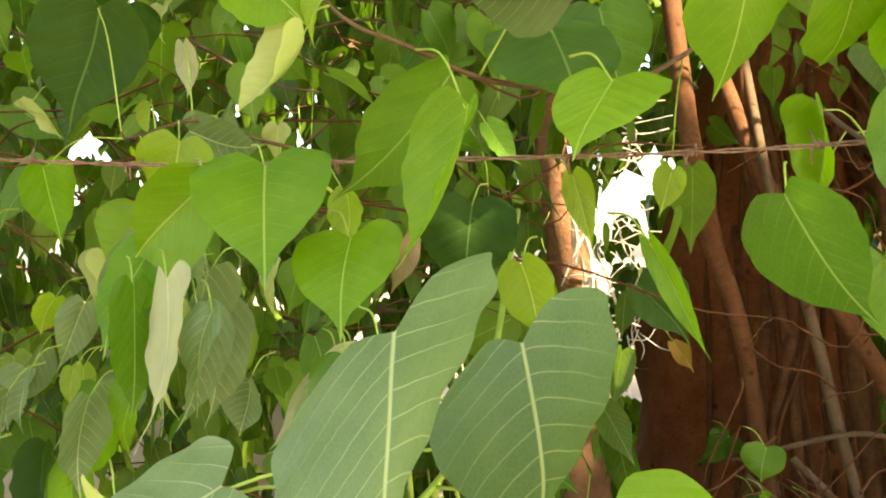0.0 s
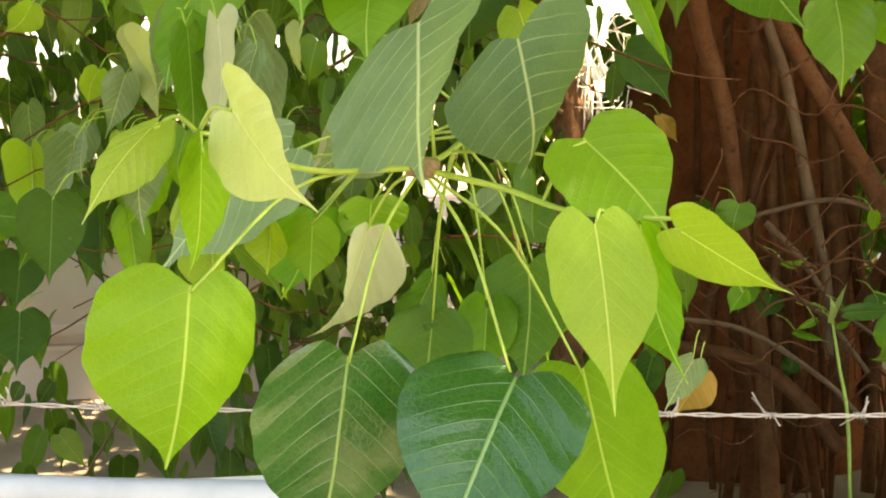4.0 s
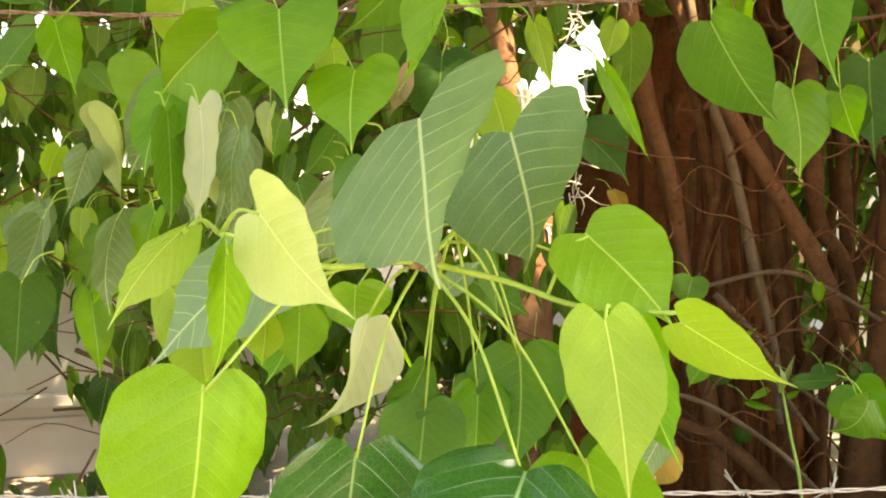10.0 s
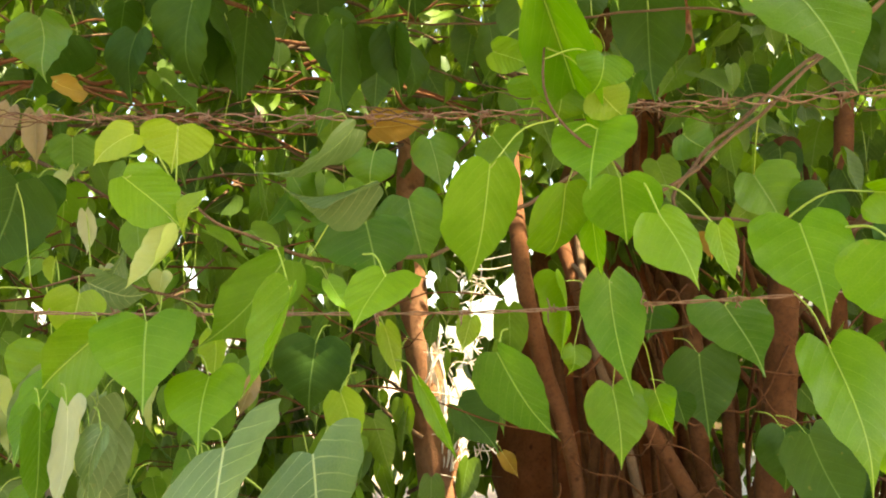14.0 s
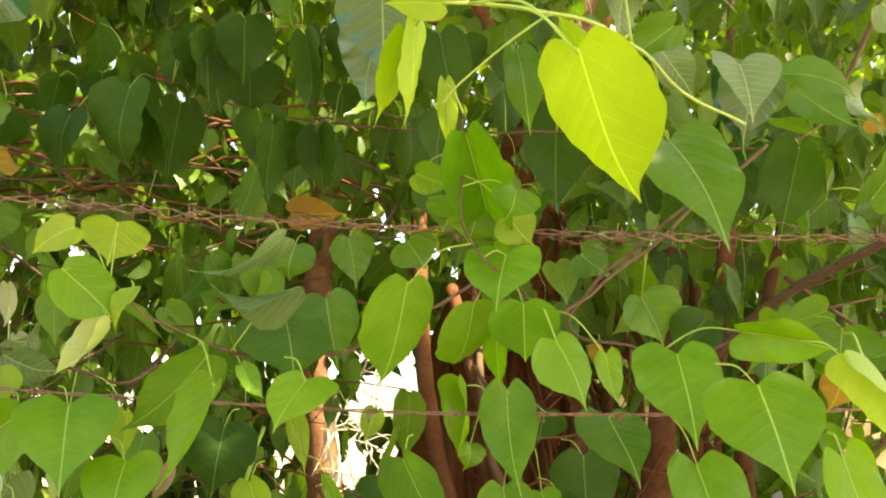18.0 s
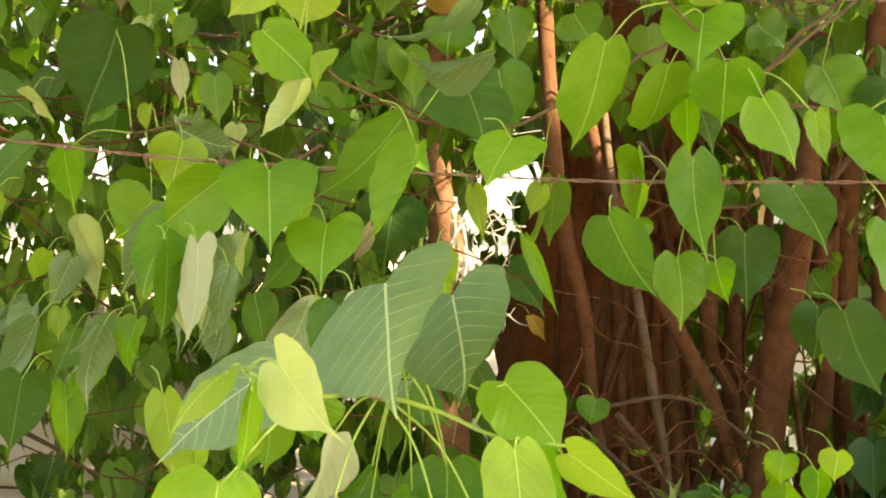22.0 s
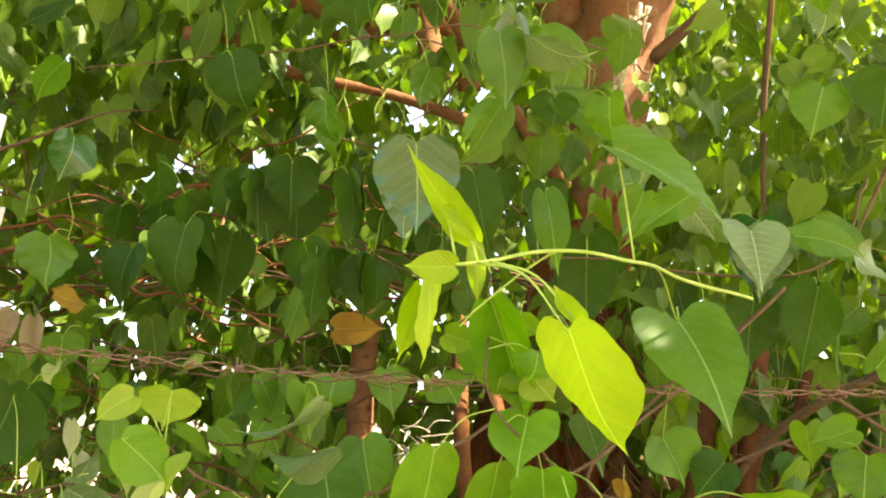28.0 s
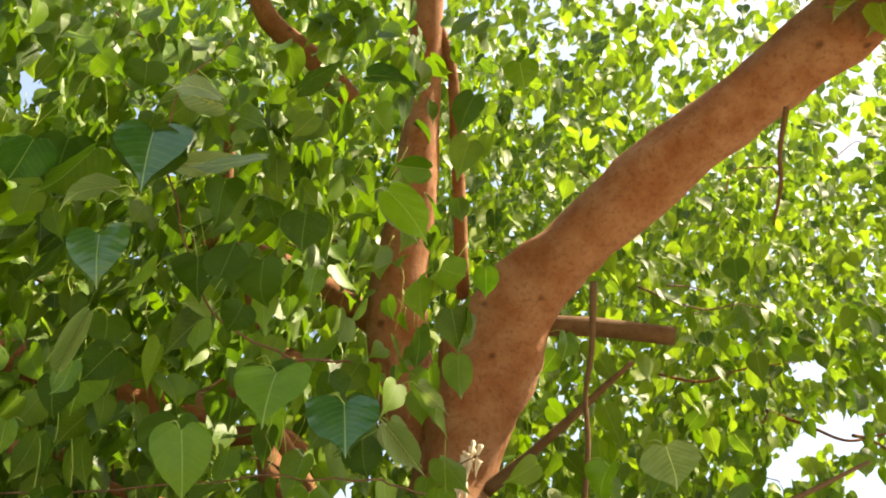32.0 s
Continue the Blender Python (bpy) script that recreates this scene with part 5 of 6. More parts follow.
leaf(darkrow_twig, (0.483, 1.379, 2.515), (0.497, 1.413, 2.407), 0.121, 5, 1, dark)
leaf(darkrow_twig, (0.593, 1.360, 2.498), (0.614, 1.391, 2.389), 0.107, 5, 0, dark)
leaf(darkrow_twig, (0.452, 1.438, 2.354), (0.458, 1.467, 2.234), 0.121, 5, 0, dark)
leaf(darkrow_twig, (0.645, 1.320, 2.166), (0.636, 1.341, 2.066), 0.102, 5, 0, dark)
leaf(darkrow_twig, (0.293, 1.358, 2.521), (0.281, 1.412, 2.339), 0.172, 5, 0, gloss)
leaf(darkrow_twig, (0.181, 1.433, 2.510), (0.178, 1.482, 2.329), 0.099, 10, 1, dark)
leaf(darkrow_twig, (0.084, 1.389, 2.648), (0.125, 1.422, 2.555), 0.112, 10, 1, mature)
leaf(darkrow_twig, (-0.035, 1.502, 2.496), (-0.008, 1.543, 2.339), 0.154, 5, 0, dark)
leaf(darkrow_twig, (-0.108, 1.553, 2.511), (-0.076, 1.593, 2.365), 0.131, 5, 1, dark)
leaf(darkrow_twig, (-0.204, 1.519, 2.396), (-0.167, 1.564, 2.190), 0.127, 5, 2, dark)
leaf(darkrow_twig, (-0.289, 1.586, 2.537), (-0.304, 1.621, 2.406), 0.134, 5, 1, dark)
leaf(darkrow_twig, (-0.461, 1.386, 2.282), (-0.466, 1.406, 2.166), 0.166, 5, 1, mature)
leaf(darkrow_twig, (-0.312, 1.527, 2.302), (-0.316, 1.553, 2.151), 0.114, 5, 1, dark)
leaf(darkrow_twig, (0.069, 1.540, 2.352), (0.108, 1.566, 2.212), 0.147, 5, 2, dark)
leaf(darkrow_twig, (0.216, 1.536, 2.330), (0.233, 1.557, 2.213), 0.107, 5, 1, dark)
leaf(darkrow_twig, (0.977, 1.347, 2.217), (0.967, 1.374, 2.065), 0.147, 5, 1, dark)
leaf(darkrow_twig, (1.167, 1.196, 2.410), (1.283, 1.144, 2.320), 0.108, 10, 1, mature)
leaf(darkrow_twig, (0.553, 1.213, 2.425), (0.591, 1.246, 2.260), 0.090, 15, 0, mature)
leaf(darkrow_twig, (0.173, 1.856, 2.199), (0.307, 1.838, 2.210), 0.086, 20, 1, orange)
leaf(darkrow_twig, (1.366, 1.232, 2.375), (1.401, 1.215, 2.353), 0.044, 10, 2, orange)
leaf(darkrow_twig, (1.459, 1.258, 1.950), (1.469, 1.254, 1.907), 0.035, 10, 3, orange)
leaf(darkrow_twig, (0.502, 2.059, 1.404), (0.535, 2.020, 1.349), 0.042, 30, 6, orange)
leaf(darkrow_twig, (0.724, 1.201, 1.845), (0.724, 1.202, 1.798), 0.033, 20, 3, orange)
wide_leaf(darkrow_twig, (-0.442, 1.420, 2.170), (-0.369, 1.454, 2.163), (-0.402, 1.422, 2.128), (-0.418, 1.458, 2.186), 6, orange, 0.5)

upper_twig = twig(.0040, .0016, (1.344, 2.550, 3.365), (0.768, 1.788, 3.093), (0.394, 1.547, 2.946), (-0.022, 1.512, 2.813), (-0.463, 1.503, 2.709))
leaf(upper_twig, (0.446, 1.151, 2.779), (0.475, 1.219, 2.615), 0.117, 5, 0, mature)
leaf(upper_twig, (0.491, 1.122, 2.733), (0.633, 1.118, 2.698), 0.064, 20, 4, mature)
leaf(upper_twig, (0.462, 1.218, 2.626), (0.362, 1.282, 2.515), 0.079, 15, 1, mature)
leaf(upper_twig, (0.572, 1.185, 2.633), (0.788, 1.169, 2.536), 0.083, 15, 2, mature)
leaf(upper_twig, (0.742, 1.136, 2.428), (0.709, 1.177, 2.332), 0.079, 25, 2, mature)
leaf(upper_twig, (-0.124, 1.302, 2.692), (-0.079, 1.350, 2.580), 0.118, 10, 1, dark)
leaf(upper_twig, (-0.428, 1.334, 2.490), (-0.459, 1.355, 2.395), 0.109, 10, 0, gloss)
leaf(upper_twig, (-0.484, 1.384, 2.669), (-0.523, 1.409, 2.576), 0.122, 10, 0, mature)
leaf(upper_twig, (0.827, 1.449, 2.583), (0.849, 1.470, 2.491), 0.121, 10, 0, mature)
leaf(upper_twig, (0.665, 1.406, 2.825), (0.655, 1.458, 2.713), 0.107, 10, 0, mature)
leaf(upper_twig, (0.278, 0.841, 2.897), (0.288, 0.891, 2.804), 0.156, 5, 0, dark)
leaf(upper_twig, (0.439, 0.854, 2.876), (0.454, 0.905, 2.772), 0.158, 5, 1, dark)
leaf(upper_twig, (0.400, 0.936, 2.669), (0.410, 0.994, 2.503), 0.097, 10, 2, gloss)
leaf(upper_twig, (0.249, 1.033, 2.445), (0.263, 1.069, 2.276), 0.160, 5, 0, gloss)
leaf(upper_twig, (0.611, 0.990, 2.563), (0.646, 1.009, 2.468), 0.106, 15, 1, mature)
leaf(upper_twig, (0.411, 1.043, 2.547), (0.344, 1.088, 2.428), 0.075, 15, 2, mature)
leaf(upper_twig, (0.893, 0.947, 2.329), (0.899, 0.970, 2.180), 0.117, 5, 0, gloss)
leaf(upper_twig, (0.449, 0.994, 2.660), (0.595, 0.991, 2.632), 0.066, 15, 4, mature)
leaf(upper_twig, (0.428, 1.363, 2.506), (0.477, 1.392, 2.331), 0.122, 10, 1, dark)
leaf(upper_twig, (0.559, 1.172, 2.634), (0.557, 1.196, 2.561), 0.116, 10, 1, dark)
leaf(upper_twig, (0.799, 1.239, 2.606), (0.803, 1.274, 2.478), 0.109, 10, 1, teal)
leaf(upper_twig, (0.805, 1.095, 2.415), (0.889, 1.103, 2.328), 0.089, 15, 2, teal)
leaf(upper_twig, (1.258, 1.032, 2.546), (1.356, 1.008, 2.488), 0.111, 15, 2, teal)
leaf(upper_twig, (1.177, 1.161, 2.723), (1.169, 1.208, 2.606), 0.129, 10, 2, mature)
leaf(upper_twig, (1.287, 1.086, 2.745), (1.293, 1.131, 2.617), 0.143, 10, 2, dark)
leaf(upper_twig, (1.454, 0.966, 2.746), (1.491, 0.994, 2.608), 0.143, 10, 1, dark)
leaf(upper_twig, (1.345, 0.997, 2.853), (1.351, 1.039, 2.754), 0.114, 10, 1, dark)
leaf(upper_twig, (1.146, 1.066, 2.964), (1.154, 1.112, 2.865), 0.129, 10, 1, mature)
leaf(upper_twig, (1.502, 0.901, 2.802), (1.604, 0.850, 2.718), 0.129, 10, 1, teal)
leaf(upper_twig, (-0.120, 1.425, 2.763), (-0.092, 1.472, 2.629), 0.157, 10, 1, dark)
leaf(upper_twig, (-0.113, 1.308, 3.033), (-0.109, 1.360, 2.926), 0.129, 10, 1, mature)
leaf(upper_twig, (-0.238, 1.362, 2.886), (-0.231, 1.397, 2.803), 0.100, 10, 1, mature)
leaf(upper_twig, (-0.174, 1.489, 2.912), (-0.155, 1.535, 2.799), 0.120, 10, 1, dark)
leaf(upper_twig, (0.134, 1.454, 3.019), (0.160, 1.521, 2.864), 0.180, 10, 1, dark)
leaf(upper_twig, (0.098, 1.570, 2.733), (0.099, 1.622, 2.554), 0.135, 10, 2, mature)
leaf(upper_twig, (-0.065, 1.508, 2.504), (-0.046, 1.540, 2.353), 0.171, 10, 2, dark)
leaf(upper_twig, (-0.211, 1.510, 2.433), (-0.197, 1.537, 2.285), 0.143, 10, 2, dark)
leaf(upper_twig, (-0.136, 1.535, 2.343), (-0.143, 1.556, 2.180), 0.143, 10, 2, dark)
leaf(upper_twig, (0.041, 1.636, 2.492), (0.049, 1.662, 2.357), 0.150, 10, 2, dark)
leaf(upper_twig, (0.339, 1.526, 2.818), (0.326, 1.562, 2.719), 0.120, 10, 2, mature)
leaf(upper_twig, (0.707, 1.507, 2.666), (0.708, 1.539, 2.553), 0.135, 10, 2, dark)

top_twig = twig(.0040, .0016, (0.646, 1.685, 3.407), (0.233, 1.223, 3.156), (0.048, 1.029, 3.263), (-0.053, 0.770, 3.411), (0.038, 0.715, 3.647))
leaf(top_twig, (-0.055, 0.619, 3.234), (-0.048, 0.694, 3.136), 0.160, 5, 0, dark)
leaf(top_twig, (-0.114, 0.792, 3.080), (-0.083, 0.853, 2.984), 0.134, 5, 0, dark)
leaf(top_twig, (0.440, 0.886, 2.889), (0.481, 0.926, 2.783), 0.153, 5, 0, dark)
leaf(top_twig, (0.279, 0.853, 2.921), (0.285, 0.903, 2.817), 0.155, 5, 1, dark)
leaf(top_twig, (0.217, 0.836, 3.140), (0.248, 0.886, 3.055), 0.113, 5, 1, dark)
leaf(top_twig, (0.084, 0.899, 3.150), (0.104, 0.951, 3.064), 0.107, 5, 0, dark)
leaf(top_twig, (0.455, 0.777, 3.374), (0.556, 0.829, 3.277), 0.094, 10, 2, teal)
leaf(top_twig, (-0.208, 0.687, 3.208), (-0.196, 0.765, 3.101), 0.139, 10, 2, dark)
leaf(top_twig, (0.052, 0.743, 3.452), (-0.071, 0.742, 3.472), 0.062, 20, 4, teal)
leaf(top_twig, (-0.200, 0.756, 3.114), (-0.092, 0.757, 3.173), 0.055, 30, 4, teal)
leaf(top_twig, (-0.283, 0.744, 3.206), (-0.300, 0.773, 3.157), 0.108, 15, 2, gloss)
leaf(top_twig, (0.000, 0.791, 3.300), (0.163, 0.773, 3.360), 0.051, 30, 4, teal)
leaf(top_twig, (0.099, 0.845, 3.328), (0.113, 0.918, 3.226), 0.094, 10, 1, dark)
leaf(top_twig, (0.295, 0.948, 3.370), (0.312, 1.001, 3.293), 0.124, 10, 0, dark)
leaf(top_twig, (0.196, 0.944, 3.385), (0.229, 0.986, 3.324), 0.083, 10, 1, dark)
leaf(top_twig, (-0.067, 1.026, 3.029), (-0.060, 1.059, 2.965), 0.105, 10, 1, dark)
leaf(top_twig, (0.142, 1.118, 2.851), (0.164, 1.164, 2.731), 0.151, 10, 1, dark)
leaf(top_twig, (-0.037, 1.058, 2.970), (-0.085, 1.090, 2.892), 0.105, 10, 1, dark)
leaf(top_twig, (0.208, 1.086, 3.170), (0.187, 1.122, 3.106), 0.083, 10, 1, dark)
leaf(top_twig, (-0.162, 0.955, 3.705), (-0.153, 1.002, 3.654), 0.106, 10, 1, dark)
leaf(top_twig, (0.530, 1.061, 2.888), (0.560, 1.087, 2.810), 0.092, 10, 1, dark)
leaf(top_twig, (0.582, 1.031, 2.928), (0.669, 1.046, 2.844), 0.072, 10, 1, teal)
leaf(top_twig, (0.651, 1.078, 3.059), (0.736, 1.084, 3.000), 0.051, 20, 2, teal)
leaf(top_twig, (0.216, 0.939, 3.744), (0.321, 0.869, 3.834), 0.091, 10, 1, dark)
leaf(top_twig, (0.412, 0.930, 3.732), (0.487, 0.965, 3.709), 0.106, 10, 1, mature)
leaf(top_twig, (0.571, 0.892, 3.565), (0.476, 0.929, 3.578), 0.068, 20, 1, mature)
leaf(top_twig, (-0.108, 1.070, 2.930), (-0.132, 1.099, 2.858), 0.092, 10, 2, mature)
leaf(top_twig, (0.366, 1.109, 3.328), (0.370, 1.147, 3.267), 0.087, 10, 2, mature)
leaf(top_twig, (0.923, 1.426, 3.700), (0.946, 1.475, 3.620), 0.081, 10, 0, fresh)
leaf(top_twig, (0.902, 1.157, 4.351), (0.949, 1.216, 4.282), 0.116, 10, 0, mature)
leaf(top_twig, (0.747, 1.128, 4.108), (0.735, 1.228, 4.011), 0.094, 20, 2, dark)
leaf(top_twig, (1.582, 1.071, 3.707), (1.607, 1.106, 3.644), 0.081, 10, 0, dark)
leaf(top_twig, (1.277, 1.606, 3.655), (1.280, 1.656, 3.574), 0.116, 10, 0, mature)
leaf(top_twig, (1.312, 1.072, 3.050), (1.352, 1.098, 2.948), 0.167, 10, 0, teal)
leaf(top_twig, (1.203, 1.172, 2.973), (1.207, 1.214, 2.870), 0.137, 10, 0, teal)
wide_leaf(top_twig, (-0.053, 0.620, 3.225), (-0.040, 0.592, 3.067), (0.027, 0.579, 3.188), (-0.116, 0.600, 3.170), 0, gloss, 0.3)
wide_leaf(top_twig, (-0.249, 0.620, 3.138), (-0.287, 0.719, 3.092), (-0.215, 0.679, 3.132), (-0.307, 0.629, 3.096), 0, gloss, 0.3)
wide_leaf(top_twig, (-0.149, 0.660, 3.184), (-0.243, 0.745, 3.098), (-0.148, 0.748, 3.154), (-0.202, 0.640, 3.116), 0, mature, 0.3)
wide_leaf(top_twig, (-0.071, 0.550, 3.032), (-0.160, 0.580, 2.979), (-0.109, 0.605, 3.018), (-0.118, 0.523, 2.993), 4, teal, 0.4)
wide_leaf(top_twig, (0.050, 0.600, 3.338), (-0.053, 0.611, 3.347), (-0.005, 0.590, 3.300), (0.003, 0.619, 3.378), 4, teal, 0.4)
wide_leaf(top_twig, (0.164, 0.600, 3.225), (0.009, 0.657, 3.193), (0.089, 0.592, 3.153), (0.089, 0.666, 3.254), 2, teal, 0.2)
wide_leaf(top_twig, (0.434, 0.700, 3.305), (0.555, 0.743, 3.226), (0.525, 0.733, 3.322), (0.459, 0.704, 3.213), 0, fresh, 0.3)
wide_leaf(top_twig, (0.348, 0.700, 3.622), (0.486, 0.700, 3.616), (0.412, 0.648, 3.597), (0.415, 0.747, 3.642), 4, gloss, 0.3)
wide_leaf(top_twig, (0.394, 0.600, 2.745), (0.402, 0.558, 2.629), (0.455, 0.570, 2.715), (0.332, 0.600, 2.696), 0, gloss, 0.4)
wide_leaf(top_twig, (0.272, 0.620, 2.782), (0.259, 0.570, 2.655), (0.327, 0.573, 2.746), (0.203, 0.618, 2.740), 0, mature, 0.4)
wide_leaf(top_twig, (0.498, 0.700, 2.765), (0.596, 0.765, 2.715), (0.556, 0.691, 2.746), (0.521, 0.718, 2.709), 2, teal, 0.2)
wide_leaf(top_twig, (-0.053, 0.600, 2.808), (-0.088, 0.717, 2.715), (-0.050, 0.622, 2.742), (-0.085, 0.618, 2.752), 3, teal, 0.2)
wide_leaf(top_twig, (-0.088, 0.650, 2.988), (-0.062, 0.645, 2.875), (-0.029, 0.621, 2.967), (-0.131, 0.645, 2.941), 0, gloss, 0.4)
wide_leaf(top_twig, (0.138, 0.600, 2.635), (0.168, 0.618, 2.524), (0.193, 0.610, 2.613), (0.098, 0.595, 2.585), 0, mature, 0.6)
wide_leaf(top_twig, (0.139, 0.800, 3.055), (0.152, 0.794, 3.155), (0.188, 0.782, 3.086), (0.101, 0.798, 3.098), 5, dark, 0.5)
wide_leaf(top_twig, (0.370, 0.900, 2.622), (0.397, 0.941, 2.490), (0.424, 0.925, 2.592), (0.328, 0.905, 2.566), 0, mature, 0.2)
wide_leaf(top_twig, (0.420, 0.900, 2.629), (0.553, 0.898, 2.597), (0.478, 0.844, 2.610), (0.485, 0.951, 2.602), 4, teal, 0.2)
wide_leaf(top_twig, (0.497, 1.100, 2.966), (0.487, 0.992, 2.828), (0.558, 1.041, 2.932), (0.393, 1.064, 2.929), 0, gloss, 0.4)
wide_leaf(top_twig, (-0.153, 1.200, 2.943), (-0.128, 1.242, 2.858), (-0.089, 1.199, 2.927), (-0.177, 1.235, 2.916), 0, dark, 0.4)
wide_leaf(top_twig, (0.794, 0.800, 2.267), (0.781, 0.738, 2.154), (0.838, 0.753, 2.242), (0.727, 0.770, 2.246), 0, teal, 0.4)


# ---- foliage further back ----
GAPS = []


def opening(near, far, spread):
    """Clears leaves along a line of sight from the camera, in a cone widening from the near to the far point and
    beyond.
    """
    GAPS.append((Vector(near), (Vector(far) - Vector(near)).normalized(), spread))


# Each opening is placed to fit the camera's view of a bright gap.
opening((0.155, 0.685, 1.573), (0.442, 2.664, 1.537), 0.018)
opening((0.169, 0.682, 1.632), (0.484, 2.655, 1.712), 0.012)
opening((0.198, 0.671, 1.480), (0.573, 2.623, 1.257), 0.014)
opening((0.061, 0.444, 1.611), (0.414, 2.716, 1.565), 0.014)
opening((-0.075, 0.447, 1.496), (-0.038, 2.428, 1.226), 0.008)
opening((0.239, 0.553, 1.530), (0.590, 2.709, 1.267), 0.014)
opening((0.213, 0.563, 1.698), (0.505, 2.741, 1.805), 0.01)
opening((-0.010, 0.531, 1.592), (0.179, 2.522, 1.562), 0.012)
opening((-0.019, 0.795, 1.315), (-0.029, 2.742, 0.859), 0.012)
opening((-0.028, 0.814, 1.428), (-0.054, 2.801, 1.197), 0.008)
opening((-0.036, 1.073, 1.397), (-0.033, 3.055, 1.129), 0.01)
opening((-0.010, 1.048, 1.274), (0.045, 2.980, 0.762), 0.012)
opening((0.385, 0.378, 1.514), (1.466, 2.281, 1.291), 0.014)
opening((0.138, 0.334, 2.027), (0.382, 2.287, 2.385), 0.012)
opening((0.340, 0.211, 2.256), (1.185, 2.430, 3.317), 0.01)
opening((0.216, 0.795, 1.620), (0.622, 2.743, 1.822), 0.022)
opening((0.207, 0.802, 1.548), (0.592, 2.764, 1.608), 0.02)
opening((0.219, 0.799, 1.480), (0.629, 2.755, 1.403), 0.016)
opening((0.213, 0.796, 1.415), (0.612, 2.745, 1.209), 0.016)
opening((0.150, 0.343, 1.558), (0.588, 2.684, 1.262), 0.016)
opening((0.102, 0.357, 1.631), (0.425, 2.733, 1.512), 0.014)
opening((0.499, 0.213, 1.629), (1.777, 2.241, 1.503), 0.02)
opening((0.511, 0.202, 1.586), (1.817, 2.202, 1.357), 0.02)
opening((-0.242, 0.341, 1.588), (-0.661, 2.288, 1.403), 0.014)
opening((-0.020, 0.338, 1.437), (0.001, 1.889, 1.048), 0.014)
opening((-0.277, 0.752, 1.522), (-0.597, 2.319, 1.511), 0.01)
opening((-0.250, 0.747, 1.386), (-0.526, 2.306, 1.159), 0.008)
opening((0.625, 0.142, 1.727), (1.748, 1.797, 1.677), 0.022)
opening((0.692, 0.093, 1.748), (1.949, 1.649, 1.740), 0.03)
opening((0.711, 0.077, 1.728), (2.007, 1.600, 1.679), 0.02)
opening((0.128, 0.807, 1.641), (0.345, 2.681, 1.873), 0.02)
opening((0.135, 0.812, 1.578), (0.365, 2.695, 1.690), 0.022)
opening((0.147, 0.812, 1.513), (0.401, 2.695, 1.501), 0.024)
opening((0.137, 0.686, 1.633), (0.388, 2.669, 1.716), 0.02)
opening((0.140, 0.687, 1.574), (0.398, 2.670, 1.539), 0.02)
opening((0.092, 0.356, 1.595), (0.380, 2.630, 1.398), 0.018)
opening((-0.408, 0.734, 1.348), (-1.057, 2.591, 0.987), 0.03)
opening((-0.413, 0.709, 1.255), (-1.071, 2.517, 0.709), 0.035)
opening((-0.405, 0.695, 1.327), (-1.062, 2.540, 0.924), 0.03)
opening((-0.439, 0.763, 1.310), (-1.228, 2.565, 0.947), 0.025)
opening((0.669, -0.088, 2.370), (3.017, 2.692, 4.030), 0.014)
opening((0.711, -0.182, 2.426), (3.062, 2.622, 4.042), 0.014)
opening((-0.083, -0.128, 2.645), (-0.910, 2.892, 5.134), 0.02)
opening((0.033, 0.176, 2.233), (-0.063, 2.095, 2.790), 0.012)
opening((-0.415, 0.681, 1.286), (-1.093, 2.500, 0.802), 0.05)
opening((-0.447, 0.686, 1.365), (-1.188, 2.515, 1.039), 0.04)
opening((-0.375, 0.711, 1.355), (-0.970, 2.588, 1.009), 0.03)
opening((0.039, 0.178, 2.229), (-0.045, 2.100, 2.777), 0.012)
opening((0.100, 0.168, 2.265), (0.137, 2.069, 2.885), 0.014)
opening((0.078, 0.188, 2.195), (0.070, 2.129, 2.676), 0.018)
opening((0.197, 0.147, 2.304), (0.427, 2.007, 3.003), 0.02)
opening((0.214, 0.193, 2.131), (0.479, 2.144, 2.482), 0.018)
opening((0.037, 0.208, 2.082), (-0.052, 2.190, 2.335), 0.014)
opening((0.094, 0.129, 2.264), (-0.026, 2.052, 2.801), 0.02)
opening((0.029, 0.125, 2.257), (-0.223, 2.039, 2.780), 0.02)
opening((0.256, 0.104, 2.333), (0.459, 1.975, 3.008), 0.018)
opening((0.332, 0.084, 2.354), (0.688, 1.918, 3.070), 0.018)
opening((0.185, 0.076, 2.414), (0.246, 1.891, 3.252), 0.015)
opening((0.163, -0.026, 2.536), (0.283, 2.545, 4.079), 0.016)
opening((0.097, 0.046, 2.393), (0.016, 2.831, 3.504), 0.012)
opening((-0.117, 0.284, 2.174), (-0.366, 2.191, 2.723), 0.018)
opening((0.245, 0.320, 1.553), (0.912, 2.605, 1.245), 0.018)
opening((0.152, 0.682, 1.515), (0.461, 2.854, 1.348), 0.02)
opening((0.201, 0.671, 1.483), (0.620, 2.817, 1.243), 0.022)
opening((0.148, 0.343, 1.556), (0.582, 2.685, 1.257), 0.02)
opening((0.145, 0.326, 1.455), (0.571, 2.624, 0.912), 0.014)
opening((0.202, 0.798, 1.416), (0.577, 2.752, 1.210), 0.022)
opening((0.094, 0.692, 1.599), (0.276, 2.884, 1.616), 0.02)
opening((0.051, 0.305, 1.607), (0.025, 2.283, 1.316), 0.018)

opening((1.025, 0.140, 2.647), (2.829, 2.185, 3.898), 0.030)
opening((0.973, 0.209, 2.602), (2.672, 2.394, 3.760), 0.022)
opening((0.941, -0.080, 2.990), (2.577, 1.524, 4.927), 0.018)
opening((1.069, 0.140, 2.579), (2.959, 2.186, 3.694), 0.028)
opening((0.980, 0.125, 2.730), (2.694, 2.139, 4.145), 0.018)
opening((0.537, 0.116, 3.063), (1.363, 2.113, 5.143), 0.012)
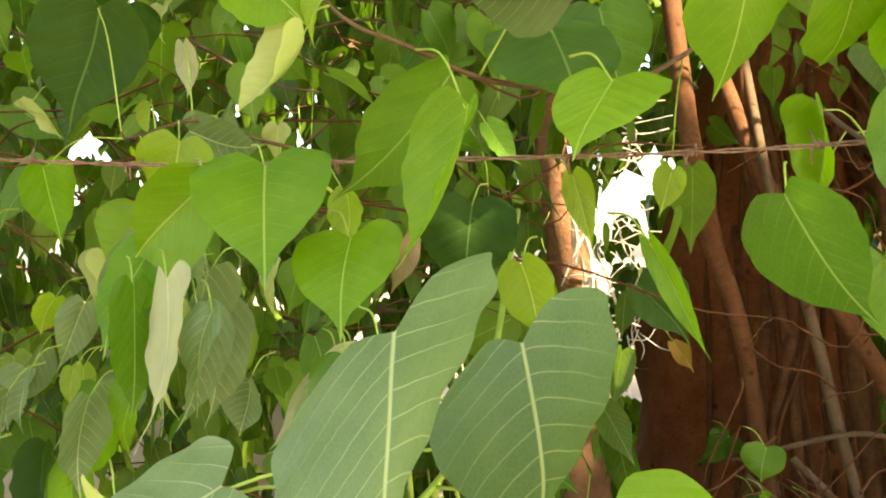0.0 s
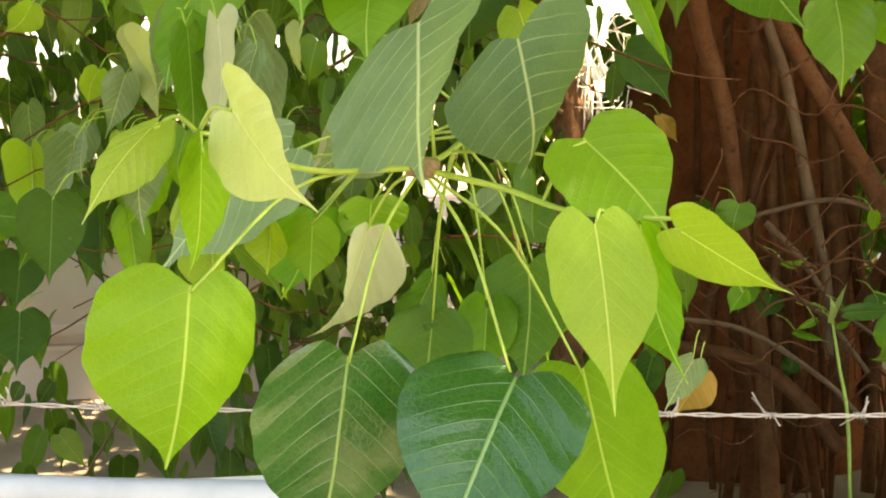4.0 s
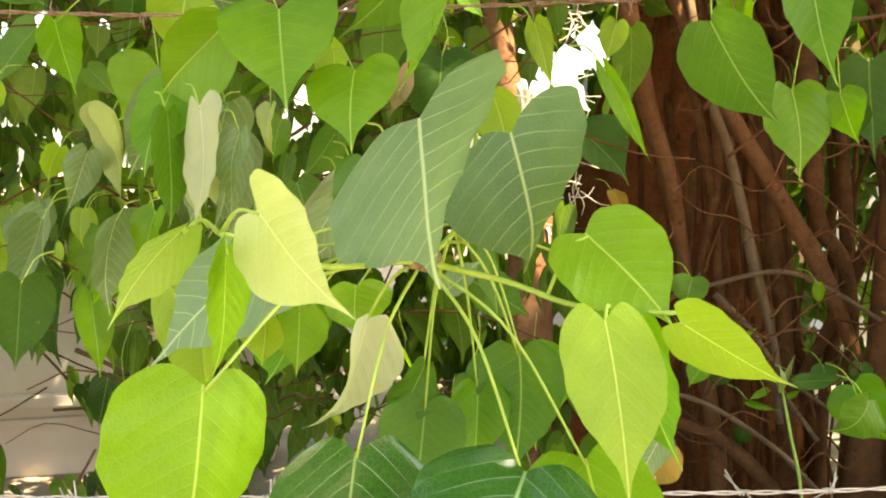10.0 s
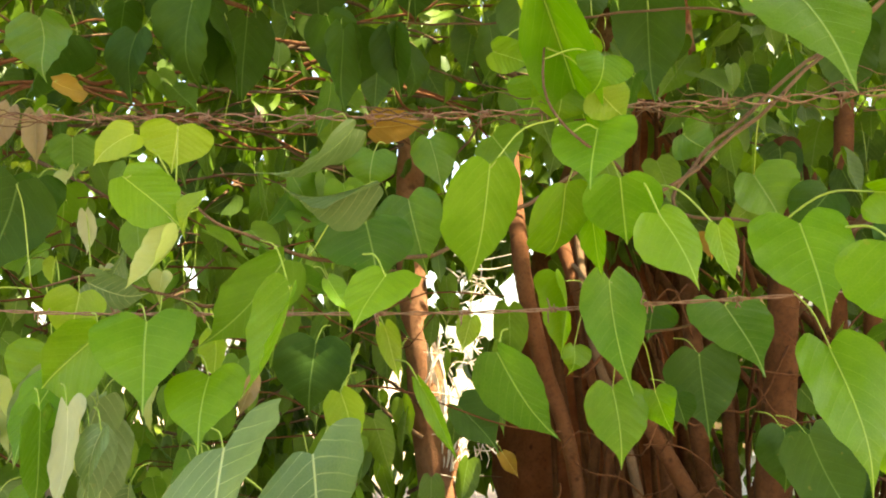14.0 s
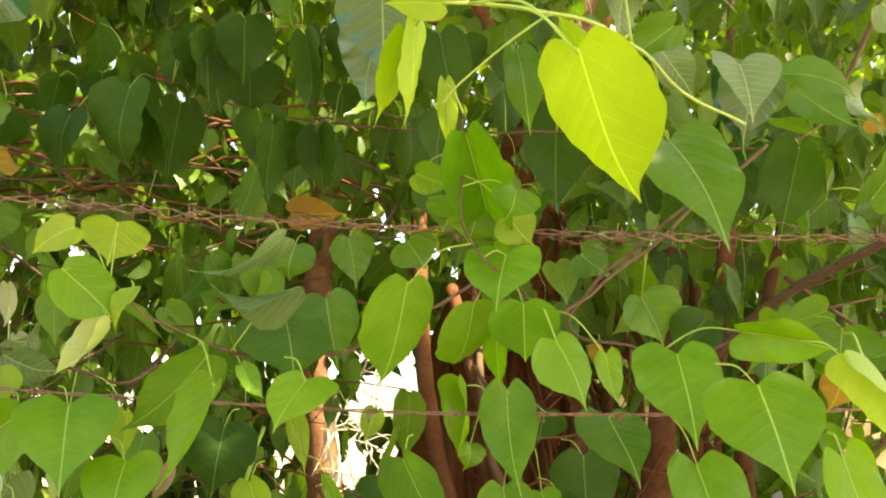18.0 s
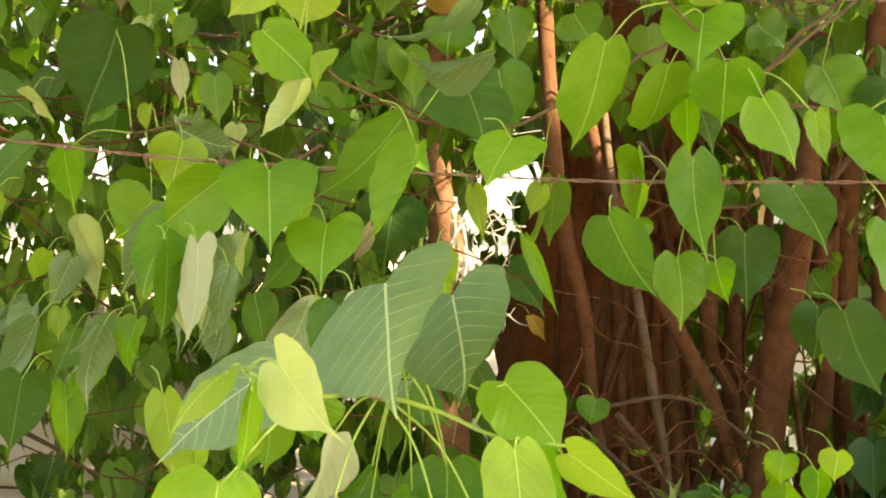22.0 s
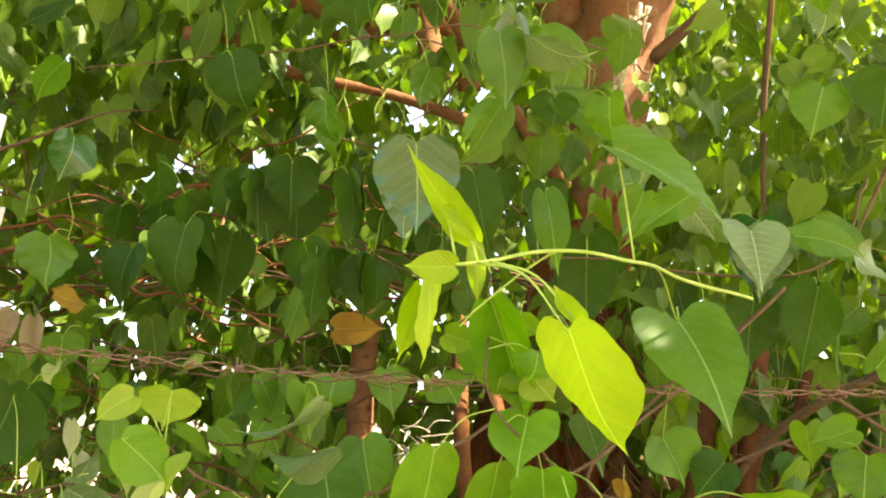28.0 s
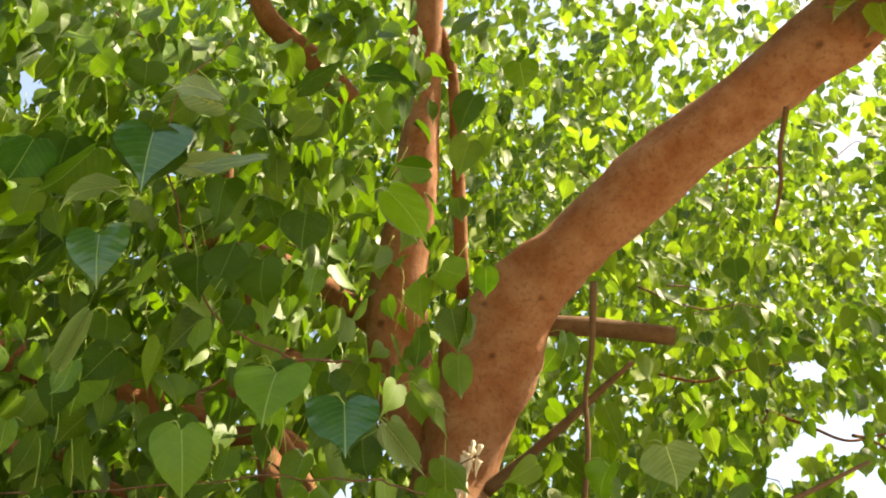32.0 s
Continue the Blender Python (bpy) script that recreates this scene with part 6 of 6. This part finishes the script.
opening((0.315, 1.283, 1.365), (0.718, 3.231, 1.161), 0.016)
opening((0.236, 1.305, 1.504), (0.532, 3.283, 1.485), 0.014)
opening((0.314, 1.283, 1.675), (0.713, 3.231, 1.883), 0.014)
opening((0.241, 0.830, 1.492), (0.607, 2.780, 1.239), 0.014)
opening((-0.416, 0.974, 1.477), (-0.829, 2.923, 1.294), 0.014)
opening((-0.504, 0.947, 1.426), (-1.033, 2.859, 1.174), 0.014)
opening((-0.163, 1.007, 1.740), (-0.237, 2.998, 1.908), 0.01)
opening((0.043, 1.005, 1.592), (0.242, 2.995, 1.561), 0.01)
opening((0.195, 0.981, 1.685), (0.597, 2.938, 1.778), 0.012)
opening((0.255, 1.037, 1.926), (0.489, 2.988, 2.295), 0.012)
opening((0.220, 0.823, 2.096), (0.493, 2.777, 2.426), 0.012)
opening((-0.029, 0.786, 2.306), (-0.088, 2.690, 2.916), 0.01)
opening((-0.162, 0.783, 2.282), (-0.398, 2.683, 2.859), 0.01)
opening((-0.324, 0.749, 1.277), (-0.692, 2.842, 0.705), 0.014)
opening((-0.407, 0.750, 1.349), (-0.916, 2.842, 0.899), 0.012)
opening((-0.455, 0.729, 1.312), (-1.043, 2.786, 0.800), 0.02)
opening((0.180, 1.259, 1.516), (0.581, 3.423, 1.544), 0.01)
opening((0.250, 1.225, 1.276), (0.768, 3.329, 0.897), 0.01)
opening((-0.224, 1.078, 1.302), (-0.552, 3.228, 0.973), 0.009)
opening((-0.016, 1.075, 1.211), (0.010, 3.221, 0.728), 0.01)
opening((0.945, 0.522, 1.714), (2.083, 2.166, 1.719), 0.03)
opening((1.029, 0.459, 1.702), (2.278, 2.021, 1.692), 0.034)
opening((1.081, 0.413, 1.640), (2.402, 1.913, 1.548), 0.034)
opening((1.050, 0.431, 1.557), (2.329, 1.956, 1.353), 0.026)
opening((0.992, 0.487, 1.657), (2.192, 2.085, 1.588), 0.026)
opening((0.983, 0.235, 2.589), (2.185, 1.591, 3.434), 0.016)
opening((0.953, 0.275, 2.564), (2.115, 1.685, 3.377), 0.012)


NEAR = np.array([g[0] for g in GAPS])
WAY = np.array([g[1] for g in GAPS])
SPREAD = np.array([g[2] for g in GAPS])
LIT = np.array(((1.248, 2.519, 3.554), (0.426, 2.692, 1.500), (1.360, 2.803, 3.729), (1.307, 2.845, 3.420), (1.813, 1.887, 4.844), (1.664, 2.204, 4.671)))
LIT_SPREAD = np.array((0.25, 0.26, 0.32, 0.25, 0.32, 0.28))


def in_gap(p):
    """Whether a point lies in an opening through which the bright distance shows, or in the sun's way to a lit place."""
    k = p - NEAR
    along = (k * WAY).sum(1)
    off = np.sqrt(np.maximum((k * k).sum(1) - along * along, 0))
    if ((along > 0) & (off < SPREAD * (1 + along) * (1.0 + 0.9 * noise.noise(Vector(p) * 7)))).any():
        return True
    k = p - LIT
    along = k @ np.array(SUN_DIR)
    off = np.sqrt(np.maximum((k * k).sum(1) - along * along, 0))
    return bool(((along > 0) & (off < LIT_SPREAD)).any())


def foliage(name, count, lo, hi, material, size=(0.07, 0.115), droop=0.55, keep=None, label="", seed=1, thin=-0.12, facing=0.7, ratio=1.2):
    """Many leaves in a box, each one a small curved blade, thinned by a soft clumping pattern."""
    rng = np.random.default_rng(seed)
    kinds = [blade(2, 6, f, seed + i) for i, f in enumerate(((0.06, 0.35, 0.05, 0.2, 0.2), (-0.08, 0.7, 0.08, -0.5, 0.3), (0.12, 0.15, 0.06, 0.5, -0.2)))]
    UV, Fc = np.array(kinds[0][1]), np.array(kinds[0][2])
    lo, hi = np.array(lo), np.array(hi)
    at = []
    while len(at) < count:
        p = lo + rng.random(3) * (hi - lo)
        if noise.noise(Vector(p * 1.7) + Vector((seed, 0, 0))) + 0.35 * noise.noise(Vector(p * 5.0)) < thin:
            continue
        if (keep is None or keep(*p)) and not in_gap(p):
            at.append(p)
    n = len(at)
    at = np.array(at)
    ang = rng.random(n) * 2 * np.pi
    down = droop + rng.random(n) * (1.5 - droop)
    along = np.stack([np.cos(ang) * np.cos(down), np.sin(ang) * np.cos(down), -np.sin(down)], 1)
    r = rng.normal(size=(n, 3)) + np.array((0, -facing, 0.3))
    face = r - along * (r * along).sum(1)[:, None]
    face /= np.linalg.norm(face, axis=1)[:, None]
    across = np.cross(along, face)
    w = size[0] * 0.8 + rng.random(n) * (size[1] * 1.08 - size[0] * 0.8)
    L = w * (ratio + 0.35 * rng.random(n))
    V = np.array([k[0] for k in kinds])[np.arange(n) % 3]
    out = at[:, None, :] + (V[:, :, 0:1] * across[:, None, :] * w[:, None, None] + V[:, :, 1:2] * along[:, None, :] * L[:, None, None]
                            + V[:, :, 2:3] * face[:, None, :] * w[:, None, None])
    F = (Fc[None] + (np.arange(n) * len(UV))[:, None, None]).reshape(-1, 4)
    me = bpy.data.meshes.new(name)
    me.vertices.add(n * len(UV))
    me.vertices.foreach_set("co", out.reshape(-1))
    me.loops.add(F.size)
    me.loops.foreach_set("vertex_index", F.reshape(-1).astype(np.int32))
    me.polygons.add(len(F))
    me.polygons.foreach_set("loop_start", np.arange(0, F.size, 4, dtype=np.int32))
    me.update(calc_edges=True)
    me.shade_smooth()
    layer = me.uv_layers.new(name="UVMap")
    layer.data.foreach_set("uv", UV[F.reshape(-1) % len(UV)].reshape(-1))
    me.materials.append(material)
    return tagged(part(name, me, None, tree), label, kind="stuff")


TRUNK_CLEAR = lambda x, y, z: not (0.35 < x < 1.9 and y < 3.2 and z < 1.95)
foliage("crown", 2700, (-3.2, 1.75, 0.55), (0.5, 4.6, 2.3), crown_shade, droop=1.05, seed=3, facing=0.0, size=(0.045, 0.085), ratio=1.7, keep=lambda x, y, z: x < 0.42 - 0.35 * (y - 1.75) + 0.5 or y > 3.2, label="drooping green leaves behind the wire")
foliage("crown", 3500, (-2.8, 1.9, 2.0), (3.4, 4.2, 3.4), crown_shade, seed=4, keep=TRUNK_CLEAR, label="leaves under the crown, coloured darker for shade")
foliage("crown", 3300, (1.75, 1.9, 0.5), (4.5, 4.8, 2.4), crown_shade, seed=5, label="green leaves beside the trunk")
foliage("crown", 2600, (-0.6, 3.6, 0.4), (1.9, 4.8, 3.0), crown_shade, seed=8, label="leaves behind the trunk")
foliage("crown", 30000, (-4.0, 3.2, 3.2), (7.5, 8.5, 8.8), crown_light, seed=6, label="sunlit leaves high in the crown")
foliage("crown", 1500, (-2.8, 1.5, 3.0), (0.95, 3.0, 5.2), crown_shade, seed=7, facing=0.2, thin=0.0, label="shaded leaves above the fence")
# Unseen canopy, added to keep direct sun off the near leaves.
foliage("crown", 25000, (-0.6, -2.7, 5.0), (6.6, 1.0, 7.6), crown_light, seed=9, thin=-0.6, size=(0.09, 0.13), droop=0.1, label="unseen leaves added overhead to block the sun")

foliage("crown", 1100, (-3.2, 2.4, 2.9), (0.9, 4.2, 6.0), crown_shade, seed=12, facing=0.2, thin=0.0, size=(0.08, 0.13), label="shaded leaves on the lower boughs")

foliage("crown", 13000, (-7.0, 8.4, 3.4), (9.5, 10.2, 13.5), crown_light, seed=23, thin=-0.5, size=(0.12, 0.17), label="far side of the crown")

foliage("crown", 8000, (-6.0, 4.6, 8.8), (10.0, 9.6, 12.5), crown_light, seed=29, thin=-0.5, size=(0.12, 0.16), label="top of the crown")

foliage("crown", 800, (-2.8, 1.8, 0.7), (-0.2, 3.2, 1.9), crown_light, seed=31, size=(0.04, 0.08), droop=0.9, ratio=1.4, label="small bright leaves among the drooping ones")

foliage("crown", 1300, (-3.0, 1.6, 3.7), (0.5, 3.2, 5.8), crown_shade, seed=33, thin=0.0, facing=0.3, size=(0.08, 0.13), label="leaves of the upper boughs, coloured darker for shade")

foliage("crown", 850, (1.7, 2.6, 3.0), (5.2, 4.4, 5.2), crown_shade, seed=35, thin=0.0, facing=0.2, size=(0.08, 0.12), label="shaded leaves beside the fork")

# Extra dark-coloured leaves that deepen the shade before the roots.
foliage("crown", 110, (0.98, 1.5, 0.5), (1.5, 1.85, 1.0), crown_deep_shade, seed=47, thin=-0.3, size=(0.06, 0.10), label="low leaves before the roots, coloured dark for deep shade")
foliage("crown", 190, (1.26, 1.5, 0.55), (1.8, 1.95, 1.4), crown_deep_shade, seed=41, thin=-0.3, size=(0.07, 0.11), label="leaves before the outer roots, coloured dark for deep shade")

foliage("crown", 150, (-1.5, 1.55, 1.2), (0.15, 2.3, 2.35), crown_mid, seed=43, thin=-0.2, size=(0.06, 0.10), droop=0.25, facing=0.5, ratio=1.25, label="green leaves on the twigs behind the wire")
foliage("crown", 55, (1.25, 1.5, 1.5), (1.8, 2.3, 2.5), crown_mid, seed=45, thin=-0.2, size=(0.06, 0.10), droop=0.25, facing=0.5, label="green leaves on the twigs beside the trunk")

# slender boughs through the crown
rng = random.Random(8)
for i in range(90):
    p = Vector((rng.uniform(-3.0, 5.5), rng.uniform(2.8, 7.0), rng.uniform(3.2, 7.5)))
    out = (p - Vector((1.2, 3.0, 3.6)))
    d = (Vector((out.x, out.y * 0.6, 0)).normalized() + Vector((rng.uniform(-0.7, 0.7), rng.uniform(-0.5, 0.5), rng.uniform(-0.1, 0.9)))).normalized() * rng.uniform(0.6, 1.6)
    r0 = rng.uniform(0.005, 0.016)
    pts = [p + d * k / 4 + Vector((rng.uniform(-0.06, 0.06), 0, rng.uniform(-0.07, 0.07))) for k in range(5)]
    stem("bough", twig_bark if i % 2 else front_bark, 0.12, 6, "", pts, (r0, r0 * 0.85, r0 * 0.7, r0 * 0.5, r0 * 0.3))

# a tangle of kinked brown twigs above the wire
for i in range(70):
    p = Vector((rng.uniform(-1.6, 0.7), rng.uniform(2.2, 2.9), 0)) 
    p.z = 2.45 + 0.10 * (p.x + 0.4) + rng.gauss(0, 0.13)
    d = Vector((rng.uniform(0.5, 1) * rng.choice((-1, 1)), rng.uniform(-0.3, 0.3), rng.uniform(-0.35, 0.5))).normalized() * rng.uniform(0.3, 0.75)
    r0 = rng.uniform(0.0025, 0.008)
    pts = [p + d * k / 5 + Vector((rng.uniform(-0.02, 0.02), rng.uniform(-0.02, 0.02), rng.uniform(-0.035, 0.035))) for k in range(6)]
    stem("bough", front_bark if i % 3 else twig_bark, 0.15, 6, "", pts, (r0, r0 * 0.9, r0 * 0.8, r0 * 0.65, r0 * 0.5, r0 * 0.35))

# Unseen leaf mass, added to block the sun from the hanging roots.
foliage("crown", 5000, (4.3, 0.4, 8.5), (6.8, 1.8, 9.8), crown_light, seed=19, thin=-0.6, size=(0.09, 0.13), droop=0.1, label="unseen leaves added overhead to block the sun")

# fine bare twigs in the shade
v, f = [], []
rng = random.Random(5)
for i in range(260):
    if i % 3 == 0:
        p = Vector((rng.uniform(-2.6, 0.4), rng.uniform(1.9, 3.4), rng.uniform(0.7, 2.3)))
    elif i % 3 == 1:
        p = Vector((rng.uniform(-2.2, 1.0), rng.uniform(2.0, 3.4), rng.uniform(2.0, 3.3)))
    else:
        p = Vector((rng.uniform(1.7, 3.6), rng.uniform(1.9, 3.6), rng.uniform(0.6, 2.6)))
    d = Vector((rng.uniform(-1, 1), rng.uniform(-0.5, 0.5), rng.uniform(-0.6, 0.45))).normalized() * rng.uniform(0.25, 0.8)
    pts = [p, p + d * 0.35 + Vector((0, 0, rng.uniform(-0.04, 0.04))), p + d * 0.7 + Vector((0, 0, rng.uniform(-0.06, 0.06))), p + d]
    tube_into(v, f, spline(pts, 8), (rng.uniform(0.003, 0.008), 0.002), 5)
tagged(part("brushwood", finish(v, f), twig_bark, tree, "thin bare brown twigs"), kind="stuff")

# thin twigs among the hanging roots, and slender stems through the drooping leaves
v, f = [], []
for i in range(150):
    if i < 95:
        p = Vector((rng.uniform(0.62, 1.45), rng.uniform(1.85, 2.15), rng.uniform(0.55, 1.35) if i % 4 else rng.uniform(1.3, 2.0)))
        d = Vector((rng.uniform(-1, 1), rng.uniform(-0.3, 0.2), rng.uniform(-0.7, 0.6))).normalized() * rng.uniform(0.15, 0.45)
        r0 = rng.uniform(0.0015, 0.004)
    else:
        p = Vector((rng.uniform(-1.1, 0.1), rng.uniform(1.5, 2.2), rng.uniform(1.0, 1.95)))
        d = Vector((rng.choice((-1, 1)), rng.uniform(-0.3, 0.3), rng.uniform(-0.35, 0.25))).normalized() * rng.uniform(0.25, 0.6)
        r0 = rng.uniform(0.0015, 0.003)
    bend = Vector((rng.uniform(-0.03, 0.03), 0, rng.uniform(-0.08, 0.08)))
    tube_into(v, f, spline((p, p + d * 0.35 + bend, p + d * 0.7 - bend * 0.5, p + d), 11), (r0, r0 * 0.5), 5)
tagged(part("brushwood", finish(v, f), shaded_root_bark, tree, "thin brown twigs among roots and leaves"), kind="stuff")

# crossing bare twigs before the house
v, f = [], []
for i in range(22):
    p = Vector((1.950, 1.776, 1.752)) + Vector((rng.uniform(-0.5, 0.6), rng.uniform(-0.3, 0.4), rng.uniform(-0.35, 0.3)))
    d = Vector((1, rng.uniform(-0.2, 0.2), rng.choice((-1, 1)) * rng.uniform(0.15, 0.8))).normalized() * rng.uniform(0.3, 0.8)
    pts = [p - d * 0.5, p + Vector((0, 0, rng.uniform(-0.03, 0.03))), p + d * 0.5]
    tube_into(v, f, spline(pts, 8), (rng.uniform(0.004, 0.009), 0.003), 5)
tagged(part("brushwood", finish(v, f), twig_bark, tree, "bare dark twigs crossing one another"), kind="stuff")

# pale green stalks and threads hanging among the leaves
v, f = [], []
for i in range(560):
    p = Vector((rng.uniform(-2.4, 2.6), rng.uniform(1.7, 3.4), rng.uniform(0.9, 3.2)))
    if i > 320:
        p = Vector((rng.uniform(-2.4, 1.0), rng.uniform(1.6, 2.8), rng.uniform(2.9, 4.6)))
    if 0.35 < p.x < 1.9 and p.z < 1.9:
        continue
    d = Vector((rng.uniform(-0.4, 0.4), rng.uniform(-0.3, 0.3), -1)).normalized() * rng.uniform(0.08, 0.2)
    tube_into(v, f, spline((p, p + d * 0.5 + Vector((rng.uniform(-0.02, 0.02), 0, 0)), p + d), 6), (0.0015, 0.0011), 4)
tagged(part("tendril", finish(v, f), stem_green, tree, "thin green leaf stalks"), kind="stuff")

# dry tendrils wound about the top wire
v, f = [], []
rng = random.Random(17)
for i in range(90):
    x = rng.uniform(-1.4, 1.5)
    p = Vector((x, 1.05 - 0.2 * x + rng.uniform(-0.012, 0.012), 2.005 - 0.034 * x + 0.041 * x * x + rng.uniform(-0.012, 0.012)))
    d = Vector((rng.choice((-1, 1)) * rng.uniform(0.05, 0.16), rng.uniform(-0.01, 0.01), rng.uniform(-0.022, 0.022)))
    pts = [p + d * k / 5 + Vector((0, rng.uniform(-0.006, 0.006), rng.uniform(-0.008, 0.008))) for k in range(6)]
    tube_into(v, f, spline(pts, 12), (0.0014, 0.0007), 4)
tagged(part("dry_tendril", finish(v, f), twig_bark), "dry brown tendrils wound about the top wire", "tendrils", kind="stuff")
